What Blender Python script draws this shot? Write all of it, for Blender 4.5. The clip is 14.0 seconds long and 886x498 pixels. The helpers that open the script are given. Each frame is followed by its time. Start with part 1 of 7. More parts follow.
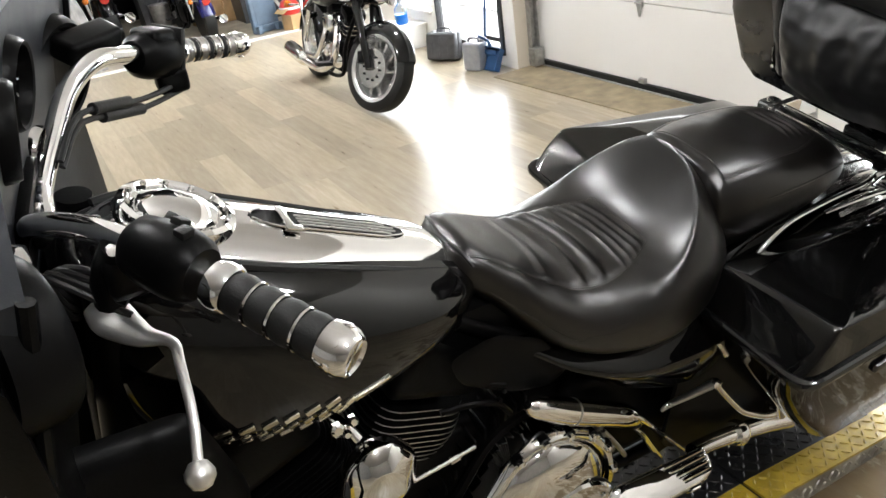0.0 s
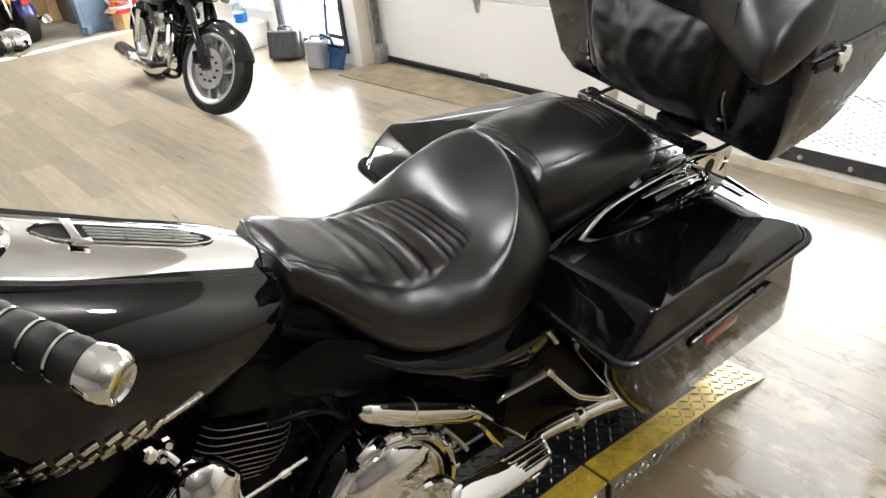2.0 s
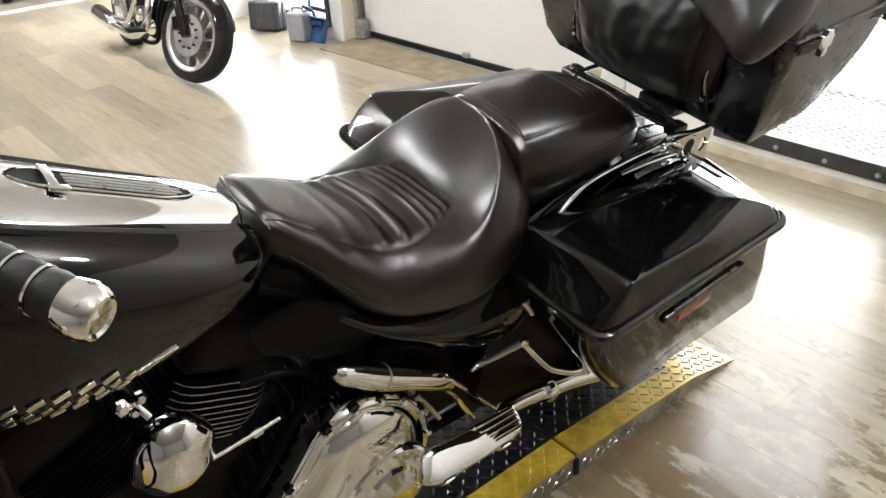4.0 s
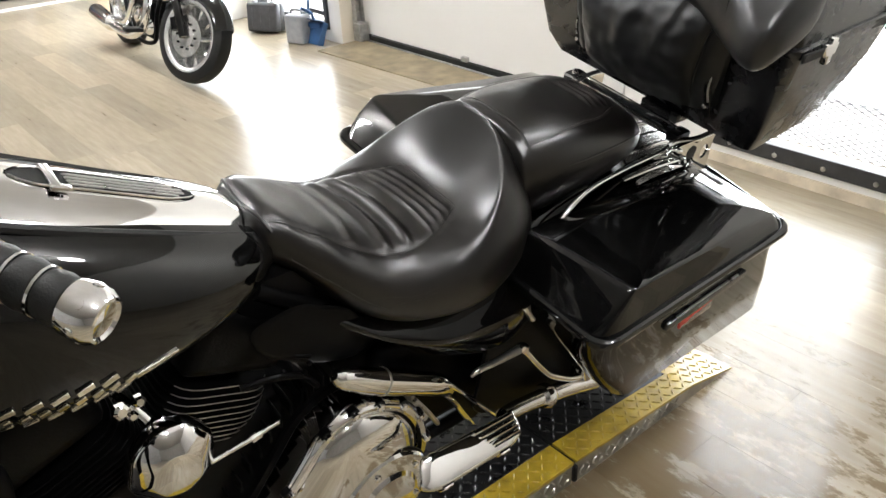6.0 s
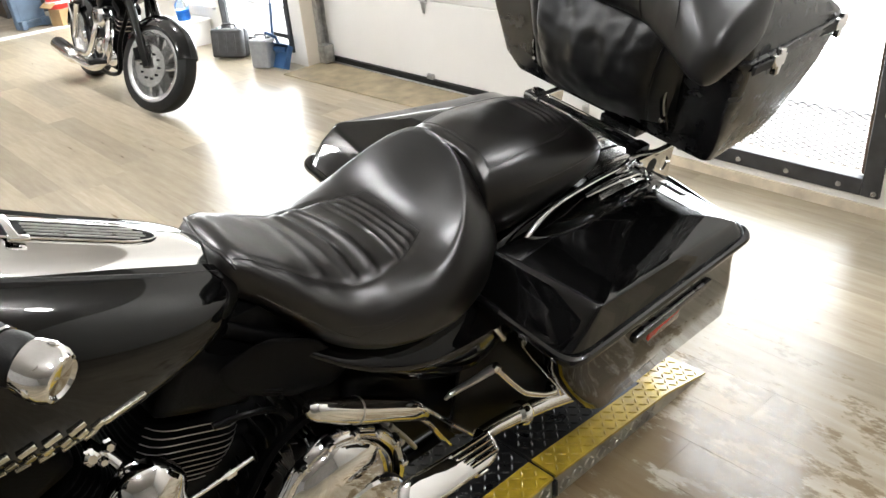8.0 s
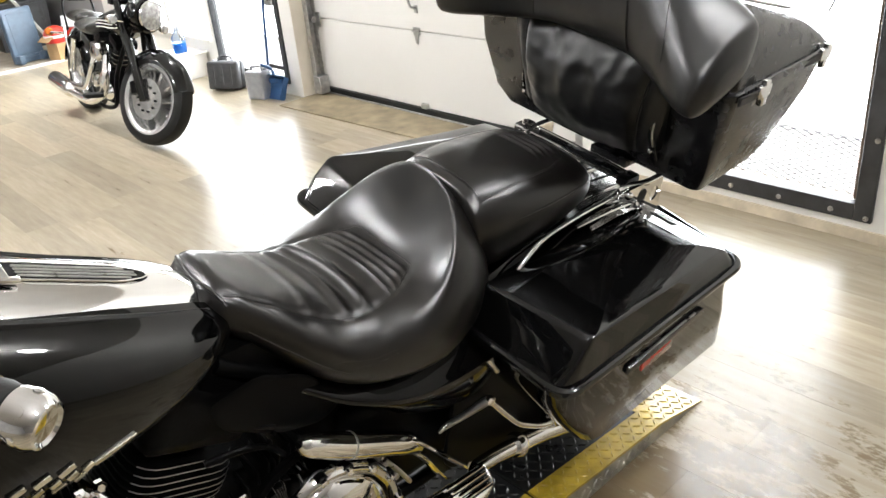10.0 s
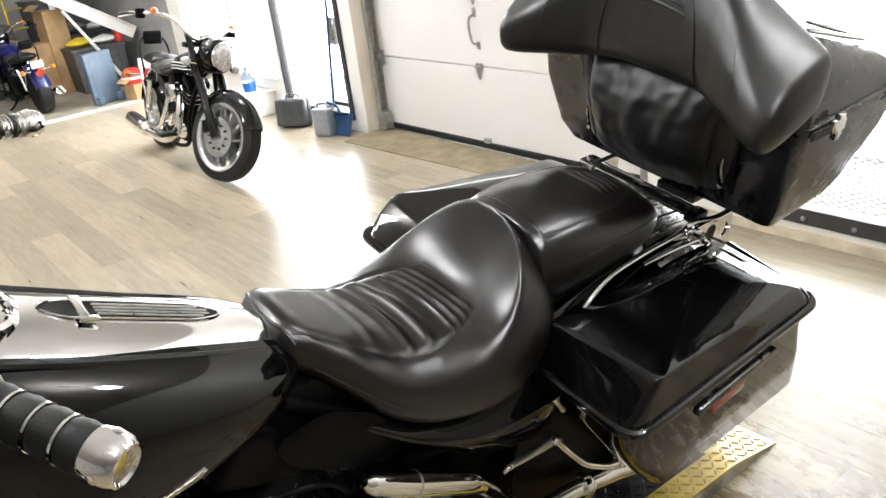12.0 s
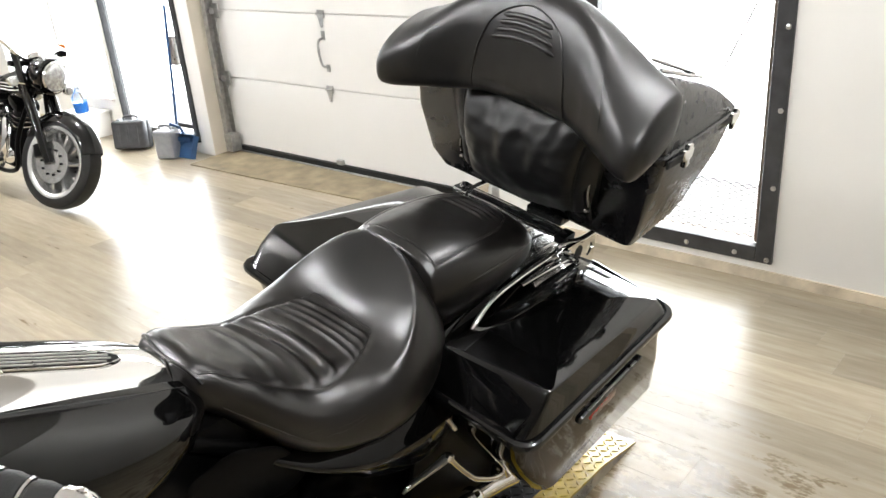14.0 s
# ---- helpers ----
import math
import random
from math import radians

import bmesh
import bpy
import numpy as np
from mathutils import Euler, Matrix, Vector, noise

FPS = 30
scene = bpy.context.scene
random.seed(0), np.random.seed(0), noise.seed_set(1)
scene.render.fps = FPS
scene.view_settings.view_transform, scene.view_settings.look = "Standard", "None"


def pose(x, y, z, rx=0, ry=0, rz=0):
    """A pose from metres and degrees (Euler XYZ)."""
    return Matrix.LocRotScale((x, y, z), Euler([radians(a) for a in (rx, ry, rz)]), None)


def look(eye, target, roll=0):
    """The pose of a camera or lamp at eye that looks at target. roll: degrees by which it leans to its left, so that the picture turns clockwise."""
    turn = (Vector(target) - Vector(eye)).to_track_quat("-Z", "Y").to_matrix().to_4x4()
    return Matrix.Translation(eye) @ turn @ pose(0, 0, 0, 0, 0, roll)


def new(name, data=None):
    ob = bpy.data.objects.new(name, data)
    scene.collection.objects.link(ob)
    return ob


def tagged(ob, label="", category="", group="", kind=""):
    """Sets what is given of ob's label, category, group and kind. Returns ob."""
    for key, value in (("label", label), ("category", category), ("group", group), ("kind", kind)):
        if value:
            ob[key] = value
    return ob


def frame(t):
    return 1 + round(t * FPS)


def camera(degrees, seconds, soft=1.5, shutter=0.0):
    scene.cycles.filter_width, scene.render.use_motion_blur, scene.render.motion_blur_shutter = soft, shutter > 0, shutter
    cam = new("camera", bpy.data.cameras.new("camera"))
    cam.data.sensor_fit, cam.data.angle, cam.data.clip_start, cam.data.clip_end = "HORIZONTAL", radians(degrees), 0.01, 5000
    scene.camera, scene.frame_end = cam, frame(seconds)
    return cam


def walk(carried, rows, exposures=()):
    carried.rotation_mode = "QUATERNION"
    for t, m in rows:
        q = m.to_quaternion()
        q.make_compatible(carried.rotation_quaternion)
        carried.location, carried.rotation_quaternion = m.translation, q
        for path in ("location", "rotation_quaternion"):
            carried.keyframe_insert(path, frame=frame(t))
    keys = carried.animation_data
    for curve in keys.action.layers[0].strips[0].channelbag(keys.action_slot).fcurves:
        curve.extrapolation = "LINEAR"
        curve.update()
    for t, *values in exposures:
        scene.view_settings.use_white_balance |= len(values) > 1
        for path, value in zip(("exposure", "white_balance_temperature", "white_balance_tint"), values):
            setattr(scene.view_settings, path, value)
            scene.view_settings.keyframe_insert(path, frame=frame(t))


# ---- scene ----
cam = camera(57.7, 14.0)
PATH = [
    (0, (0.601, 0.112, 1.662), (-1.019, 0.876, 0.773), -8.4),
    (0.5, (0.624, 0.164, 1.674), (-0.911, 1.139, 0.841), -7.7),
    (1, (0.648, 0.18, 1.681), (-0.801, 1.288, 0.861), -6.2),
    (1.5, (0.634, 0.198, 1.657), (-0.784, 1.315, 0.796), -6.1),
    (2, (0.611, 0.2, 1.635), (-0.822, 1.238, 0.703), -6.8),
    (2.5, (0.618, 0.19, 1.638), (-0.827, 1.211, 0.706), -5.9),
    (2.7, (0.619, 0.19, 1.635), (-0.787, 1.235, 0.669), -5.1),
    (4.8, (0.605, 0.168, 1.6), (-0.774, 1.243, 0.63), -3.5),
    (5, (0.602, 0.166, 1.601), (-0.783, 1.228, 0.625), -3.3),
    (5.5, (0.603, 0.165, 1.602), (-0.79, 1.234, 0.646), -2.5),
    (6, (0.599, 0.173, 1.604), (-0.774, 1.26, 0.639), -2.9),
    (6.5, (0.606, 0.189, 1.613), (-0.738, 1.316, 0.654), -4.4),
    (7, (0.612, 0.182, 1.619), (-0.733, 1.318, 0.67), -4.2),
    (7.2, (0.619, 0.183, 1.625), (-0.728, 1.326, 0.686), -4.7),
    (9.3, (0.606, 0.21, 1.633), (-0.746, 1.343, 0.69), -5.2),
    (9.5, (0.611, 0.209, 1.643), (-0.755, 1.364, 0.75), -4.8),
    (10, (0.626, 0.206, 1.645), (-0.739, 1.371, 0.762), -5.5),
    (10.5, (0.61, 0.21, 1.622), (-0.745, 1.329, 0.667), -6.3),
    (11, (0.605, 0.2, 1.639), (-0.819, 1.29, 0.754), -6.9),
    (11.5, (0.607, 0.187, 1.656), (-0.884, 1.248, 0.847), -6.1),
    (12, (0.62, 0.204, 1.657), (-0.865, 1.281, 0.862), -7.4),
    (12.5, (0.615, 0.216, 1.631), (-0.809, 1.299, 0.738), -8.0),
    (13, (0.594, 0.187, 1.645), (-0.838, 1.265, 0.76), -5.4),
    (13.5, (0.573, 0.129, 1.672), (-0.82, 1.291, 0.83), -3.1),
    (14, (0.578, 0.1, 1.715), (-0.641, 1.471, 0.919), -4.5),
]
walk(cam, [(t, look(eye, target, roll)) for t, eye, target, roll in PATH], [(0.0, -0.28), (1.0, -0.22), (5.0, -0.2), (9.5, -0.14), (14.0, -0.12)])

# ---- world and lights ----
world = bpy.data.worlds.new("sky")
scene.world = world
world.use_nodes = True
_n = world.node_tree.nodes
_sky = _n.new("ShaderNodeTexSky")
_sky.sky_type = "NISHITA"
_sky.sun_disc = False
_sky.sun_elevation, _sky.sun_rotation = radians(35), radians(150)
world.node_tree.links.new(_sky.outputs[0], _n["Background"].inputs[0])
_n["Background"].inputs[1].default_value = 0.12


def area(name, m, sx, sy, power, color=(1, 1, 1), shape="RECTANGLE"):
    d = bpy.data.lights.new(name, "AREA")
    d.shape, d.size, d.size_y, d.energy, d.color = shape, sx, sy, power, color
    ob = new(name, d)
    ob.matrix_world = m
    return ob


WARM = (1.0, 0.992, 0.985)
CEIL = 3.1
# the last globe, at (1.3, 0.7), is an added fill to brighten the chrome
LAMPS = [(x, y) for x in (-7.0, -4.7) for y in (-1.15, 1.9)] + [(-1.55, -0.15), (1.3, 0.7)]
area("window_light", pose(-0.95, 3.66, 1.15, -90, 0, 0), 0.85, 2.0, 66, (0.90, 0.96, 1.0))
area("window_light", pose(-5.55, 3.66, 1.15, -90, 0, 0), 0.95, 2.0, 62, (0.90, 0.96, 1.0))
area("window_light", pose(-7.18, 3.66, 1.3, -90, 0, 0), 1.9, 1.9, 84, (0.90, 0.96, 1.0))
# faint fill lamp added in the store, without any fixture
area("store_fill", pose(-10.4, 1.6, CEIL - 0.1), 0.5, 0.5, 6, WARM)
scene.view_settings.exposure = 0.0

# ---- materials ----
def mat(name, color, rough=0.5, metal=0.0, coat=0.0, spread=0.25, scale=8.0, bump=0.0, bump_scale=200.0, rough_spread=0.1, island=0.0, stretch=(1, 1, 1), spec=0.5):
    """Principled surface with stains at one scale, grain at another, and fine relief."""
    m = bpy.data.materials.new(name)
    m.use_nodes = True
    nt = m.node_tree
    nd, ln = nt.nodes, nt.links
    p = nd["Principled BSDF"]
    co = nd.new("ShaderNodeTexCoord")
    mp = nd.new("ShaderNodeMapping")
    mp.inputs["Scale"].default_value = stretch
    ln.new(co.outputs["Object"], mp.inputs["Vector"])
    n1 = nd.new("ShaderNodeTexNoise")
    n1.inputs["Scale"].default_value, n1.inputs["Detail"].default_value = scale, 6
    ln.new(mp.outputs[0], n1.inputs["Vector"])
    n2 = nd.new("ShaderNodeTexNoise")
    n2.inputs["Scale"].default_value, n2.inputs["Detail"].default_value = bump_scale, 3
    ln.new(mp.outputs[0], n2.inputs["Vector"])
    ramp = nd.new("ShaderNodeMapRange")
    ramp.inputs["From Min"].default_value, ramp.inputs["From Max"].default_value = 0.3, 0.7
    ramp.inputs["To Min"].default_value, ramp.inputs["To Max"].default_value = 1 - spread, 1 + spread
    ln.new(n1.outputs["Fac"], ramp.inputs["Value"])
    mul = nd.new("ShaderNodeVectorMath")
    mul.operation = "SCALE"
    mul.inputs[0].default_value = color
    last = ramp.outputs[0]
    if island:
        oi = nd.new("ShaderNodeObjectInfo")
        ir = nd.new("ShaderNodeMapRange")
        ir.inputs["To Min"].default_value, ir.inputs["To Max"].default_value = 1 - island, 1 + island
        ln.new(oi.outputs["Random"], ir.inputs["Value"])
        mm = nd.new("ShaderNodeMath")
        mm.operation = "MULTIPLY"
        ln.new(last, mm.inputs[0])
        ln.new(ir.outputs[0], mm.inputs[1])
        last = mm.outputs[0]
    ln.new(last, mul.inputs["Scale"])
    ln.new(mul.outputs[0], p.inputs["Base Color"])
    rr = nd.new("ShaderNodeMapRange")
    rr.inputs["To Min"].default_value, rr.inputs["To Max"].default_value = max(0.02, rough - rough_spread), min(1, rough + rough_spread)
    ln.new(n1.outputs["Fac"], rr.inputs["Value"])
    ln.new(rr.outputs[0], p.inputs["Roughness"])
    p.inputs["Metallic"].default_value = metal
    p.inputs["Coat Weight"].default_value = coat
    p.inputs["Coat Roughness"].default_value = 0.03
    p.inputs["Specular IOR Level"].default_value = spec
    if bump:
        b = nd.new("ShaderNodeBump")
        b.inputs["Strength"].default_value, b.inputs["Distance"].default_value = bump, 0.002
        ln.new(n2.outputs["Fac"], b.inputs["Height"])
        ln.new(b.outputs[0], p.inputs["Normal"])
    return m


def glow(name, color, strength):
    m = bpy.data.materials.new(name)
    m.use_nodes = True
    p = m.node_tree.nodes["Principled BSDF"]
    p.inputs["Base Color"].default_value = (*color, 1)
    p.inputs["Emission Color"].default_value = (*color, 1)
    p.inputs["Emission Strength"].default_value = strength
    return m


def glass(name, color=(1, 1, 1), rough=0.0):
    m = bpy.data.materials.new(name)
    m.use_nodes = True
    p = m.node_tree.nodes["Principled BSDF"]
    p.inputs["Base Color"].default_value = (*color, 1)
    p.inputs["Transmission Weight"].default_value = 1
    p.inputs["Roughness"].default_value = rough
    p.inputs["IOR"].default_value = 1.45
    return m


LEATHER = mat("leather", (0.0042, 0.0034, 0.0029), 0.305, spread=0.3, scale=9, bump=0.14, bump_scale=420, rough_spread=0.05, spec=0.64)
PAD_LEATHER = mat("pad_leather", (0.0048, 0.0044, 0.0044), 0.37, spread=0.3, scale=12, bump=0.16, bump_scale=420, rough_spread=0.07, spec=0.62)
VINYL = mat("soft_vinyl", (0.005, 0.005, 0.0053), 0.36, spread=0.2, scale=12, bump=0.25, bump_scale=380, spec=0.36)
THREAD = mat("thread", (0.03, 0.028, 0.026), 0.6, bump=0.3)
PAINT = mat("black_paint", (0.0016, 0.0016, 0.0016), 0.035, coat=0.0, spread=0.2, scale=3, rough_spread=0.015, spec=0.46)
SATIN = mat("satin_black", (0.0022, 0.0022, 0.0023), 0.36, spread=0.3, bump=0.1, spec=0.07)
PLASTIC = mat("black_plastic", (0.005, 0.005, 0.0056), 0.26, spread=0.2, scale=20, bump=0.05, bump_scale=600, spec=0.62)
RUBBER = mat("rubber", (0.007, 0.007, 0.007), 0.5, spread=0.3, bump=0.3, bump_scale=300, spec=0.35)
CHROME = mat("chrome", (0.86, 0.855, 0.845), 0.045, metal=1.0, spread=0.05, scale=6, rough_spread=0.02)
STEEL = mat("brushed_steel", (0.5, 0.49, 0.47), 0.3, metal=1.0, spread=0.15, scale=30, bump=0.1)
ALU = mat("cast_aluminium", (0.78, 0.77, 0.75), 0.22, metal=1.0, spread=0.1, scale=30, bump=0.1)
FIN = mat("engine_black", (0.002, 0.002, 0.002), 0.4, spread=0.3, bump=0.2, spec=0.10)
FINEDGE = mat("machined_edge", (0.5, 0.49, 0.47), 0.35, metal=1.0, spread=0.2, scale=60)
LETTER = mat("aged_chrome", (0.66, 0.62, 0.52), 0.22, metal=1.0, spread=0.15, scale=60)
LEVER = mat("satin_aluminium", (0.80, 0.79, 0.77), 0.42, metal=1.0, spread=0.08, scale=30, bump=0.08)
REDLENS = mat("red_lens", (0.32, 0.02, 0.012), 0.12, coat=1.0, spread=0.2, scale=60)
AMBER = mat("amber_lens", (0.6, 0.16, 0.02), 0.15, coat=1.0)
GLASS = glass("clear_glass")

# ---- shapes ----
def link(name, verts, faces, material, parent=None, smooth=True, label="", m=None):
    me = bpy.data.meshes.new(name)
    me.from_pydata([tuple(v) for v in verts], [], faces)
    bm = bmesh.new()
    bm.from_mesh(me)
    bmesh.ops.recalc_face_normals(bm, faces=bm.faces)
    bm.to_mesh(me)
    bm.free()
    return finish(name, me, material, parent, smooth, label, m)


def finish(name, me, material, parent=None, smooth=True, label="", m=None):
    me.materials.append(material)
    if smooth:
        me.polygons.foreach_set("use_smooth", [True] * len(me.polygons))
        me.set_sharp_from_angle(angle=radians(38))
    ob = new(name, me)
    if m is not None:
        ob.matrix_world = m
    ob.parent = parent
    if label:
        tagged(ob, label)
    return ob


def part(name, bm, material, parent=None, label="", smooth=True, m=None):
    bmesh.ops.recalc_face_normals(bm, faces=bm.faces)
    me = bpy.data.meshes.new(name)
    bm.to_mesh(me)
    bm.free()
    return finish(name, me, material, parent, smooth, label, m)


def put(bm, verts, faces):
    vs = [bm.verts.new(v) for v in verts]
    for f in faces:
        try:
            bm.faces.new([vs[i] for i in f])
        except ValueError:
            pass


def loft_data(rings, caps=True, wrap=True, ends=False):
    n, k = len(rings[0]), len(rings)
    verts = [tuple(p) for r in rings for p in r]
    faces = []
    for i in range(k if ends else k - 1):
        for j in range(n if wrap else n - 1):
            faces.append((i * n + j, i * n + (j + 1) % n, (i + 1) % k * n + (j + 1) % n, (i + 1) % k * n + j))
    if caps and not ends:
        faces += [tuple(range(n))[::-1], tuple(range((k - 1) * n, k * n))]
    return verts, faces


def spline(points, step=6):
    """Catmull-Rom through points of any dimension."""
    p = [np.array(q, float) for q in points]
    p = [2 * p[0] - p[1]] + p + [2 * p[-1] - p[-2]]
    out = []
    for i in range(1, len(p) - 2):
        for s in range(step):
            t = s / step
            a, b, c, d = p[i - 1 : i + 3]
            out.append(0.5 * (2 * b + (c - a) * t + (2 * a - 5 * b + 4 * c - d) * t * t + (3 * b - a - 3 * c + d) * t ** 3))
    return out + [p[-2]]


def tube_data(points, radius, n=12, step=6, flat=1.0, closed=False):
    """A tube along a smooth path. radius: one number or one per point."""
    rad = [radius] * len(points) if isinstance(radius, (int, float)) else list(radius)
    q = spline([(*p, r) for p, r in zip(points, rad)], step) if step > 1 else [np.array((*p, r)) for p, r in zip(points, rad)]
    pts, rr = [Vector(v[:3]) for v in q], [v[3] for v in q]
    rings, side = [], None
    for i, p in enumerate(pts):
        d = (pts[min(i + 1, len(pts) - 1)] - pts[max(i - 1, 0)]).normalized()
        if side is None:
            side = d.orthogonal().normalized() if abs(d.z) > 0.9 else d.cross(Vector((0, 0, 1))).normalized()
        side = (side - d * side.dot(d)).normalized()
        up = side.cross(d)
        rings.append([p + side * math.cos(k * math.tau / n) * rr[i] + up * math.sin(k * math.tau / n) * rr[i] * flat for k in range(n)])
    return loft_data(rings)


def tube(name, points, radius, material, parent=None, n=12, step=6, flat=1.0, label=""):
    return link(name, *tube_data(points, radius, n, step, flat), material, parent, True, label)


def lathe_data(profile, n=32, m=Matrix()):
    """profile: (radius, height) along the local z axis."""
    rings = [[m @ Vector((r * math.cos(k * math.tau / n), r * math.sin(k * math.tau / n), h)) for k in range(n)] for r, h in profile]
    return loft_data(rings)


def lathe(name, profile, material, parent=None, n=32, m=Matrix(), label=""):
    return link(name, *lathe_data(profile, n, m), material, parent, True, label)


def axis(origin, direction, up=(0, 0, 1)):
    """A matrix whose z runs along direction."""
    q = Vector(direction).to_track_quat("Z", "Y")
    return Matrix.Translation(origin) @ q.to_matrix().to_4x4()


def box_bm(size, at=(0, 0, 0), bevel=0.0, seg=2, bm=None, m=Matrix()):
    t = bmesh.new()
    bmesh.ops.create_cube(t, size=1, matrix=Matrix.Diagonal((*size, 1)))
    if bevel:
        bmesh.ops.bevel(t, geom=t.edges[:], offset=bevel, segments=seg, affect="EDGES", profile=0.6)
    bmesh.ops.transform(t, matrix=m @ Matrix.Translation(at), verts=t.verts)
    if bm is None:
        return t
    me = bpy.data.meshes.new("tmp")
    t.to_mesh(me)
    t.free()
    bm.from_mesh(me)
    bpy.data.meshes.remove(me)
    return bm


def box(name, size, at, material, parent=None, bevel=0.0, seg=2, label="", m=Matrix(), smooth=True):
    return part(name, box_bm(size, at, bevel, seg, None, m), material, parent, label, smooth)


def plate(name, outline, thick, material, parent=None, m=Matrix(), bevel=0.0, label="", seg=2):
    """A flat plate: the outline in the local xy plane, thick along z."""
    bm = bmesh.new()
    f = bm.faces.new([bm.verts.new((x, y, 0)) for x, y in outline])
    r = bmesh.ops.extrude_face_region(bm, geom=[f])
    bmesh.ops.translate(bm, vec=(0, 0, thick), verts=[v for v in r["geom"] if isinstance(v, bmesh.types.BMVert)])
    if bevel:
        bmesh.ops.recalc_face_normals(bm, faces=bm.faces)
        bmesh.ops.bevel(bm, geom=bm.edges[:], offset=bevel, segments=seg, affect="EDGES")
    bmesh.ops.transform(bm, matrix=m, verts=bm.verts)
    return part(name, bm, material, parent, label)


def rounded(poly, r, n=5):
    """A polygon with its corners rounded. r: one radius or one per corner."""
    out, k = [], len(poly)
    rr = [r] * k if isinstance(r, (int, float)) else r
    for i in range(k):
        p, a, b = Vector(poly[i]), Vector(poly[i - 1]), Vector(poly[(i + 1) % k])
        u, v = (a - p), (b - p)
        d = min(rr[i], u.length * 0.45, v.length * 0.45)
        s, e = p + u.normalized() * d, p + v.normalized() * d
        for j in range(n + 1):
            t = j / n
            out.append(s * (1 - t) ** 2 + p * 2 * t * (1 - t) + e * t * t)
    return out


def interp(x, xs, ys):
    return float(np.interp(x, xs, ys))


def smooth_curve(xs, ys):
    """A smooth function through the points."""
    q = np.array(spline(list(zip(xs, ys)), 12))
    return lambda x: float(np.interp(x, q[:, 0], q[:, 1]))


def empty(name, m, label, category, group=""):
    ob = new(name)
    ob.matrix_world = m
    return tagged(ob, label, category, group)


def sign(x):
    return 1 if x > 0 else (-1 if x < 0 else 0)

# ---- the room ----
WALLY, DOORY = 3.54, 3.74
X_L, X_R, Y_B = -8.55, 6.0, -5.6
WHITE = mat("white_wall_paint", (0.80, 0.785, 0.75), 0.55, spread=0.03, scale=1.5, bump=0.06, bump_scale=90)
JAMB = mat("cream_jamb_paint", (0.72, 0.66, 0.56), 0.55, spread=0.05, scale=3, bump=0.06, bump_scale=90)
DOORW = mat("door_paint", (0.80, 0.79, 0.765), 0.42, spread=0.03, scale=1.2, bump=0.12, bump_scale=160)
FRAMEB = mat("dark_steel_frame", (0.030, 0.030, 0.032), 0.45, spread=0.4, scale=14, bump=0.2, bump_scale=90)
RUST = mat("rusty_steel", (0.10, 0.065, 0.04), 0.6, spread=0.5, scale=30, bump=0.3)
CONCRETE = mat("concrete", (0.33, 0.29, 0.23), 0.7, spread=0.25, scale=5, bump=0.4, bump_scale=70)
CEILING = mat("ceiling_paint", (0.47, 0.457, 0.44), 0.7, spread=0.04, scale=2, bump=0.1, bump_scale=60)
SKIRT = mat("worn_skirting", (0.60, 0.52, 0.40), 0.6, spread=0.25, scale=9, bump=0.2)
TANWALL = mat("unseen_east_wall", (0.30, 0.28, 0.255), 0.6, spread=0.1, scale=2, bump=0.1)
# white store wall, greyed in its colour to stand for the dim room
STORE_DIM = mat("store_wall_dimmed", (0.34, 0.335, 0.33), 0.6, spread=0.15, scale=2, bump=0.1)
SHADE = mat("unseen_south_wall", (0.40, 0.395, 0.385), 0.6, spread=0.15, scale=3, bump=0.2)
GALV = mat("galvanised_steel", (0.45, 0.45, 0.44), 0.38, metal=0.9, spread=0.25, scale=25, bump=0.15)


def structure(name, size, at, material, bevel=0.0, label="", parent=None):
    ob = box(name, size, at, material, parent, bevel)
    return tagged(ob, label, "", "", "structure")


def wall_run(name, x0, x1, z0, z1, y=WALLY, thick=0.24, material=WHITE):
    return structure(name, (x1 - x0, thick, z1 - z0), ((x0 + x1) / 2, y + thick / 2, (z0 + z1) / 2), material)


# north wall, with the left window, the garage door and the barred door let through it
G0, G1, GH = -4.785, -2.02, 2.25
LW0, LW1, LWZ0, LWZ1 = -6.06, -4.945, 0.09, 2.2
RW0, RW1, RWZ0, RWZ1 = -1.46, -0.49, 0.09, 2.2
BW0, BW1, BWZ0, BWZ1 = -8.2, -6.16, 0.30, 2.3
north = wall_run("wall_north", X_L, BW0, 0, CEIL)
wall_run("wall_north_pier", BW1, LW0, 0, CEIL)
tagged(north, "white painted wall with deep openings")
wall_run("wall_north_pier", LW1, G0, 0, CEIL, material=WHITE)
wall_run("wall_north_pier", G1, RW0, 0, CEIL)
wall_run("wall_north_pier", RW1, X_R, 0, CEIL)
wall_run("wall_north_sill", BW0, BW1, 0, BWZ0)
for _a, _b, _z in ((BW0, BW1, BWZ1), (LW0, LW1, LWZ1), (G0, G1, GH), (RW0, RW1, RWZ1)):
    wall_run("wall_north_lintel", _a, _b, _z, CEIL)
for _a, _b in ((LW0, LW1), (RW0, RW1)):
    wall_run("wall_north_sill", _a, _b, 0, 0.09)
structure("jamb_lining", (0.004, 0.20, GH), (G0 + 0.002, WALLY + 0.103, GH / 2), JAMB)
structure("jamb_lining", (0.004, 0.20, GH), (G1 - 0.002, WALLY + 0.103, GH / 2), JAMB)
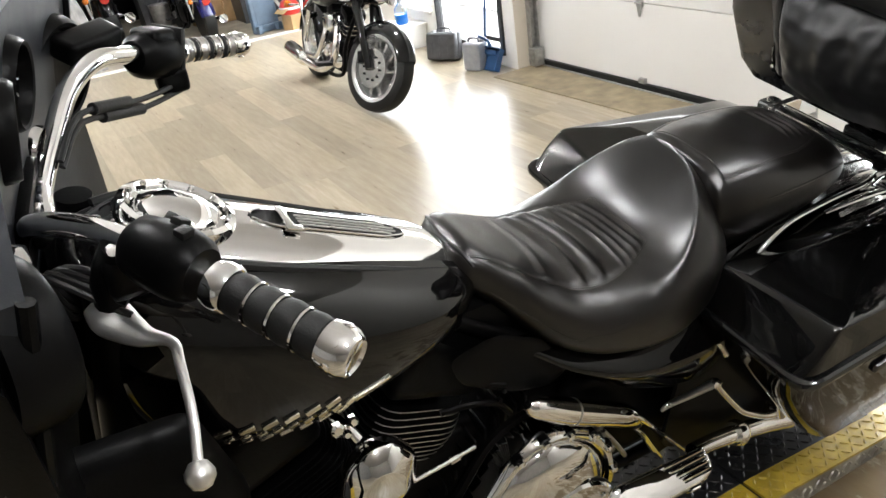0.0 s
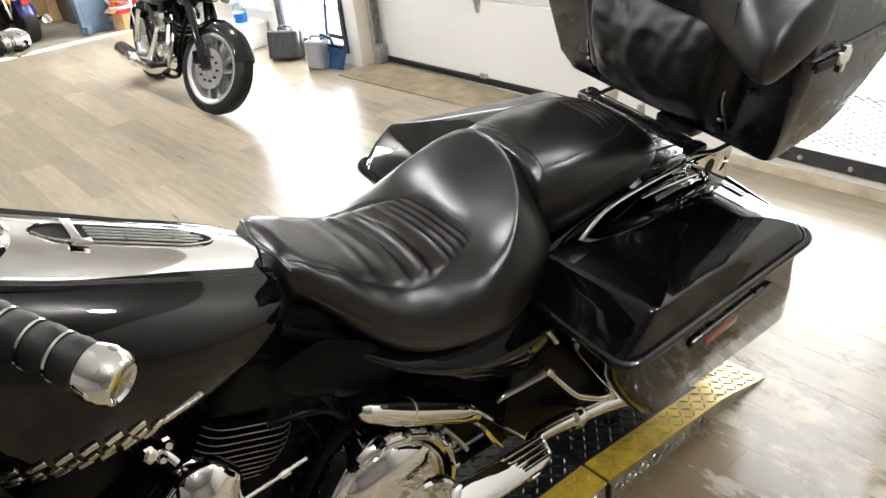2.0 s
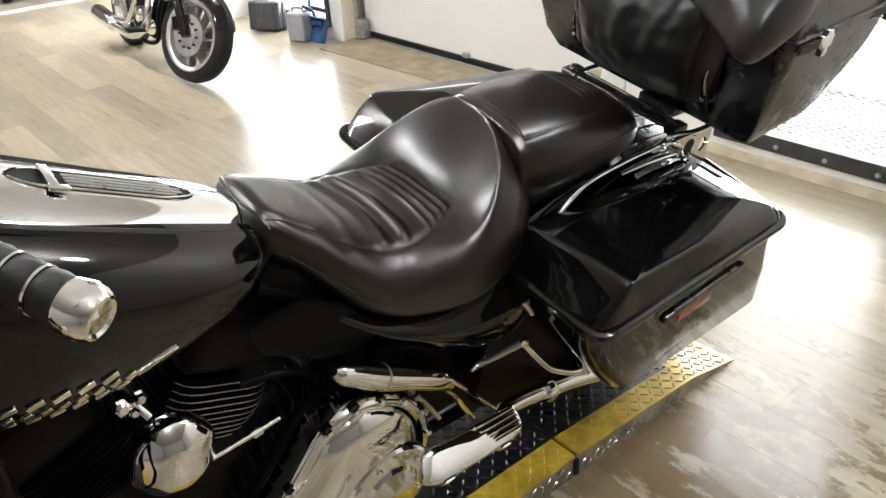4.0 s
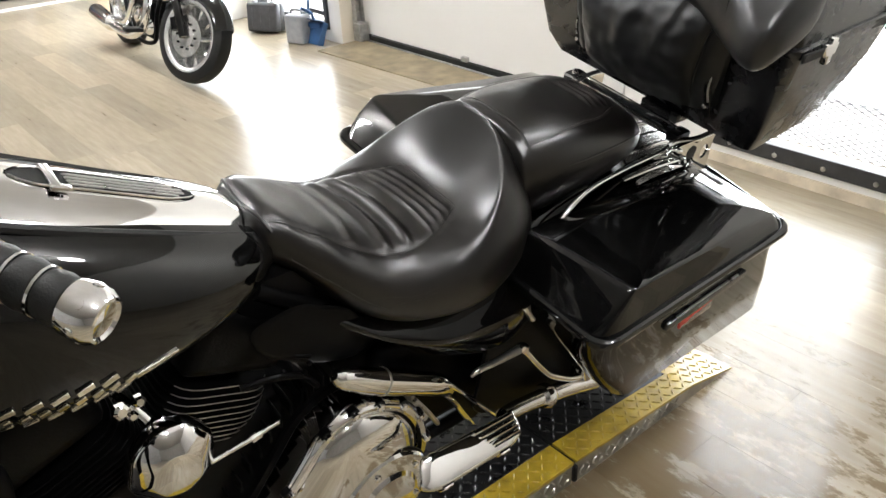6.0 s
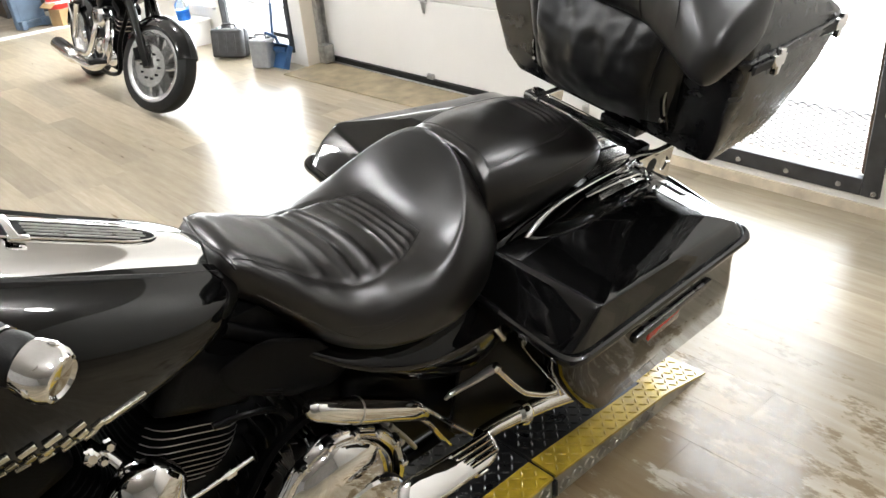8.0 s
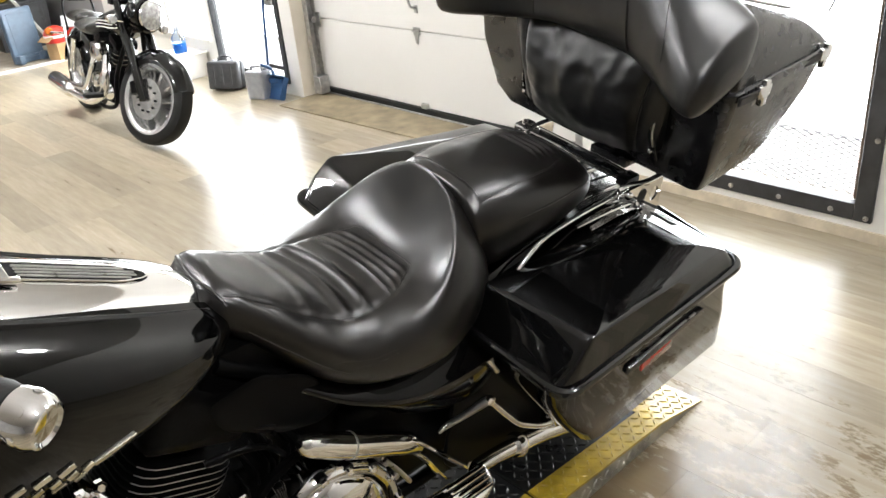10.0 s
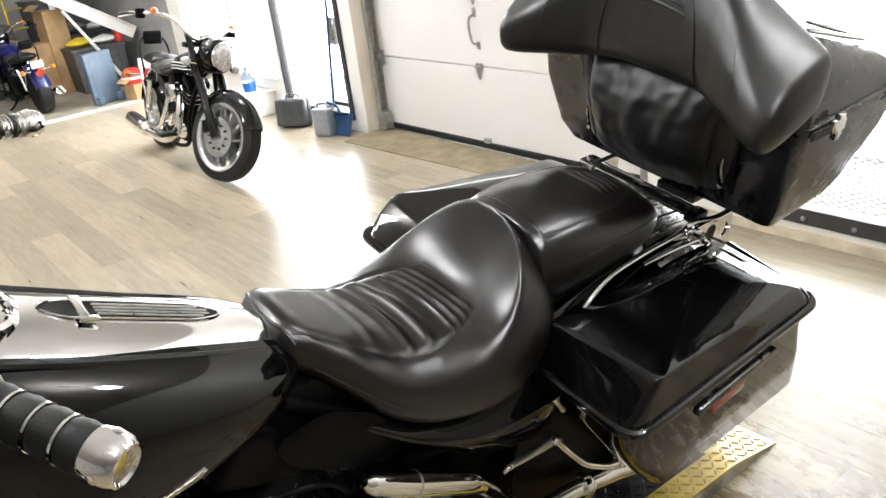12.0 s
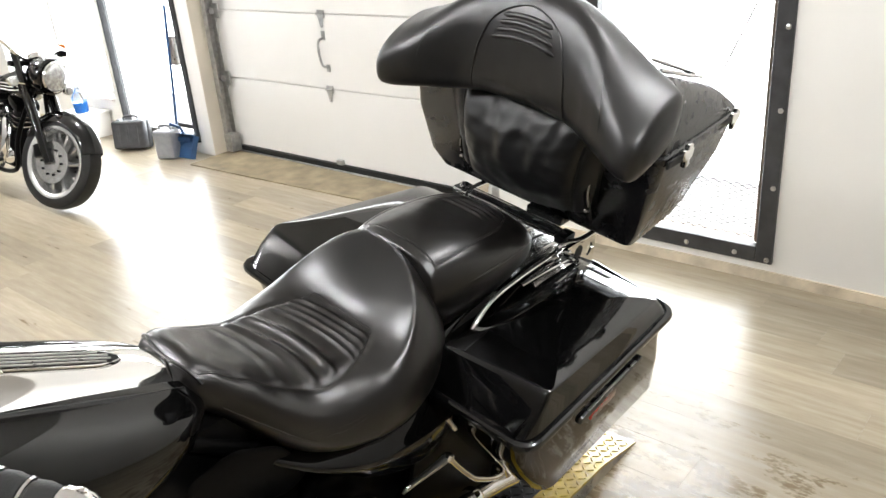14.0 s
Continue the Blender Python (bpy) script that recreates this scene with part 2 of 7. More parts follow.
# plain unseen walls behind the viewer, toned to temper the bike's reflections
structure("wall_east", (0.2, WALLY - Y_B, CEIL), (X_R + 0.1, (WALLY + Y_B) / 2, CEIL / 2), TANWALL)
structure("wall_south", (X_R - X_L + 3.8, 0.2, CEIL), ((X_R + X_L) / 2 - 1.9, Y_B - 0.1, CEIL / 2), SHADE)
structure("wall_west_lintel", (0.2, WALLY - Y_B, 0.5), (X_L - 0.1, (WALLY + Y_B) / 2, CEIL - 0.25), WHITE)
structure("wall_west_store", (0.2, WALLY - Y_B + 0.4, CEIL), (X_L - 3.7, (WALLY + Y_B) / 2, CEIL / 2), STORE_DIM)
# flat black panel stands for the darkness inside the doorway
structure("doorway_dark", (0.05, 0.62, 2.05), (X_L - 3.575, 1.66, 1.025), SATIN, 0.006, "black panel standing for the dark of a doorway in the white store wall")
for _y in (1.32, 2.0):
    structure("door_trim", (0.06, 0.06, 2.1), (X_L - 3.57, _y, 1.05), WHITE, 0.004)
structure("wall_north_store", (3.5, 0.2, CEIL), (X_L - 1.75, WALLY + 0.14, CEIL / 2), STORE_DIM)
structure("ceiling", (X_R - X_L + 3.8, WALLY - Y_B + 0.5, 0.12), ((X_R + X_L) / 2 - 1.7, (WALLY + Y_B) / 2, CEIL + 0.06), CEILING)
structure("baseboard", (X_R - RW1, 0.012, 0.05), ((X_R + RW1) / 2, WALLY - 0.006, 0.025), SKIRT)
structure("baseboard", (G0 - X_L - 1.5, 0.012, 0.03), ((G0 + X_L) / 2, WALLY - 0.006, 0.015), SKIRT)
structure("baseboard", (RW1 - G1, 0.012, 0.05), ((RW1 + G1) / 2, WALLY - 0.006, 0.025), SKIRT)
# daylight leaking under the garage door, laid down as a white strip
structure("door_board_and_daylight", (1.75, 0.03, 0.008), (-3.65, 3.683, 0.0042), WHITE, 0.002)
structure("threshold_strip", (0.10, 5.6, 0.012), (X_L + 0.02, 0.6, 0.006), WHITE)
structure("store_floor", (3.6, WALLY - Y_B + 0.3, 0.1), (X_L - 1.8, (WALLY + Y_B) / 2 + 0.05, -0.052), CONCRETE)
ASPH = mat("pale_concrete_yard", (0.50, 0.49, 0.47), 0.8, spread=0.3, scale=2, bump=0.4, bump_scale=60)
structure("ground_outside", (400, 200, 0.1), (0, 103.8, -0.06), ASPH)
structure("subfloor", (X_R - X_L, WALLY - Y_B + 0.5, 0.1), ((X_R + X_L) / 2, (WALLY + Y_B) / 2 + 0.25, -0.058), CONCRETE)

# bright day outside the openings
DAY = glow("hazy_daylight", (0.97, 0.985, 1.0), 6.0)
_b = structure("backdrop", (16, 0.02, 4.0), (-3.6, 4.75, 2.02), DAY)


def ceiling_lamp(x, y, size=0.105):
    ob = empty("ceiling_lamp", pose(x, y, CEIL), "round white globe lamp on a short stem, lit, out of view", "lamp", "ceiling lamps")
    lathe("rose", [(0.0, 0), (0.05, 0), (0.045, -0.02), (0.012, -0.03), (0.012, -0.18), (0.0, -0.18)], WHITE, ob, 20)
    lathe("globe", [(max(0.0, size * math.sin(k * math.pi / 12)), -0.175 - size + size * math.cos(k * math.pi / 12)) for k in range(13)], glow_lamp, ob, 20)
    return ob


glow_lamp = glow("lit_globe", (0.985, 0.99, 1.0), 340.0)
for _x, _y in LAMPS:
    ceiling_lamp(_x, _y)
# smaller fill globe, added to lift the floor and the leather highlights
ceiling_lamp(0.35, 2.5, 0.08)


# garage door: ribbed sections, hinges, track, handle
def garage_door():
    ob = empty("garage_door", pose((G0 + G1) / 2, DOORY, 0), "white sectional garage door, closed", "garage door")
    w = G1 - G0 - 0.06
    zs = [0.055, 0.587, 1.085, 1.60, 2.13]
    for z0, z1 in zip(zs, zs[1:]):
        s = box("panel", (w, 0.045, z1 - z0 - 0.006), (0, 0.022, (z0 + z1) / 2), DOORW, ob, 0.004, 1)
    for z0 in zs[1:4]:
        box("rail", (w, 0.03, 0.02), (0, 0.03, z0), DOORW, ob)
    box("bottom_seal", (w, 0.05, 0.045), (0, 0.012, 0.03), RUBBER, ob, 0.008, 2, "black rubber bottom seal")
    box("bottom_retainer", (w * 0.72, 0.012, 0.012), (-w * 0.13, -0.022, 0.012), GALV, ob, 0.002, 1, "bare aluminium retainer strip")
    for x in (0.0, -w / 2 + 0.02, w / 2 - 0.02):
        for z in zs[1:4]:
            dx = -0.16 if x == 0 else 0
            h = part("hinge", box_bm((0.07, 0.006, 0.05), (x + dx, -0.006, z), 0.002, 1), GALV, ob, "galvanised hinge")
            plate("hinge_leaf", [(-0.025, 0), (0.025, 0), (0.008, -0.075), (-0.008, -0.075)], 0.005, GALV, h, pose(x + dx, -0.008, z - 0.012, 90, 0, 0))
            link("hinge_pin", *tube_data([(x + dx - 0.035, -0.014, z), (x + dx + 0.035, -0.014, z)], 0.008, 8, 1), GALV, h)
    for x in (-0.02,):
        box("bracket", (0.06, 0.03, 0.035), (x - 0.12, -0.012, 0.075), GALV, ob, 0.004, 1)
    tube("pull_handle", [(-0.165, -0.01, 0.93), (-0.165, -0.05, 0.915), (-0.17, -0.055, 0.85), (-0.155, -0.05, 0.76), (-0.15, -0.01, 0.74)], 0.008, GALV, ob, 8, 5, label="bent steel pull handle")
    box("handle_plate", (0.035, 0.006, 0.06), (-0.165, -0.004, 0.945), GALV, ob, 0.002, 1)
    box("handle_plate", (0.035, 0.006, 0.05), (-0.15, -0.004, 0.73), GALV, ob, 0.002, 1)
    return ob


garage_door()


def door_track(x, s):
    ob = empty("door_track", pose(x, WALLY + 0.13, 0), "grey steel vertical door track with rollers", "door track")
    for dx, dy, sx, sy in ((0, 0.035, 0.05, 0.004), (-0.024 * s, 0, 0.004, 0.07), (0.0, -0.035, 0.05, 0.004)):
        box("rail", (sx, sy, 2.2), (dx, dy, 1.12), GALV, ob)
    box("foot_bracket", (0.09, 0.09, 0.14), (0.02 * s, 0.0, 0.09), GALV, ob, 0.006, 1, "bent galvanised foot bracket")
    for z in (0.587, 1.085, 1.6):
        r = lathe("roller", [(0.0, -0.012), (0.024, -0.012), (0.024, 0.012), (0, 0.012)], GALV, ob, 12, axis((0.02 * s, 0.01, z), (1, 0, 0)))
        box("roller_plate", (0.06, 0.008, 0.11), (0.055 * s, 0.03, z), GALV, ob, 0.003, 1)
    return ob


door_track(G0 + 0.06, 1)
door_track(G1 - 0.06, -1)


# steel framed openings with expanded metal
def mesh_grid(name, x0, x1, z0, z1, y, parent, pitch_x, pitch_z, wire, material):
    """Expanded metal: diamonds of flat strand."""
    verts, faces = [], []
    nx, nz = int((x1 - x0) / pitch_x), int((z1 - z0) / pitch_z)

    def strand(ax, az, bx, bz):
        d = Vector((bx - ax, bz - az)).normalized()
        n = Vector((-d.y, d.x)) * wire
        k = len(verts)
        for dy in (-wire, wire):
            verts.extend([(ax + n.x, y + dy, az + n.y), (bx + n.x, y + dy, bz + n.y), (bx - n.x, y + dy, bz - n.y), (ax - n.x, y + dy, az - n.y)])
        faces.extend([(k, k + 1, k + 2, k + 3), (k + 7, k + 6, k + 5, k + 4), (k, k + 4, k + 5, k + 1), (k + 3, k + 2, k + 6, k + 7)])

    px, pz = (x1 - x0) / nx, (z1 - z0) / nz
    for i in range(nx):
        for j in range(nz):
            xa, za = x0 + i * px, z0 + j * pz
            strand(xa, za + pz / 2, xa + px / 2, za)
            strand(xa + px / 2, za, xa + px, za + pz / 2)
            strand(xa + px, za + pz / 2, xa + px / 2, za + pz)
            strand(xa + px / 2, za + pz, xa, za + pz / 2)
    ob = link(name, verts, faces, material, parent, False)
    return tagged(ob, "", "", "", "stuff")


def steel_opening(name, x0, x1, z0, z1, fw, label, grid):
    ob = empty(name, pose(0, 0, 0), label, "window")
    tagged(ob, kind="structure")
    y = WALLY - 0.004
    fl = fw if grid else 0.020
    for nm, sx, sz, cx, cz in (("window_frame", fl, z1 - z0, x0 + fl / 2, (z0 + z1) / 2), ("window_frame", fw, z1 - z0, x1 - fw / 2, (z0 + z1) / 2),
                               ("window_frame", x1 - x0 - fw - fl, fw, (x0 + x1 + fl - fw) / 2, z0 + fw / 2), ("window_frame", x1 - x0 - fw - fl, fw, (x0 + x1 + fl - fw) / 2, z1 - fw / 2)):
        box(nm, (sx, 0.05, sz), (cx, y + 0.01, cz), FRAMEB, ob, 0.003, 1)
    if grid:
        n = 7
        for i in range(n):
            z = z0 + 0.02 + (z1 - z0 - 0.04) * i / (n - 1)
            lathe("bolt", [(0, 0), (0.012, 0), (0.011, 0.006), (0.004, 0.009), (0, 0.009)], STEEL, ob, 10, axis((x1 - 0.022, y - 0.015, z), (0, -1, 0)))
        for i in range(4):
            lathe("bolt", [(0, 0), (0.012, 0), (0.011, 0.006), (0.004, 0.009), (0, 0.009)], STEEL, ob, 10, axis((x0 + 0.1 + (x1 - x0 - 0.2) * i / 3.3, y - 0.015, z0 + 0.03), (0, -1, 0)))
        box("edge_angle", (0.035, 0.02, z1 - z0 - 2 * fw), (x1 - fw - 0.012, y + 0.045, (z0 + z1) / 2), RUST, ob, 0.003, 1, "rusty steel angle")
        mesh_grid("expanded_metal", x0 + fw, x1 - fw, z0 + fw, z1 - fw, y + 0.06, ob, 0.052, 0.024, 0.0015, FRAMEB)
        tube("stay_rod", [(x1 - 0.30, y + 0.02, 0.93), (x1 - 0.13, y + 0.02, 1.32)], 0.004, FRAMEB, ob, 6, 1)
    else:
        box("mullion", (0.012, 0.03, z1 - z0 - 2 * fw), (x0 + 0.055, y + 0.02, (z0 + z1) / 2), FRAMEB, ob, 0.003, 1)
        for nm, sx, sz, cx, cz in (("sash", 0.035, z1 - z0 - 0.2, x1 - fw - 0.06, (z0 + z1) / 2), ("sash", 0.25, 0.035, x1 - fw - 0.2, z0 + 0.1)):
            box(nm, (sx, 0.03, sz), (cx, y + 0.05, cz), FRAMEB, ob, 0.003, 1)
        box("lock_case", (0.09, 0.05, 0.22), (x1 - 0.14, y + 0.01, 0.80), STEEL, ob, 0.006, 1, "grey steel lock case")
    p = box("pane", (x1 - x0 - 2 * fw, 0.006, z1 - z0 - 2 * fw), ((x0 + x1) / 2, y + 0.13, (z0 + z1) / 2), GLASS, ob)
    p.visible_shadow = False
    return ob


steel_opening("window_1", LW0, LW1, LWZ0, LWZ1, 0.05, "dark steel framed glass door, bright daylight behind", False)
def white_window():
    ob = empty("window_3", pose(0, 0, 0), "wide white framed shop window, bright daylight behind", "window")
    tagged(ob, kind="structure")
    y = WALLY + 0.12
    for x in (BW0 + 0.03, (BW0 + BW1) / 2, BW1 - 0.03):
        box("window_frame", (0.06, 0.06, BWZ1 - BWZ0), (x, y, (BWZ0 + BWZ1) / 2), WHITE, ob, 0.004, 1)
    for z in (BWZ0 + 0.03, BWZ1 - 0.03):
        box("window_frame", (BW1 - BW0 - 0.12, 0.056, 0.06), ((BW0 + BW1) / 2, y, z), WHITE, ob, 0.004, 1)
    box("window_sill", (BW1 - BW0 - 0.01, 0.16, 0.03), ((BW0 + BW1) / 2, WALLY + 0.05, BWZ0 + 0.0155), WHITE, ob, 0.006, 2)
    for a, b in ((BW0 + 0.06, (BW0 + BW1) / 2 - 0.03), ((BW0 + BW1) / 2 + 0.03, BW1 - 0.06)):
        p = box("pane", (b - a, 0.006, BWZ1 - BWZ0 - 0.12), ((a + b) / 2, y, (BWZ0 + BWZ1) / 2), GLASS, ob)
        p.visible_shadow = False


white_window()
steel_opening("window_2", RW0, RW1, RWZ0, RWZ1, 0.075, "dark bolted steel frame with expanded metal over bright glass", True)

# the bare patch before the garage door
PATCH = mat("worn_plywood", (0.27, 0.22, 0.14), 0.6, spread=0.35, scale=7, bump=0.4, bump_scale=60)
_bm = bmesh.new()
put(_bm, [(-4.755, 3.29, 0.001), (-2.4, 3.40, 0.001), (-2.1, 3.80, 0.001), (G0, 3.80, 0.001)], [(0, 1, 2, 3)])
_r = bmesh.ops.extrude_face_region(_bm, geom=_bm.faces[:])
bmesh.ops.translate(_bm, vec=(0, 0, 0.008), verts=[v for v in _r["geom"] if isinstance(v, bmesh.types.BMVert)])
tagged(part("door_board_and_daylight", _bm, PATCH, None, "worn brown board laid before the garage door", False), kind="structure")

# ---- the touring motorcycle on the lift ----
# its own axes: x to its left side, y to its tail, z up from the tyres' line; it leans on its side stand
BIKE = pose(-0.8315, 0.0, 0.085) @ pose(0, 0, 0, 0, 0, -1.0) @ pose(0, 0, 0, 0, 12.4, 0)
bike = empty("touring_motorcycle", BIKE, "black touring motorcycle with chrome trim, leaning on its side stand", "motorcycle")


SB = [0.672, 0.69, 0.72, 0.78, 0.85, 0.92, 1.0, 1.06, 1.12, 1.18, 1.23, 1.27, 1.30]
SEAT_W = smooth_curve(SB, [0.062, 0.086, 0.106, 0.146, 0.188, 0.215, 0.234, 0.240, 0.236, 0.222, 0.200, 0.172, 0.13])
SEAT_F = smooth_curve(SB, [0.945, 0.972, 0.976, 0.938, 0.890, 0.856, 0.843, 0.842, 0.842, 0.844, 0.846, 0.848, 0.848])
SEAT_B = smooth_curve(SB, [0.90, 0.87, 0.84, 0.775, 0.70, 0.662, 0.648, 0.646, 0.65, 0.665, 0.69, 0.72, 0.76])
SEAT_P = smooth_curve([0.67, 0.74, 0.86, 0.95, 1.03, 1.10, 1.30], [0.66, 0.72, 0.80, 0.80, 0.70, 0.60, 0.60])
SEAT_Q = smooth_curve([0.67, 0.74, 0.86, 0.95, 1.03, 1.10, 1.30], [0.66, 0.78, 0.90, 0.90, 0.74, 0.60, 0.60])
RIM_H = smooth_curve([-0.1, 0.0, 0.25, 0.49, 0.73, 0.88, 0.96, 1.0], [0.145, 0.145, 0.140, 0.118, 0.080, 0.046, 0.020, 0.0])
RIM_A, RIM_B0, RIM_B1 = 0.203, 1.045, 1.226


def scoop(a, b):
    """Height of the rider's pad: a flat floor, a scooped back, and a shoulder outside the folded rim."""
    f = SEAT_F(b)
    u, v = abs(a) / RIM_A, max(0.0, b - RIM_B0) / (RIM_B1 - RIM_B0)
    rho = (u ** 2.3 + v ** 2.3) ** (1 / 2.3)
    x = u / max(rho, 1e-4)
    rise = RIM_H(min(1.0, x))
    s = max(0.0, (rho - 0.34) / 0.66)
    inner = f - 0.006 * max(0.0, 1 - u * u) + (rise + 0.006) * s ** 1.75
    outer = f + rise + 0.006 + 0.16 * (1 - rho) * (0.4 + v)
    k = 0.010
    h = max(0.0, k - abs(inner - outer)) / k
    return min(inner, outer) - h * h * k * 0.25


def cushion(name, b0, b1, wf, bf, height, nb=90, na=72, pf=None, qf=None, label="", waist=0.42):
    rings = []
    for i in range(nb + 1):
        b = b0 + (b1 - b0) * i / nb
        w, lo, p, q = wf(b), bf(b), pf(b), qf(b)
        ring = []
        for j in range(na):
            th = math.tau * j / na
            cs, sn = math.cos(th), math.sin(th)
            a = w * sign(cs) * abs(cs) ** p
            t = height(a, b)
            mid = lo + (t - lo) * waist
            if sn >= 0:
                c = mid + (t - mid) * abs(sn) ** q
            else:
                c = mid - (mid - lo) * abs(sn) ** 0.8
                a *= 1 - 0.20 * abs(sn) ** 2
            ring.append((a, b, c))
        rings.append(ring)
    return link(name, *loft_data(rings), LEATHER, bike, True, label)


def skin(height, wf, bf, pf, qf, waist=0.42):
    """The upper side of a cushion as a height over (a, b)."""
    def at(a, b):
        t, lo, p, q = height(a, b), bf(b), pf(b), qf(b)
        cs = min(1.0, abs(a) / wf(b)) ** (1 / p)
        mid = lo + (t - lo) * waist
        return mid + (t - mid) * math.sqrt(max(0, 1 - cs * cs)) ** q
    return at


def panel_edge(b):
    return interp(b, [0.70, 0.78, 0.86, 0.93, 1.0, 1.06, 1.115], [0.076, 0.100, 0.126, 0.144, 0.140, 0.120, 0.092])


def seat_height(a, b):
    # two broad folds and four fine ones, bowed forward in the middle, inside the stitched panel
    h = 0.0
    bb = b + 0.9 * a * a - 0.06 * a
    for c, w, k in ((0.862, 0.013, 0.35), (0.928, 0.012, 1.15), (0.978, 0.012, 1.3), (1.040, 0.0048, 0.55), (1.060, 0.0048, 0.55), (1.080, 0.0048, 0.55), (1.099, 0.0048, 0.55)):
        h += 0.0082 * k * math.exp(-((bb - c) / w) ** 2)
    h /= 1 + math.exp((abs(a) - panel_edge(b) + 0.008) / 0.006)
    # puckers beside the seam and a slack dent on the flank
    e = (abs(a) - panel_edge(b)) / 0.05
    fade = min(1.0, max(0.0, (1.13 - b) / 0.05))
    if fade:
        h += fade * 0.0022 * math.exp(-e * e) * noise.noise((b * 26, a * 7, 2.0))
        h -= min(1.0, fade * 2.2) * 0.0035 * math.exp(-(((abs(a) - panel_edge(b)) / 0.007) ** 2)) * (1 if b > 0.74 else 0.5)
    h += 0.003 * noise.noise((a * 9, b * 9, 5.0)) + 0.0012 * noise.noise((a * 24, b * 24, 8.0))
    return scoop(a, b) + h


cushion("rider_seat", 0.672, 1.30, SEAT_W, SEAT_B, seat_height, 210, 176, SEAT_P, SEAT_Q, "black leather bucket seat with stitched pleats")
PB = [1.250, 1.256, 1.268, 1.32, 1.4, 1.5, 1.57, 1.622, 1.662, 1.686, 1.695]
PIL_W = smooth_curve(PB, [0.118, 0.134, 0.146, 0.160, 0.167, 0.164, 0.155, 0.140, 0.114, 0.072, 0.030])
PIL_T = smooth_curve(PB, [0.935, 0.958, 0.968, 0.974, 0.974, 0.964, 0.949, 0.929, 0.902, 0.868, 0.845])
PIL_B = smooth_curve(PB, [0.73, 0.728, 0.726, 0.732, 0.745, 0.765, 0.785, 0.80, 0.812, 0.822, 0.828])


def pillion_edge(b):
    return interp(b, [1.275, 1.35, 1.5, 1.56, 1.605, 1.635], [0.112, 0.118, 0.110, 0.094, 0.062, 0.0])


def pillion_height(a, b):
    h = 0.0
    bb = b + 1.2 * a * a
    for c in (1.512, 1.534, 1.556, 1.578):
        h += 0.0062 * math.exp(-((bb - c) / 0.0050) ** 2)
    h /= 1 + math.exp((abs(a) - 0.062) / 0.006)
    h -= 0.0018 * math.exp(-(((abs(a) - pillion_edge(b)) / 0.006) ** 2)) * (b < 1.635)
    h += 0.0035 * math.exp(-((b - 1.278) / 0.006) ** 2) * (abs(a) < 0.12)
    h += 0.0022 * noise.noise((a * 10, b * 10, 1.0)) + 0.001 * noise.noise((a * 25, b * 25, 4.0))
    return PIL_T(b) + h


cushion("pillion_seat", 1.250, 1.695, PIL_W, PIL_B, pillion_height, 180, 120, lambda b: 0.70, lambda b: 0.80, "black leather passenger pad", 0.5)
seat_skin = skin(seat_height, SEAT_W, SEAT_B, SEAT_P, SEAT_Q)
pillion_skin = skin(pillion_height, PIL_W, PIL_B, lambda b: 0.70, lambda b: 0.80, 0.5)


for _s in (1, -1):
    tube("skirt_welt", [(_s * PIL_W(b) * 0.975, b, pillion_skin(PIL_W(b) * 0.975, b)) for b in (1.36, 1.42, 1.48, 1.54, 1.58, 1.62, 1.65, 1.67, 1.685)], [0.0008] + [0.0022] * 7 + [0.001], LEATHER, bike, 6, 4)


def seam(points, surface, r=0.0011, off=0.0004, name="seam", side=1):
    """A line of stitching laid on a padded surface, beside a fine welt."""
    q = spline(points, 10)
    pts = [(a, b, surface(a, b) + off) for a, b in q]
    link(name, *tube_data(pts, r, 6, 1), LEATHER, bike)
    verts, faces = [], []
    acc, gap = 0.0, 0.006
    for u, v in zip(pts, pts[1:]):
        u, v = Vector(u), Vector(v)
        d = v - u
        while acc < d.length:
            c = u + d.normalized() * acc
            o = Vector((-d.y, d.x, 0)).normalized() * 0.0035 * side
            z = surface(c.x + o.x, c.y + o.y) + 0.0003
            c = Vector((c.x + o.x, c.y + o.y, z))
            vv, ff = tube_data([c - d.normalized() * 0.0018, c + d.normalized() * 0.0018], 0.0007, 5, 1)
            k = len(verts)
            verts += vv
            faces += [tuple(i + k for i in f) for f in ff]
            acc += gap
        acc -= d.length
    if verts:
        tagged(link("stitches", verts, faces, THREAD, bike), kind="stuff")


for _s in (1, -1):
    seam([(_s * panel_edge(_b), _b) for _b in (0.705, 0.74, 0.78, 0.82, 0.86, 0.90, 0.94, 0.98, 1.02, 1.06, 1.09, 1.113)], seat_skin, side=_s)
    seam([(_s * 0.120, 0.725), (_s * 0.150, 0.765), (_s * 0.188, 0.84), (_s * 0.212, 0.92), (_s * 0.222, 0.98)], seat_skin, 0.0007, side=_s)
    seam([(_s * pillion_edge(_b), _b) for _b in (1.282, 1.35, 1.42, 1.5, 1.54, 1.575, 1.60, 1.62)] + [(_s * 0.03, 1.630), (0.0, 1.633)], pillion_skin, side=_s)
seam([(0.092, 1.115), (0.04, 1.120), (0.0, 1.121), (-0.04, 1.120), (-0.092, 1.115)], seat_skin)
seam([(0.112, 1.285), (0.06, 1.288), (0.0, 1.289), (-0.06, 1.288), (-0.112, 1.285)], pillion_skin)
# raised welt round the nose
tube("nose_welt", [(a, 0.706 - 0.020 * (1 - (a / 0.095) ** 2), seat_skin(a, 0.706 - 0.020 * (1 - (a / 0.095) ** 2)) + 0.001) for a in (-0.09, -0.075, -0.05, -0.025, 0.0, 0.025, 0.05, 0.075, 0.09)], 0.0035, LEATHER, bike, 8, 5)


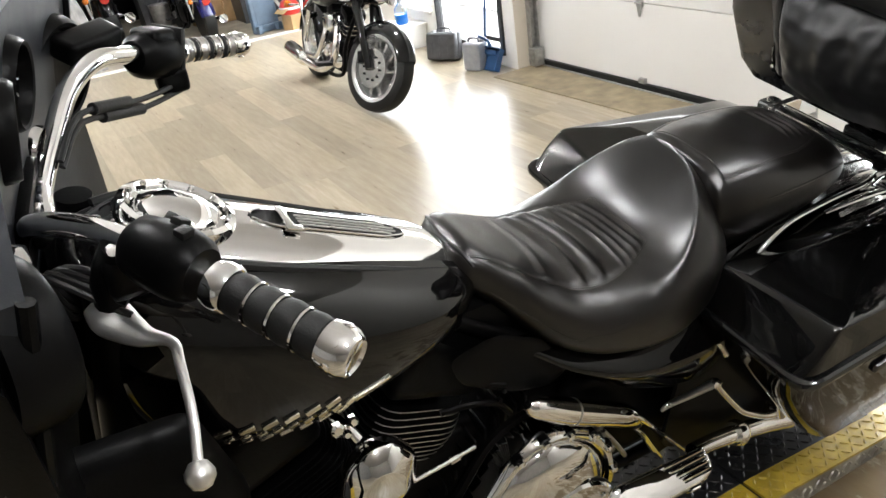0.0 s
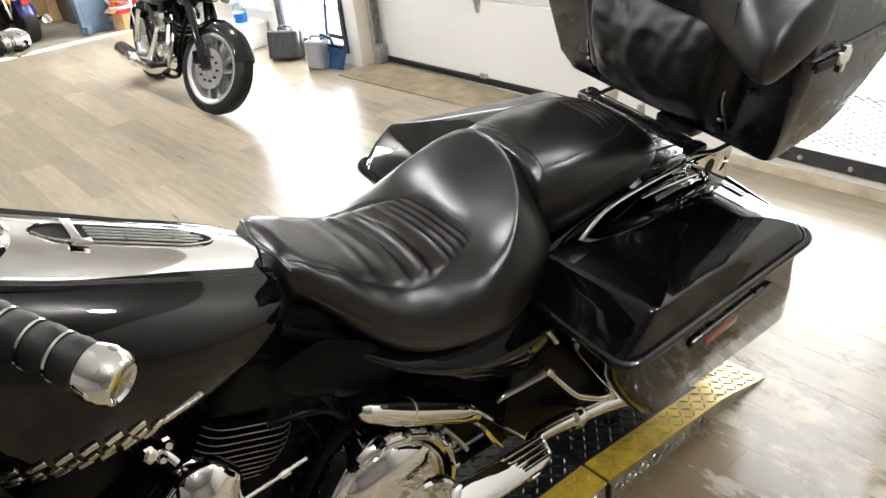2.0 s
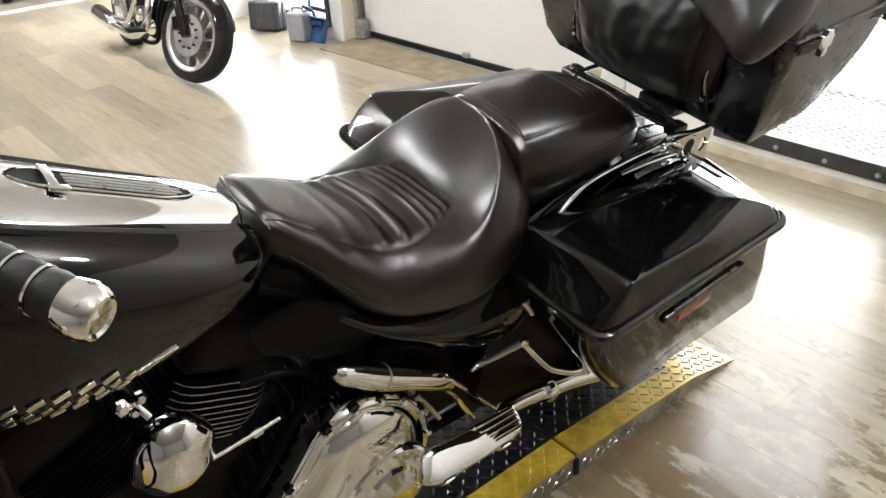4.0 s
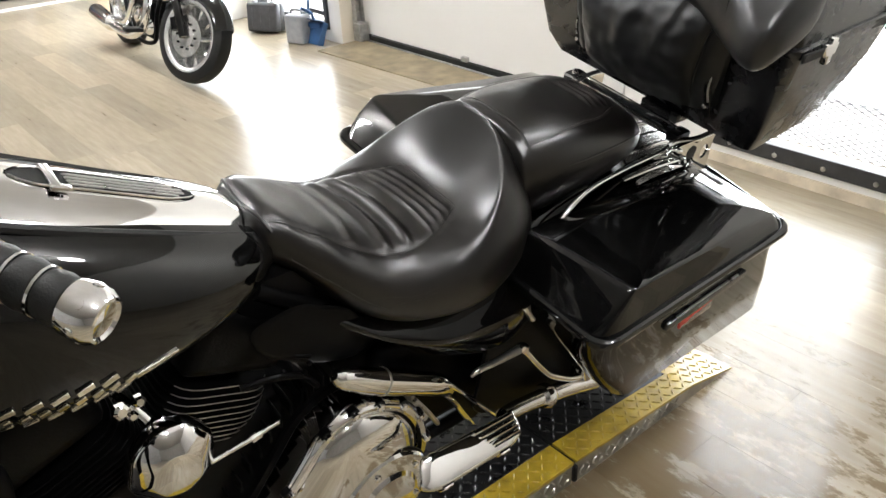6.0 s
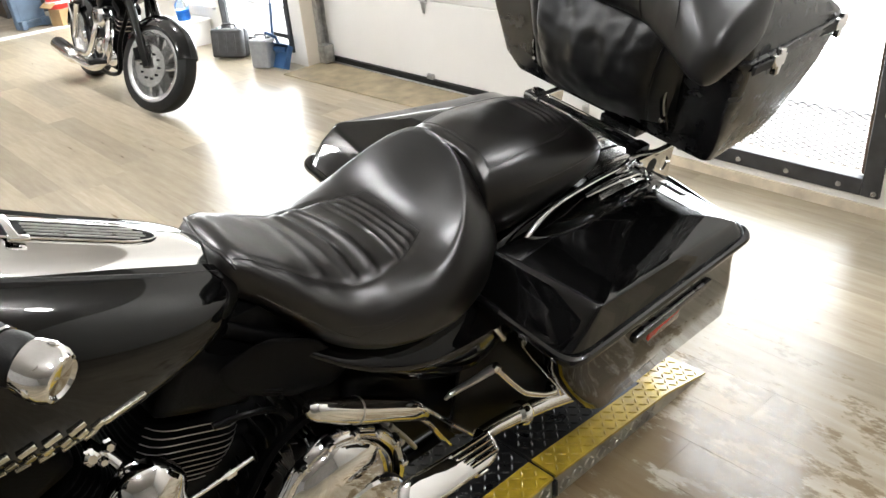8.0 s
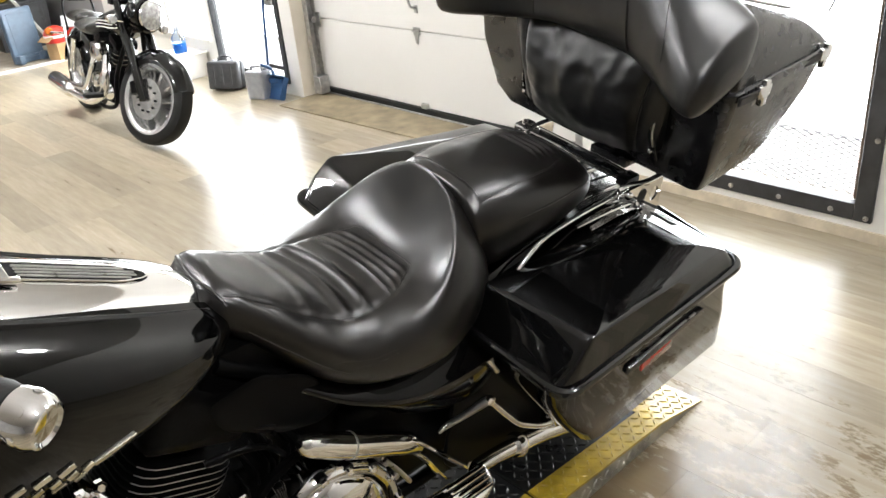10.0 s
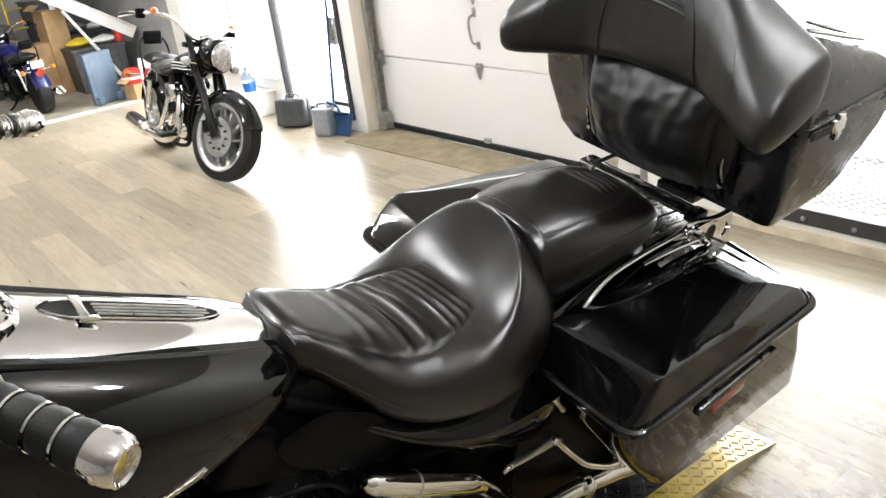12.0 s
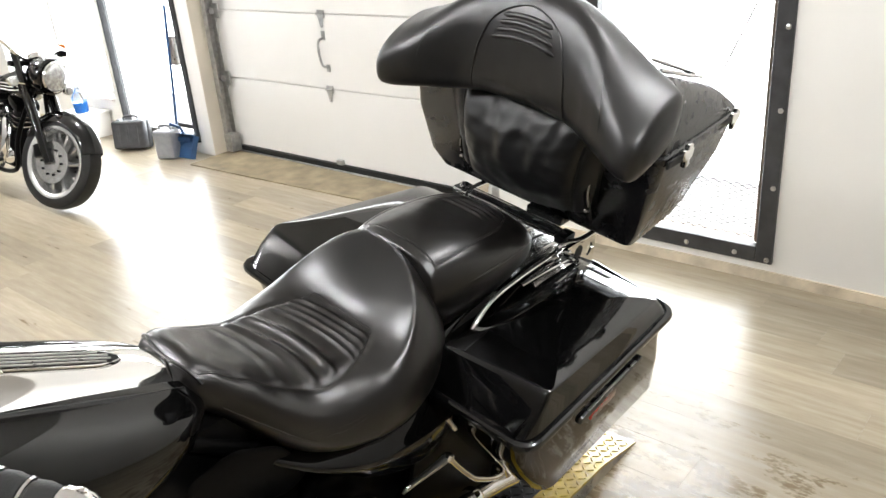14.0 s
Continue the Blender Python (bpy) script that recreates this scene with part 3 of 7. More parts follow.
# hard bags
RIM = [(0.165, 1.188), (0.474, 1.192), (0.446, 1.900), (0.14, 1.945)]
CREASE = [(0.190, 1.242), (0.446, 1.281), (0.408, 1.872), (0.155, 1.905)]
FLOOR_ = [(0.165, 1.37), (0.440, 1.375), (0.428, 1.965), (0.14, 2.0)]
LID_C = smooth_curve([1.18, 1.30, 1.45, 1.56, 1.67, 1.75, 1.82, 1.87, 1.91, 1.96], [0.796, 0.797, 0.797, 0.794, 0.786, 0.773, 0.753, 0.733, 0.718, 0.706])


def lid_height(a, b):
    """The lid's top: straight at its front crease, then ever more arched across towards the tail."""
    x = (abs(a) - 0.16) / 0.26
    return LID_C(b) + 0.012 * max(0.0, 1 - (1.15 * x - 0.5) ** 2 * 2.2) * min(1.0, max(0.0, (b - 1.26) / 0.30)) * min(1.0, max(0.15, (1.93 - b) / 0.12))


def saddlebag(side, label):
    s = side

    def mix(p, q, f):
        return [(a[0] + (b[0] - a[0]) * f, a[1] + (b[1] - a[1]) * f) for a, b in zip(p, q)]

    def grow(p, d):
        return [(p[0][0], p[0][1] - d), (p[1][0] + d, p[1][1] - d), (p[2][0] + d, p[2][1] + d), (p[3][0], p[3][1] + d)]

    def ring(poly, cz, rad=(0.02, 0.055, 0.05, 0.03)):
        return [(s * p.x, p.y, cz(p.x, p.y)) for p in rounded(poly, list(rad), 6)]

    flat = lambda z: (lambda a, b: z)
    body = [ring(grow(FLOOR_, -0.04), flat(0.392)), ring(grow(FLOOR_, -0.012), flat(0.396)), ring(FLOOR_, flat(0.410)), ring(grow(mix(FLOOR_, RIM, 0.55), -0.004), flat(0.540)), ring(grow(mix(FLOOR_, RIM, 0.85), -0.012), flat(0.620)), ring(grow(RIM, -0.016), flat(0.690))]
    root = link("saddlebag", *loft_data(body), PAINT, bike, True, label)
    rim = [ring(grow(RIM, -0.016), flat(0.686)), ring(grow(RIM, -0.002), flat(0.688)), ring(grow(RIM, 0.004), flat(0.694)), ring(grow(RIM, 0.005), flat(0.702)), ring(grow(RIM, 0.002), flat(0.709)), ring(grow(RIM, -0.004), flat(0.712)), ring(grow(RIM, -0.012), flat(0.710))]
    link("lid_rim", *loft_data(rim), PAINT, root)
    link("lid_gap", *loft_data([ring(grow(RIM, -0.0135), flat(0.676)), ring(grow(RIM, -0.0135), flat(0.687))]), RUBBER, root)
    cr = (0.01, 0.022, 0.035, 0.02)
    up = lambda k: (lambda a, b: 0.708 + (LID_C(b) - 0.708) * k)
    lid = [ring(grow(RIM, -0.010), flat(0.7085)), ring(mix(grow(RIM, -0.012), CREASE, 0.10), up(0.12), (0.015, 0.040, 0.045, 0.025)), ring(mix(grow(RIM, -0.012), CREASE, 0.5), up(0.54), cr), ring(mix(grow(RIM, -0.012), CREASE, 0.91), up(0.93), cr), ring(mix(grow(RIM, -0.012), CREASE, 0.98), up(0.985), cr)]
    c0 = (sum(p[0] for p in CREASE) / 4, sum(p[1] for p in CREASE) / 4)
    for f in (0.985, 0.96, 0.92, 0.86, 0.78, 0.68, 0.56, 0.42, 0.27, 0.12, 0.03):
        lid.append(ring([(c0[0] + (x - c0[0]) * f, c0[1] + (y - c0[1]) * f) for x, y in CREASE], lid_height, tuple(r * f for r in cr)))
    link("lid", *loft_data(lid), PAINT, root)
    top = lambda b: lid_height(0.245, b)
    lv = box("latch_lever", (0.020, 0.31, 0.022), (0, 0, 0), PLASTIC, root, 0.007, 2, "black latch lever", pose(s * 0.458, 1.565, 0.650, 0, 0, s * 2.8))
    box("lever_edge", (0.005, 0.24, 0.004), (s * 0.004, 0.0, 0.0115), STEEL, lv, 0.001, 1, "", pose(s * 0.458, 1.565, 0.650, 0, 0, s * 2.8))
    box("reflector", (0.008, 0.125, 0.024), (0, 0, 0), REDLENS, root, 0.004, 2, "red reflector", pose(s * 0.4535, 1.555, 0.603, 0, s * -5, s * 2.8))
    tl = math.degrees(math.atan2(top(1.85) - top(1.80), 0.05))
    lb = box("badge", (0.07, 0.045, 0.002), (0, 0, 0), STEEL, root, 0.0008, 1, "small grey printed label", pose(s * 0.245, 1.828, top(1.828) + 0.001, tl, 0, 0))
    for k in range(7):
        box("print_bar", (0.006, 0.034, 0.0012), (-0.027 + 0.009 * k, 0, 0.0014), SATIN, lb, 0, 1, "", pose(s * 0.245, 1.828, top(1.828) + 0.001, tl, 0, 0))
    return root


saddlebag(1, "gloss black hard bag with a creased lid")
saddlebag(-1, "gloss black hard bag with a creased lid")


# trunk with wrap-round backrest
def trunk():
    def ring(w, f, r, c, rise=0.0, rad=0.03, far=0.035):
        pts = rounded([(-w - far, f), (w, f), (w * 0.93, r), (-w * 0.93 - 0.03, r)], [rad, rad, 0.09, 0.09], 7)
        return [(p.x, p.y, c + rise * (p.y - f)) for p in pts]

    root = link("trunk", *loft_data([ring(0.27, 1.86, 2.16, 0.850, far=0.03), ring(0.300, 1.842, 2.19, 0.855, far=0.045), ring(0.318, 1.82, 2.22, 0.90, far=0.06), ring(0.352, 1.775, 2.26, 1.04, far=0.05), ring(0.366, 1.755, 2.27, 1.135)]), PLASTIC, bike, True, "satin black top trunk with a leather backrest")
    link("seam_band", *loft_data([ring(0.364, 1.757, 2.268, 1.134), ring(0.371, 1.748, 2.276, 1.137), ring(0.373, 1.746, 2.279, 1.146), ring(0.371, 1.748, 2.276, 1.155), ring(0.361, 1.758, 2.266, 1.158)]), PLASTIC, root)
    link("lid", *loft_data([ring(0.362, 1.757, 2.267, 1.156), ring(0.360, 1.758, 2.264, 1.186, -0.035), ring(0.345, 1.765, 2.25, 1.262, -0.175), ring(0.325, 1.775, 2.235, 1.313, -0.27), ring(0.30, 1.79, 2.21, 1.330, -0.295), ring(0.12, 1.92, 2.1, 1.305, -0.30)]), PLASTIC, root)
    link("lid_rack", *tube_data([(0.285, 1.81, 1.332), (0.288, 1.88, 1.314), (0.280, 2.05, 1.268), (0.25, 2.13, 1.246), (0.1, 2.16, 1.238)], 0.005, 8), CHROME, root)
    for x, y, z in ((0.375, 1.86, 1.145), (0.351, 2.19, 1.148)):
        l = box("latch", (0.012, 0.05, 0.028), (x + 0.002, y, z), CHROME, root, 0.003, 2, "chrome latch")
        box("latch_tab", (0.014, 0.022, 0.06), (x, y + 0.008, z - 0.006), CHROME, l, 0.004, 2)
        box("strap", (0.008, 0.09, 0.022), (x, y - 0.05, z - 0.004), RUBBER, l, 0.003, 1)

    # backrest: section changes from the tall middle pad to the arm wings
    A = [0.0, 0.09, 0.16, 0.205, 0.25, 0.30, 0.345, 0.375, 0.394]
    mid = smooth_curve(A, [1.320, 1.316, 1.300, 1.284, 1.268, 1.252, 1.240, 1.234, 1.230])
    hgt = smooth_curve(A, [0.138, 0.135, 0.126, 0.116, 0.102, 0.086, 0.074, 0.062, 0.024])
    fro = smooth_curve(A, [1.668, 1.665, 1.652, 1.633, 1.610, 1.586, 1.570, 1.574, 1.61])
    bak = smooth_curve(A, [1.80, 1.80, 1.80, 1.80, 1.80, 1.795, 1.785, 1.765, 1.71])
    lean = smooth_curve(A, [0.0, 0.0, 0.03, 0.09, 0.17, 0.26, 0.32, 0.34, 0.34])
    rings = []
    for i in range(-90, 91):
        a = 0.394 * i / 90
        u = abs(a)
        cb, hb = (fro(u) + bak(u)) / 2, (bak(u) - fro(u)) / 2
        ring = []
        for k in range(96):
            th = math.tau * k / 96
            cs, sn = math.cos(th), math.sin(th)
            y = cb + hb * sign(cs) * abs(cs) ** 0.55
            z = mid(u) + hgt(u) * sign(sn) * abs(sn) ** 0.72 + lean(u) * (y - cb)
            if cs < 0:
                y += 0.022 * max(0, sn) ** 1.5 * abs(cs) ** 0.5
                # slack in the skin
                y += 0.003 * noise.noise((a * 11, z * 11, 3.0)) + 0.0012 * noise.noise((a * 30, z * 30, 6.0))
            ring.append((a, y, z))
        rings.append(ring)
    br = link("backrest", *loft_data(rings), PAD_LEATHER, root, True, "padded black leather backrest with arm wings")

    def pad_front(a, z):
        u = abs(a)
        sn = max(-1, min(1, (z - mid(u)) / hgt(u)))
        s_ = sign(sn) * abs(sn) ** (1 / 0.72)
        cs = math.sqrt(max(0, 1 - s_ * s_))
        return (fro(u) + bak(u)) / 2 - (bak(u) - fro(u)) / 2 * cs ** 0.55 + 0.022 * max(0, s_) ** 1.5 * cs ** 0.5

    path = spline([(-0.138, 1.195), (-0.132, 1.25), (-0.120, 1.32), (-0.085, 1.39), (0.0, 1.425), (0.085, 1.39), (0.120, 1.32), (0.132, 1.25), (0.138, 1.195)], 10)
    link("welt", *tube_data([(a, pad_front(a, z) - 0.0005, z) for a, z in path], 0.0022, 6, 1), PAD_LEATHER, br)
    for n_ in range(4):
        hw = 0.078 + 0.008 * n_
        pts = []
        for k in range(17):
            a = hw * (k / 8 - 1)
            z = 1.398 - 0.0165 * n_ - 1.6 * a * a
            pts.append((a, pad_front(a, z) + 0.0035, z))
        link("pleat", *tube_data(pts, [0.001, 0.004] + [0.0075] * 13 + [0.004, 0.001], 10, 1), PAD_LEATHER, br)
    for s_ in (-1, 1):
        path = spline([(s_ * 0.262, 1.17), (s_ * 0.268, 1.22), (s_ * 0.262, 1.28), (s_ * 0.24, 1.34)], 8)
        link("welt", *tube_data([(a, pad_front(a, z), z) for a, z in path], 0.0011, 6, 1), PAD_LEATHER, br)

    # soft pouch under the pad
    vs, fs, nu, nv = [], [], 70, 40
    piping = {7: [], 63: []}
    for layer in (0, 1):
        for j in range(nv + 1):
            for i in range(nu + 1):
                u, v = i / nu * 2 - 1, j / nv
                a = u * (0.235 - 0.03 * (1 - v) + (0.035 * v if u < 0 else 0.0) * max(0, abs(u) - 0.7) / 0.3)
                z = 0.925 + 0.265 * v + 0.02 * u * u * (1 - v)
                bulge = 0.075 * (1 - abs(u) ** 4) * (math.sin(math.pi * min(1, v * 0.9 + 0.08)) ** 0.6)
                wr = 0.017 * (noise.noise((u * 2.6 + v * 0.8, v * 1.3, 3.0)) + 0.35 * noise.noise((u * 7 - v * 1.5, v * 2.6, 7.0))) * (0.3 + 0.7 * v) + 0.004 * noise.noise((u * 5, v * 9, 1.0))
                bulge -= 0.008 * math.exp(-((abs(u) - 0.80) / 0.035) ** 2)
                y = 1.765 - bulge - wr * (1 - abs(u) ** 6) - 0.02 * v
                if layer == 0 and i in (7, 63):
                    piping[i].append((a, y - 0.001, z))
                vs.append((a, y if layer == 0 else 1.80, z))
    n = (nu + 1) * (nv + 1)
    for j in range(nv):
        for i in range(nu):
            q = j * (nu + 1) + i
            fs.append((q, q + 1, q + nu + 2, q + nu + 1))
            fs.append((n + q, n + q + nu + 1, n + q + nu + 2, n + q + 1))
    rim = [i for i in range(nu + 1)] + [j * (nu + 1) + nu for j in range(1, nv + 1)] + [nv * (nu + 1) + i for i in range(nu - 1, -1, -1)] + [j * (nu + 1) for j in range(nv - 1, 0, -1)]
    for k in range(len(rim)):
        p, q = rim[k], rim[(k + 1) % len(rim)]
        fs.append((p, q, n + q, n + p))
    pouch = link("pouch", vs, fs, VINYL, root, True, "wrinkled soft vinyl pouch")
    for pts in piping.values():
        link("piping", *tube_data(pts, 0.0028, 6, 1), VINYL, pouch)
    for s_ in (-1, 1):
        st = tube("pouch_strap", [(s_ * 0.198, 1.752, 1.05), (s_ * 0.2, 1.745, 1.01), (s_ * 0.203, 1.757, 0.97), (s_ * 0.20, 1.79, 0.915)], 0.008, PAINT, root, 8, 5, 0.4, "glossy black strap")
        tube("strap_edge", [(s_ * 0.202, 1.748, 1.04), (s_ * 0.205, 1.741, 1.005), (s_ * 0.208, 1.753, 0.968)], 0.002, STEEL, st, 6, 4)
        lathe("snap", [(0, 0), (0.006, 0), (0.005, 0.003), (0, 0.004)], CHROME, st, 10, axis((s_ * 0.203, 1.752, 0.955), (0, -1, 0.2)))
    return root


trunk()


# fuel tank, console, cap
TB = [0.06, 0.10, 0.16, 0.25, 0.35, 0.45, 0.55, 0.62, 0.67, 0.70]
TANK_W = smooth_curve(TB, [0.10, 0.15, 0.185, 0.21, 0.215, 0.205, 0.185, 0.16, 0.13, 0.10])
TANK_T = smooth_curve(TB, [1.17, 1.19, 1.19, 1.165, 1.115, 1.065, 1.015, 0.98, 0.955, 0.935])
TANK_B = smooth_curve(TB, [0.95, 0.87, 0.82, 0.795, 0.79, 0.80, 0.825, 0.845, 0.86, 0.87])


def tank():
    rings = []
    for i in range(61):
        b = 0.06 + 0.64 * i / 60
        w, t, lo = TANK_W(b), TANK_T(b), TANK_B(b)
        mid = lo + (t - lo) * 0.38
        ring = []
        for k in range(56):
            th = math.tau * k / 56
            cs, sn = math.cos(th), math.sin(th)
            a = w * sign(cs) * abs(cs) ** 0.8
            c = mid + (t - mid) * abs(sn) ** 0.85 if sn > 0 else mid - (mid - lo) * abs(sn) ** 0.7
            if sn < 0:
                a *= 1 - 0.12 * abs(sn) ** 3
            ring.append((a, b, c))
        rings.append(ring)
    root = link("fuel_tank", *loft_data(rings), PAINT, bike, True, "gloss black fuel tank with chrome console and raised lettering")
    # console: chrome shell over the spine
    W = smooth_curve([0.12, 0.2, 0.3, 0.4, 0.5, 0.6, 0.68], [0.085, 0.11, 0.112, 0.108, 0.10, 0.09, 0.078])
    rings = []
    for i in range(41):
        b = 0.12 + 0.565 * i / 40
        w, t = W(b), TANK_T(b) + 0.014 * min(1, i / 4)
        ring = []
        for k in range(24):
            u = k / 23 * 2 - 1
            ring.append((w * u, b, t - 0.036 * abs(u) ** 2.6 - 0.012 * (abs(u) > 0.97)))
        ring += [(w * 0.9, b, t - 0.07), (-w * 0.9, b, t - 0.07)]
        rings.append(ring)
    con = link("console", *loft_data(rings), CHROME, root, True, "chrome tank console")
    # insert with ribs
    slope = lambda b: TANK_T(b) + 0.0155
    half = lambda b: 0.025 * min(1.0, max(0.02, (b - 0.352) / 0.03) ** 0.5, max(0.02, (0.612 - b) / 0.05) ** 0.5)
    pts = []
    for b in np.linspace(0.353, 0.611, 24):
        hw = half(b)
        pts.append([(-hw, b, slope(b) - 0.004), (-hw, b, slope(b) + 0.0006), (hw, b, slope(b) + 0.0006), (hw, b, slope(b) - 0.004)])
    link("console_insert", *loft_data(pts), SATIN, con, True, "slim black insert with bright ribs")
    for k in range(4):
        a = (k - 1.5) * 0.0098
        link("rib", *tube_data([(a, b, slope(b) + 0.0012) for b in np.linspace(0.425, 0.600 - abs(k - 1.5) * 0.012, 10)], 0.0022, 6, 2), STEEL, con)
    for s_ in (-1, 1):
        link("insert_rim", *tube_data([(s_ * (half(b) + 0.0015), b, slope(b) + 0.0006) for b in np.linspace(0.353, 0.611, 24)], 0.0022, 6, 1), CHROME, con)
        # dark band along the line where console and tank meet
        link("console_dark_band", *tube_data([(s_ * W(b) * 0.955, b, TANK_T(b) - 0.0165) for b in np.linspace(0.14, 0.675, 20)], 0.0085, 8, 1), RUBBER, con)
    bm_ = pose(0, 0.402, slope(0.402), -24, 0, 0)
    part("bar_badge", box_bm((0.066, 0.014, 0.007), (0.004, 0, 0.005), 0.0025, 2, None, bm_), CHROME, con)
    part("badge_end", box_bm((0.014, 0.030, 0.007), (0.036, 0.006, 0.004), 0.003, 2, None, bm_), CHROME, con)
    m = axis((0, 0.245, slope(0.245) - 0.012), (0, 0.42, 0.9))
    lathe("gauge_bezel", [(0.0, -0.03), (0.088, -0.03), (0.09, 0.0), (0.086, 0.014), (0.078, 0.018), (0.070, 0.012), (0.066, 0.004), (0.0, 0.004)], CHROME, con, 40, m, "chrome round bezel")
    lathe("fuel_cap", [(0.0, 0.0), (0.062, 0.0), (0.062, 0.012), (0.056, 0.019), (0.03, 0.026), (0.0, 0.028)], CHROME, con, 40, m)
    for k in range(12):
        t = math.tau * k / 12
        p = m @ Vector((0.073 * math.cos(t), 0.073 * math.sin(t), 0.014))
        lathe("bezel_bolt", [(0, 0), (0.005, 0), (0.004, 0.004), (0, 0.005)], CHROME, con, 8, axis(p, (0, 0.42, 0.9)))
    # the raised lettering stands as plain slanted bars along the flank
    def flank(b, c):
        w, t, lo = TANK_W(b), TANK_T(b), TANK_B(b)
        mid = lo + (t - lo) * 0.38
        sn = min(0.97, max(0, (mid - c) / (mid - lo))) ** (1 / 0.7)
        return w * (1 - sn * sn) ** 0.4 * (1 - 0.12 * sn ** 3)

    def letter_bar(b, c, ln_, h, slant):
        a = flank(b, c) + 0.001
        tilt = math.degrees(math.atan2(flank(b, c + 0.01) - flank(b, c - 0.01), 0.02))
        yaw = -math.degrees(math.atan2(flank(b + 0.01, c) - flank(b - 0.01, c), 0.02))
        box("letter_bar", (0.007, ln_, h), (0, 0, 0), LETTER, root, 0.0012, 1, "", pose(a, b, c, slant, 0, 0) @ pose(0, 0, 0, 0, tilt, yaw))

    for row, (lo_, b0, b1, ln_, step) in enumerate(((0.0, 0.205, 0.410, 0.022, 0.031), (0.42, 0.212, 0.420, 0.017, 0.024), (0.86, 0.205, 0.400, 0.026, 0.034))):
        b = b0
        while b < b1:
            top_, bot = interp(b, [0.2, 0.36, 0.44], [0.910, 0.900, 0.886]), interp(b, [0.2, 0.30, 0.44], [0.857, 0.852, 0.866])
            letter_bar(b, bot + (top_ - bot) * lo_, ln_, 0.0105, 17 + 6 * (row == 1))
            b += step
    for k in range(6):
        letter_bar(0.418 + 0.0115 * k, 0.874 + 0.0014 * k, 0.0135, 0.0095 - 0.0009 * k, 9)
    return root


tank()


# ---- running gear, engine, frame ----
def wheel(name, parent, b, r, w, rim_r):
    m = axis((0, b, r), (1, 0, 0))
    root = lathe(name, [(rim_r, -w / 2), (r - 0.03, -w / 2), (r - 0.008, -w * 0.36), (r, 0), (r - 0.008, w * 0.36), (r - 0.03, w / 2), (rim_r, w / 2), (rim_r, -w / 2)], RUBBER, parent, 48, m, "black tyre on a cast wheel")
    lathe("rim", [(rim_r + 0.003, -w * 0.42), (rim_r - 0.02, -w * 0.3), (rim_r - 0.02, w * 0.3), (rim_r + 0.003, w * 0.42), (rim_r + 0.003, -w * 0.42)], ALU, root, 48, m)
    lathe("hub", [(0, -0.07), (0.05, -0.07), (0.06, -0.03), (0.06, 0.03), (0.05, 0.07), (0, 0.07)], ALU, root, 24, m)
    for k in range(9):
        t = math.tau * k / 9
        link("spoke", *tube_data([(0, b + 0.05 * math.cos(t), r + 0.05 * math.sin(t)), (0, b + (rim_r - 0.01) * math.cos(t), r + (rim_r - 0.01) * math.sin(t))], [0.016, 0.011], 8, 1), ALU, root)
    return root


wheel("rear_wheel", bike, 1.63, 0.32, 0.15, 0.215)
wheel("front_wheel", bike, 0.02 - 0.02, 0.32, 0.13, 0.215)


def fender(name, b0, z0, r, w, t0, t1, material=PAINT):
    rings = []
    for i in range(33):
        t = radians(t0 + (t1 - t0) * i / 32)
        ring = []
        for k in range(15):
            u = k / 14 * 2 - 1
            rr = r - 0.06 * abs(u) ** 3
            ring.append((w * u, b0 + rr * math.cos(t), z0 + rr * math.sin(t)))
        for k in range(14, -1, -1):
            u = k / 14 * 2 - 1
            rr = r - 0.06 * abs(u) ** 3 - 0.004
            ring.append((w * u * 0.98, b0 + rr * math.cos(t), z0 + rr * math.sin(t)))
        rings.append(ring)
    return link(name, *loft_data(rings), material, bike)


fender("rear_fender", 1.60, 0.37, 0.420, 0.135, -30, 150)
fender("front_fender", 0.0, 0.33, 0.39, 0.09, 30, 200)
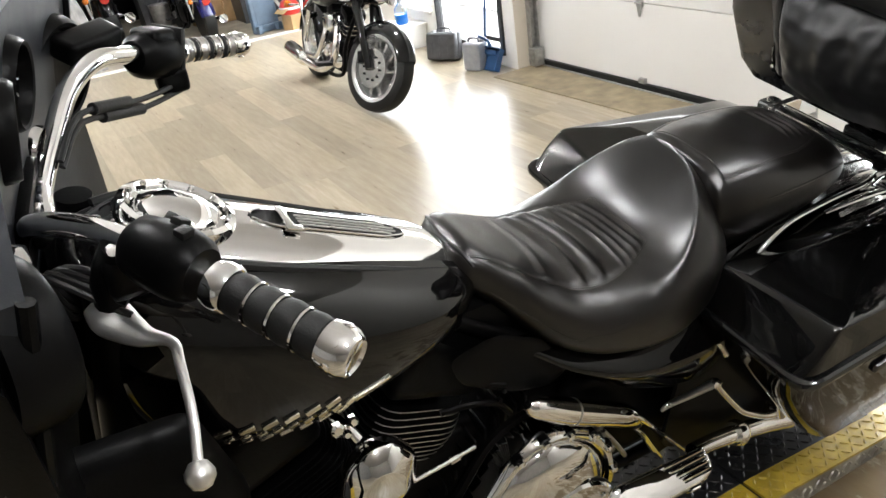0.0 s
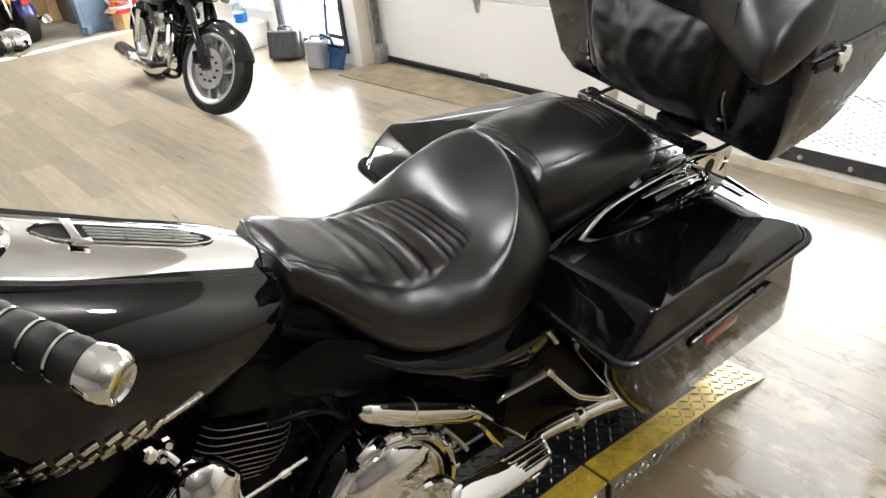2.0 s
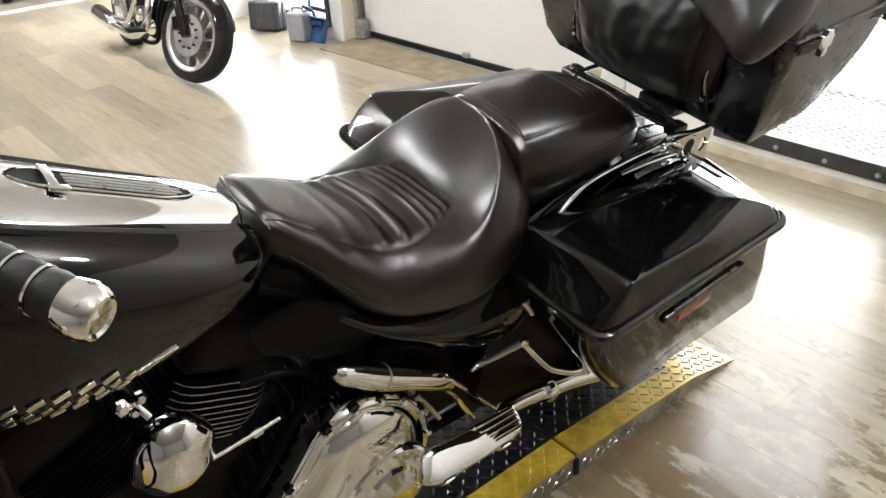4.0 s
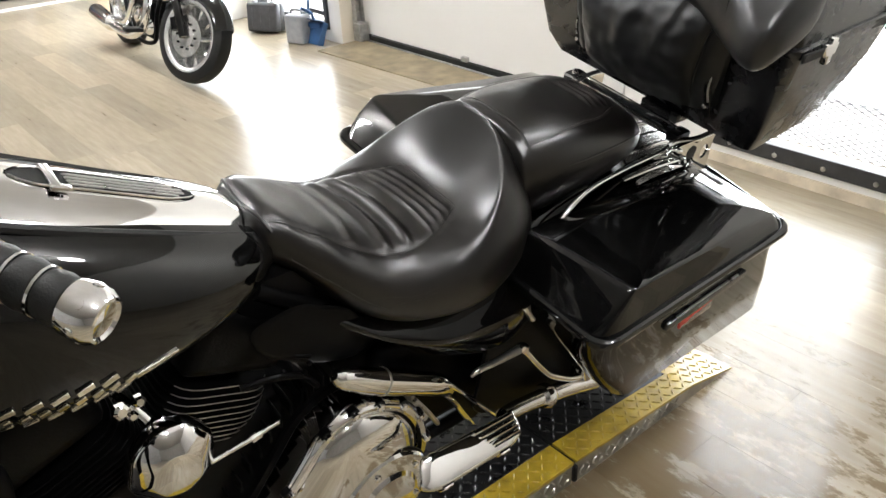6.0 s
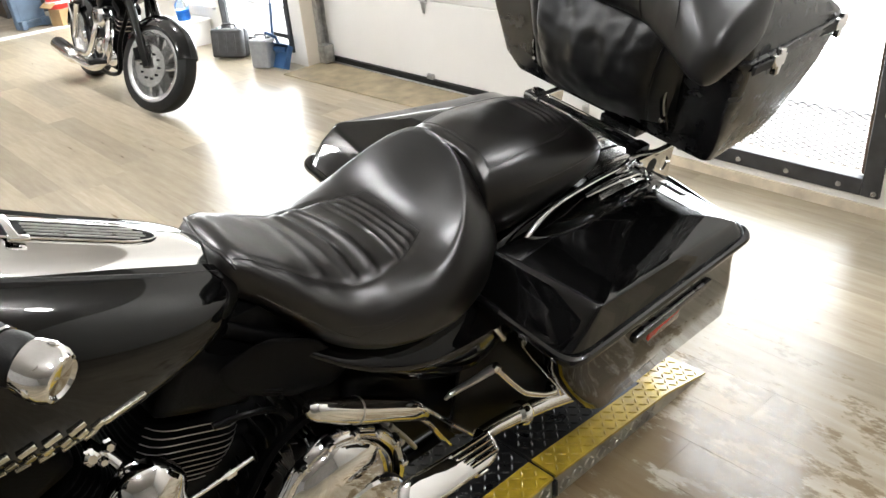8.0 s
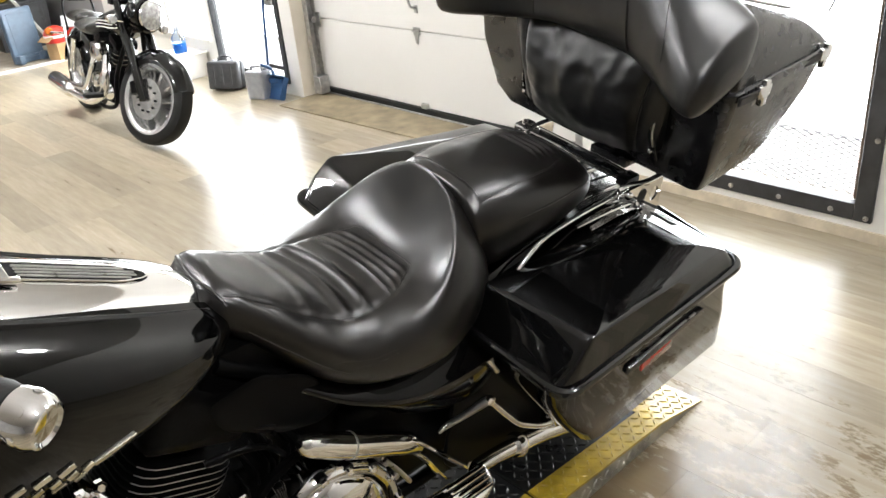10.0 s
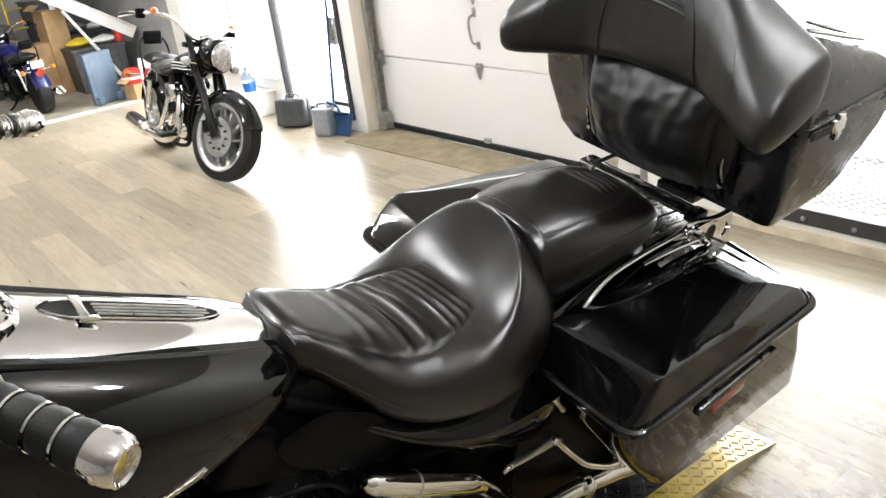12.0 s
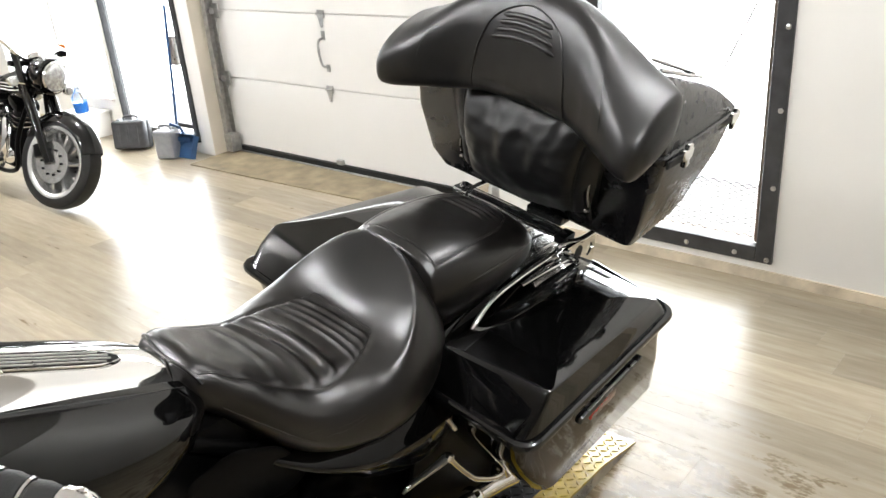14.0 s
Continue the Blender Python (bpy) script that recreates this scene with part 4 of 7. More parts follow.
# chrome trim on the fender and rails either side of the pillion
for _s in (1, -1):
    tube("grab_rail", [(_s * 0.185, 1.275, 0.735), (_s * 0.195, 1.31, 0.752), (_s * 0.19, 1.36, 0.80), (_s * 0.183, 1.43, 0.828), (_s * 0.178, 1.55, 0.838), (_s * 0.17, 1.68, 0.836), (_s * 0.15, 1.76, 0.832)], [0.004, 0.0075, 0.0075, 0.006, 0.006, 0.006, 0.006], CHROME, bike, 10, 6, 1.0, "chrome seat rail")
    tube("fender_strut", [(_s * 0.13, 1.45, 0.70), (_s * 0.135, 1.6, 0.775), (_s * 0.14, 1.75, 0.785), (_s * 0.13, 1.93, 0.72)], [0.012, 0.02, 0.022, 0.012], PAINT, bike, 12, 6, 0.5, "gloss black fender strut")
    plate("strut_cover", rounded([(1.36, 0.56), (1.98, 0.52), (2.0, 0.66), (1.9, 0.74), (1.78, 0.785), (1.6, 0.79), (1.42, 0.72)], 0.03, 4), 0.012, PAINT, bike, Matrix(((0, 0, 1, _s * 0.150 - 0.006), (1, 0, 0, 0), (0, 1, 0, 0), (0, 0, 0, 1))), 0.003, "gloss black strut cover", 1)
    tube("rack_rail", [(_s * 0.15, 1.70, 0.80), (_s * 0.165, 1.74, 0.84), (_s * 0.185, 1.80, 0.844), (_s * 0.185, 1.88, 0.844)], 0.009, CHROME, bike, 10, 6, 1.0, "chrome rack rail")
    out = rounded([(1.70, 0.825), (1.755, 0.80), (1.775, 0.815), (1.80, 0.81), (1.805, 0.785), (1.785, 0.765), (1.82, 0.695), (1.865, 0.70), (1.875, 0.76), (1.868, 0.80), (1.87, 0.848), (1.70, 0.848)], 0.012, 3)
    hole = [(1.842 + 0.015 * math.cos(t), 0.800 + 0.020 * math.sin(t)) for t in np.linspace(-0.03, -math.tau + 0.03, 20)]
    k_ = max(range(len(out)), key=lambda i_: out[i_].x - abs(out[i_].y - 0.80) * 3)
    out = [(p.x, p.y) for p in out[k_ + 1:]] + [(p.x, p.y) for p in out[:k_ + 1]]
    pl = plate("docking_plate", out + hole, 0.006, CHROME, bike, Matrix(((0, 0, 1, _s * 0.185), (1, 0, 0, 0), (0, 1, 0, 0), (0, 0, 0, 1))), 0, "chrome docking plate with a keyhole", 1)
    for _y, _z in ((1.845, 0.735), (1.725, 0.835)):
        lathe("docking_bolt", [(0, 0), (0.010, 0), (0.010, 0.006), (0.006, 0.009), (0, 0.009)], CHROME, pl, 12, axis((_s * 0.188 + (0.003 if _s > 0 else 0), _y, _z), (_s, 0, 0)))
tube("rack_cross", [(-0.19, 2.10, 0.846), (-0.1, 2.08, 0.852), (0.1, 2.08, 0.852), (0.19, 2.10, 0.846)], 0.012, SATIN, bike, 10, 6, 0.6)
box("trunk_mount", (0.115, 0.060, 0.022), (0.050, 1.845, 0.852), PLASTIC, bike, 0.004, 2)
_r = part("rack_bar", box_bm((0.36, 0.034, 0.014), (-0.030, 1.776, 0.842), 0.005, 2), PLASTIC, bike, "black rack bar with bright edges")
for _y in (1.757, 1.795):
    tube("bar_edge", [(-0.205, _y, 0.844), (-0.15, _y, 0.849), (-0.02, _y, 0.850), (0.11, _y, 0.849), (0.145, _y, 0.844)], 0.0042, CHROME, _r, 8, 5)
for _x in (-0.205, 0.145):
    box("end_block", (0.036, 0.056, 0.026), (_x, 1.778, 0.842), SATIN if _x > 0 else CHROME, _r, 0.008, 2)
    lathe("block_bolt", [(0, 0), (0.008, 0), (0.008, 0.006), (0.004, 0.009), (0, 0.008)], CHROME, _r, 8, axis((_x, 1.775, 0.855), (0, 0, 1)))


def tail_cover():
    top = smooth_curve([1.64, 1.70, 1.76, 1.82, 1.88, 1.93], [0.822, 0.828, 0.824, 0.812, 0.786, 0.752])
    wid = smooth_curve([1.64, 1.70, 1.76, 1.82, 1.88, 1.93], [0.165, 0.168, 0.166, 0.158, 0.146, 0.130])
    sec = lambda b, u: (wid(b) * u, b, top(b) - 0.068 * abs(u) ** 2.0 + 0.004 * math.exp(-((abs(u) - 0.55) / 0.06) ** 2))
    rings = []
    for i in range(31):
        b = 1.64 + 0.29 * i / 30
        rings.append([sec(b, k / 24 * 2 - 1) for k in range(25)] + [(wid(b) * 0.97 * (1 - k / 12), b, sec(b, 1 - k / 12)[2] - 0.006) for k in range(25)])
    root = link("tail_cover", *loft_data(rings), ALU, bike, True, "chrome fender cover with raised ribs")
    for u in (-0.62, -0.22, 0.22, 0.62):
        link("rib", *tube_data([Vector(sec(b, u)) + Vector((0, 0, 0.002)) for b in (1.665, 1.70, 1.75, 1.80, 1.85, 1.89)], [0.002, 0.006, 0.007, 0.007, 0.006, 0.003], 10, 5), CHROME, root)
    for u in (-0.42, 0.0, 0.42):
        link("groove", *tube_data([Vector(sec(b, u)) + Vector((0, 0, 0.0005)) for b in (1.69, 1.75, 1.80, 1.85)], 0.0028, 6, 5), SATIN, root)
    return root


tail_cover()
for _s in (1, -1):
    tube("fender_trim", [(_s * 0.172, 1.56, 0.800), (_s * 0.176, 1.64, 0.806), (_s * 0.178, 1.72, 0.802), (_s * 0.170, 1.80, 0.782)], [0.005, 0.009, 0.009, 0.005], CHROME, bike, 10, 5, 0.7, "chrome fender trim")
    lathe("rubber_mount", [(0, -0.02), (0.018, -0.02), (0.021, -0.008), (0.014, 0.0), (0.021, 0.008), (0.018, 0.02), (0, 0.02)], RUBBER, bike, 14, axis((_s * 0.172, 1.785, 0.815), (1, 0, 0)))
    for _y, _z, _r in ((1.745, 0.812, 0.009), (1.812, 0.800, 0.011), (1.83, 0.772, 0.008)):
        lathe("mount_bolt", [(0, 0), (_r, 0), (_r, 0.010), (_r * 0.6, 0.014), (0, 0.014)], CHROME, bike, 6, axis((_s * 0.176, _y, _z), (_s, 0, 0.25)))
lathe("strut_bolt", [(0, 0), (0.016, 0), (0.016, 0.012), (0.01, 0.018), (0, 0.018)], CHROME, bike, 12, axis((0.15, 1.72, 0.80), (1, 0, 0.3)))
lathe("strut_bolt", [(0, 0), (0.013, 0), (0.013, 0.012), (0.008, 0.016), (0, 0.016)], CHROME, bike, 12, axis((0.16, 1.80, 0.775), (1, 0, 0.3)))


# side cover under the seat
def side_panel(name, outline, a0, bulge, material, s, label=""):
    """A curved panel: outline (b, c) bowed outwards."""
    cb = sum(p[0] for p in outline) / len(outline)
    cc = sum(p[1] for p in outline) / len(outline)
    rings = []
    pts = rounded(outline, 0.03, 5)
    for f, out in ((1.0, -0.02), (1.0, 0.0), (0.96, 0.45), (0.85, 0.75), (0.6, 0.95), (0.25, 1.0)):
        rings.append([(s * (a0 + bulge * out), cb + (p.x - cb) * f, cc + (p.y - cc) * f) for p in pts])
    return link(name, *loft_data(rings), material, bike, True, label)


COVER_B = [0.76, 0.82, 0.90, 1.0, 1.1, 1.2, 1.28, 1.325]
COVER = [smooth_curve(COVER_B, v) for v in ([0.135, 0.165, 0.198, 0.228, 0.240, 0.240, 0.228, 0.200], [0.775, 0.735, 0.690, 0.660, 0.655, 0.668, 0.69, 0.70], [0.760, 0.715, 0.665, 0.632, 0.620, 0.622, 0.63, 0.63], [0.750, 0.695, 0.635, 0.565, 0.518, 0.480, 0.468, 0.475])]


def side_cover(s):
    rings = []
    for i in range(49):
        b = COVER_B[0] + (COVER_B[-1] - COVER_B[0]) * i / 48
        w, t, r, lo = (f(b) for f in COVER)
        sec = spline([(w - 0.10, t + 0.03), (w - 0.045, t + 0.012), (w - 0.008, r + 0.012), (w, r - 0.004), (w - 0.012, (r + lo) / 2), (w - 0.030, lo + 0.006), (w - 0.036, lo)], 5)
        ring = [(s * p[0], b, p[1]) for p in sec] + [(s * (w - 0.05), b, lo + 0.004), (s * (w - 0.12), b, t)]
        rings.append(ring)
    return link("side_cover", *loft_data(rings), PAINT, bike, True, "gloss black side cover")


for _s in (1, -1):
    side_cover(_s)
    side_panel("heat_shield", [(0.615, 0.80), (0.64, 0.725), (0.76, 0.64), (0.85, 0.612), (0.90, 0.645), (0.82, 0.76), (0.715, 0.82)], 0.150, 0.006, SATIN, _s, "flat black heat shield")
    tube("frame_tube", [(_s * 0.10, 0.66, 0.84), (_s * 0.11, 0.80, 0.74), (_s * 0.12, 1.0, 0.62), (_s * 0.13, 1.25, 0.52)], 0.018, SATIN, bike, 12)
    tube("down_tube", [(_s * 0.03, 0.12, 0.98), (_s * 0.09, 0.18, 0.6), (_s * 0.10, 0.24, 0.25), (_s * 0.12, 0.5, 0.17), (_s * 0.13, 1.2, 0.18)], 0.019, SATIN, bike, 12)
# dark filler block, added so no bright floor shows under the seat nose
box("seat_gap_filler", (0.22, 0.26, 0.17), (0, 0.75, 0.775), SATIN, bike, 0.03)
box("transmission", (0.32, 0.42, 0.34), (0, 1.10, 0.42), SATIN, bike, 0.04, 3)
box("swingarm", (0.30, 0.40, 0.20), (0, 1.38, 0.50), SATIN, bike, 0.03, 2)
box("battery_box", (0.24, 0.5, 0.36), (0, 1.05, 0.55), SATIN, bike, 0.03)


# engine: two finned cylinders, crank case, primary cover
def cylinder(b, c, tilt, parent, edge=FINEDGE):
    m = pose(0, b, c, tilt, 0, 0)
    prof = []
    root = lathe("cylinder", [(0, -0.02), (0.075, -0.02), (0.075, 0.2), (0, 0.2)], FIN, parent, 24, m, "black finned cylinder")
    for k in range(10):
        h = 0.005 + k * 0.0155
        w = 0.100 + 0.012 * math.sin(k * 0.3)
        o = rounded([(-w, -w), (w, -w), (w, w), (-w, w)], 0.06, 5)
        f = plate("fin", [(p.x, p.y) for p in o], 0.004, FIN, root, m @ Matrix.Translation((0, 0, h)))
        link("fin_edge", *tube_data([m @ Vector((p.x * 1.003, p.y * 1.003, h + 0.002)) for p in o[8:16]], 0.0012, 5, 1), edge, f)
    head = part("head", box_bm((0.225, 0.215, 0.15), (0, 0, 0.245), 0.035, 3, None, m), FIN, root)
    return root


engine = box("engine", (0.20, 0.52, 0.30), (0.0, 0.52, 0.38), FIN, bike, 0.05, 3, "black V engine with bright fin edges")
cylinder(0.36, 0.49, 24, engine, SATIN)
cylinder(0.53, 0.505, -24, engine)

# horn cover: faceted chrome shell
def horn_cover():
    m = Matrix(((0.06, 0.0, 1, 0.165), (1, 0, -0.06, 0.445), (0, 1, 0.10, 0.622), (0, 0, 0, 1)))
    o = rounded([(-0.080, -0.030), (-0.062, 0.050), (-0.015, 0.092), (0.040, 0.082), (0.079, 0.030), (0.072, -0.055), (0.020, -0.098), (-0.045, -0.088)], 0.022, 4)
    rings = [[m @ Vector((p.x * r, p.y * r, h)) for p in o] for r, h in ((0.80, -0.01), (0.97, 0.0), (1.0, 0.012), (0.985, 0.024), (0.93, 0.034), (0.55, 0.060), (0.50, 0.062), (0.05, 0.064))]
    root = link("horn_cover", *loft_data(rings), CHROME, bike, True, "chrome horn cover")
    tube("horn_bracket", [(0.10, 0.40, 0.735), (0.13, 0.415, 0.725), (0.15, 0.43, 0.70)], 0.011, CHROME, root, 10, 5, 0.6)
    for y, z, r in ((0.395, 0.735, 0.014), (0.425, 0.742, 0.011), (0.41, 0.715, 0.010)):
        lathe("bracket_nut", [(0, 0), (r, 0), (r, 0.012), (r * 0.6, 0.016), (0, 0.016)], CHROME, root, 6, axis((0.135, y, z), (1, 0, 0.4)))
    return root


horn_cover()
tube("shift_rod", [(0.20, 0.50, 0.582), (0.20, 0.575, 0.590), (0.20, 0.642, 0.600)], 0.0045, CHROME, bike, 8, 4, 1.0, "thin chrome rod")
tube("rod_end", [(0.20, 0.585, 0.590), (0.20, 0.605, 0.593)], 0.008, CHROME, bike, 8, 1)
tube("oil_line", [(0.14, 0.60, 0.66), (0.15, 0.66, 0.66), (0.15, 0.72, 0.63), (0.14, 0.76, 0.57)], 0.007, SATIN, bike, 8, 5)
tube("oil_line", [(0.13, 0.66, 0.72), (0.15, 0.70, 0.70), (0.155, 0.735, 0.68)], 0.006, SATIN, bike, 8, 5)
for _y, _z in ((0.735, 0.66), (0.725, 0.64)):
    lathe("fitting", [(0, 0), (0.006, 0), (0.005, 0.008), (0, 0.009)], SATIN, bike, 8, axis((0.15, _y, _z), (1, 0, 0.3)))


def primary():
    o = rounded([(0.47, 0.12), (0.62, 0.10), (0.95, 0.12), (1.02, 0.26), (1.0, 0.38), (0.945, 0.468), (0.87, 0.520), (0.79, 0.535), (0.715, 0.495), (0.62, 0.335), (0.53, 0.215)], 0.05, 6)
    cb, cc = 0.80, 0.30
    ring = lambda f, a: [(a, cb + (p.x - cb) * f, cc + (p.y - cc) * f) for p in o]
    root = link("primary_cover", *loft_data([ring(*v) for v in ((1.0, 0.13), (1.0, 0.192), (0.985, 0.206), (0.955, 0.213), (0.90, 0.212), (0.865, 0.205), (0.855, 0.190), (0.845, 0.190), (0.838, 0.204), (0.80, 0.216), (0.66, 0.240), (0.45, 0.252), (0.05, 0.254))]), CHROME, bike, True, "chrome primary cover with a domed round plate")
    link("rim_groove", *loft_data([ring(0.858, 0.1965), ring(0.842, 0.1965)], caps=False), SATIN, root)
    dm = axis((0.246, 0.865, 0.262), (1, 0, 0.05))
    lathe("derby_cover", [(0.0, 0.0), (0.112, 0.0), (0.114, 0.010), (0.109, 0.017), (0.098, 0.019), (0.070, 0.022), (0.062, 0.030), (0, 0.034)], CHROME, root, 48, dm)
    lathe("derby_gasket", [(0.112, -0.004), (0.1165, -0.003), (0.1165, 0.002), (0.112, 0.003)], SATIN, root, 48, dm)
    for k in range(5):
        t = math.tau * (k + 0.55) / 5
        lathe("cover_bolt", [(0, 0), (0.009, 0), (0.008, 0.006), (0.004, 0.008), (0, 0.007)], CHROME, root, 10, axis(dm @ Vector((0.088 * math.cos(t), 0.088 * math.sin(t), 0.019)), (1, 0, 0.05)))
    for k in range(3, len(o), 6):
        p = o[k]
        c = Vector((0.206, cb + (p.x - cb) * 0.955, cc + (p.y - cc) * 0.955))
        lathe("rim_boss", [(0, -0.01), (0.015, -0.01), (0.014, 0.004), (0, 0.005)], SATIN, root, 12, axis(c, (1, 0, 0)))
        lathe("rim_bolt", [(0, 0.004), (0.0095, 0.004), (0.009, 0.014), (0.005, 0.016), (0, 0.012)], CHROME, root, 10, axis(c, (1, 0, 0)))
    link("gasket_edge", *tube_data([(0.132, p.x, p.y) for p in o] + [(0.132, o[0].x, o[0].y)], 0.012, 6, 1), SATIN, root)
    # ribbed black case behind the cover's upper edge
    for k in range(11):
        f = k / 10
        p = spline([(0.56, 0.33), (0.64, 0.455), (0.72, 0.545), (0.80, 0.575)], 10)[int(f * 30)]
        box("case_rib", (0.075, 0.006, 0.034), (0.10, p[0], p[1]), FIN, root, 0.002, 1, "", Matrix())
    return root


primary()
# chrome muffler-like cross-over pipe and bracket
_p = tube("heel_cover", [(0.20, 0.760, 0.652), (0.20, 0.772, 0.640), (0.20, 0.80, 0.619), (0.20, 0.873, 0.566), (0.20, 0.985, 0.494), (0.20, 1.025, 0.463), (0.20, 1.062, 0.424)], [0.009, 0.020, 0.0255, 0.0290, 0.0290, 0.0275, 0.018], CHROME, bike, 18, 6, 1.0, "chrome pipe with a joint and a forked bracket")
tube("pipe_band", [(0.20, 0.870, 0.568), (0.20, 0.874, 0.5655)], 0.0298, STEEL, _p, 18, 1)
tube("bracket_prong", [(0.212, 1.005, 0.505), (0.215, 1.055, 0.456), (0.215, 1.13, 0.36), (0.215, 1.215, 0.252)], [0.006, 0.010, 0.011, 0.012], CHROME, _p, 10, 5, 0.6)
tube("bracket_prong", [(0.205, 1.02, 0.452), (0.205, 1.075, 0.385), (0.205, 1.115, 0.315), (0.205, 1.15, 0.255)], [0.007, 0.012, 0.013, 0.013], CHROME, _p, 10, 5, 0.6)
plate("bracket_web", [(1.03, 0.445), (1.09, 0.40), (1.19, 0.27), (1.15, 0.262), (1.07, 0.385)], 0.006, SATIN, _p, Matrix(((0, 0, 1, 0.198), (1, 0, 0, 0), (0, 1, 0, 0), (0, 0, 0, 1))))
# linkage and small fittings behind the cover
for _b, _c, _r in ((0.985, 0.395, 0.012), (1.005, 0.36, 0.009), (1.02, 0.33, 0.013), (0.975, 0.43, 0.008)):
    lathe("fitting", [(0, 0), (_r, 0), (_r * 0.9, 0.016), (_r * 0.5, 0.02), (0, 0.02)], STEEL, bike, 10, axis((0.165, _b, _c), (1, 0.1, 0.2)))
tube("linkage_rod", [(0.175, 0.99, 0.41), (0.18, 1.03, 0.345), (0.185, 1.06, 0.29)], 0.006, STEEL, bike, 8, 3)


def footboard(s):
    o = rounded([(-0.175, -0.022), (-0.13, -0.042), (0.12, -0.040), (0.165, -0.022), (0.165, 0.030), (-0.14, 0.036)], 0.03, 4)
    u = Vector((-0.03 * 1, 0.32, -0.07)).normalized()
    n = Vector((0.55, 0.1, 0.83)).normalized()
    w = n.cross(u).normalized()
    n = u.cross(w).normalized()
    m = Matrix((( u.x, w.x, n.x, s * 0.315), (u.y, w.y, n.y, 1.04), (u.z, w.z, n.z, 0.345), (0, 0, 0, 1)))
    pts = [(p.x, p.y) for p in o]
    rings = [[m @ Vector((x * f, y * f, h)) for x, y in pts] for f, h in ((0.9, -0.004), (0.985, -0.004), (1.0, 0.003), (1.0, 0.010), (0.985, 0.0145), (0.95, 0.0165), (0.8, 0.0195), (0.4, 0.0215), (0.05, 0.022))]
    root = link("passenger_footboard", *loft_data(rings), CHROME, bike, True, "chrome passenger footboard with a fluted rear half")
    for k in range(4):
        y = 0.026 - k * 0.0135
        link("flute", *tube_data([m @ Vector((x, y, 0.0195 + d)) for x, d in ((0.005 + 0.012 * k, -0.002), (0.03 + 0.012 * k, 0.002), (0.14, 0.0005), (0.158, -0.006))], [0.001, 0.0045, 0.0045, 0.002], 8, 4), CHROME, root)
        link("flute_groove", *tube_data([m @ Vector((x, y - 0.0065, 0.0185 + d)) for x, d in ((0.02 + 0.012 * k, 0.0015), (0.14, 0.0), (0.155, -0.004))], 0.0026, 6, 2), SATIN, root)
    for k in range(2):
        part("board_clip", box_bm((0.030, 0.010, 0.026), (-0.105 + 0.19 * k, -0.042, 0.004), 0.003, 1, None, m), CHROME, root)
        part("clip_gap", box_bm((0.036, 0.004, 0.028), (-0.105 + 0.19 * k, -0.0385, 0.004), 0.001, 1, None, m), SATIN, root)
    return root


footboard(1)
tube("bag_guard", [(0.275, 1.18, 0.325), (0.265, 1.25, 0.302), (0.255, 1.36, 0.262), (0.25, 1.47, 0.222), (0.25, 1.56, 0.187)], [0.019, 0.020, 0.022, 0.023, 0.023], CHROME, bike, 14, 6, 1.0, "chrome bag guard tube")
tube("guard_clamp", [(0.256, 1.338, 0.272), (0.2555, 1.355, 0.265), (0.255, 1.372, 0.258)], [0.029, 0.034, 0.028], CHROME, bike, 14, 2)
tube("guard_loop", [(0.25, 1.284, 0.582), (0.25, 1.339, 0.509), (0.25, 1.421, 0.416), (0.25, 1.487, 0.315), (0.25, 1.515, 0.235)], [0.004, 0.006, 0.008, 0.013, 0.017], CHROME, bike, 12, 6, 1.0, "chrome guard loop")
tube("guard_loop", [(0.25, 1.225, 0.512), (0.25, 1.262, 0.458), (0.25, 1.311, 0.392), (0.25, 1.355, 0.338), (0.25, 1.402, 0.299), (0.25, 1.455, 0.262), (0.25, 1.51, 0.240)], [0.010, 0.0085, 0.0085, 0.0085, 0.0085, 0.008, 0.008], CHROME, bike, 12, 6, 1.0, "chrome guard loop")
tube("guard_stay", [(0.25, 1.078, 0.500), (0.25, 1.098, 0.508), (0.25, 1.154, 0.504), (0.25, 1.222, 0.504)], [0.004, 0.007, 0.008, 0.011], STEEL, bike, 10, 5)
lathe("stay_bolt", [(0, 0), (0.013, 0), (0.012, 0.010), (0.006, 0.013), (0, 0.012)], CHROME, bike, 10, axis((0.252, 1.228, 0.508), (1, 0, 0.2)))
# black plate added behind the loops to darken the gap inside them
plate("loop_backing", rounded([(1.16, 0.62), (1.14, 0.30), (1.30, 0.20), (1.56, 0.20), (1.56, 0.45), (1.36, 0.62)], 0.04, 4), 0.01, SATIN, bike, Matrix(((0, 0, 1, 0.205), (1, 0, 0, 0), (0, 1, 0, 0), (0, 0, 0, 1))), 0.002, "black backing added to keep the inside of the guard loops dark", 1)
tube("shock_stub", [(0.235, 1.225, 0.625), (0.24, 1.255, 0.575)], 0.010, CHROME, bike, 10, 1)
tube("muffler", [(0.19, 1.50, 0.22), (0.20, 1.6, 0.22), (0.22, 2.0, 0.24)], [0.045, 0.05, 0.048], CHROME, bike, 24, 4, 1.0, "chrome muffler")
tube("muffler", [(-0.27, 1.30, 0.24), (-0.29, 1.5, 0.24), (-0.30, 2.05, 0.26)], [0.045, 0.05, 0.048], CHROME, bike, 24, 4, 1.0, "chrome muffler")
tube("side_stand", [(0.16, 0.55, 0.2), (0.26, 0.60, 0.09), (0.34, 0.66, -0.045)], 0.016, SATIN, bike, 10, 4)


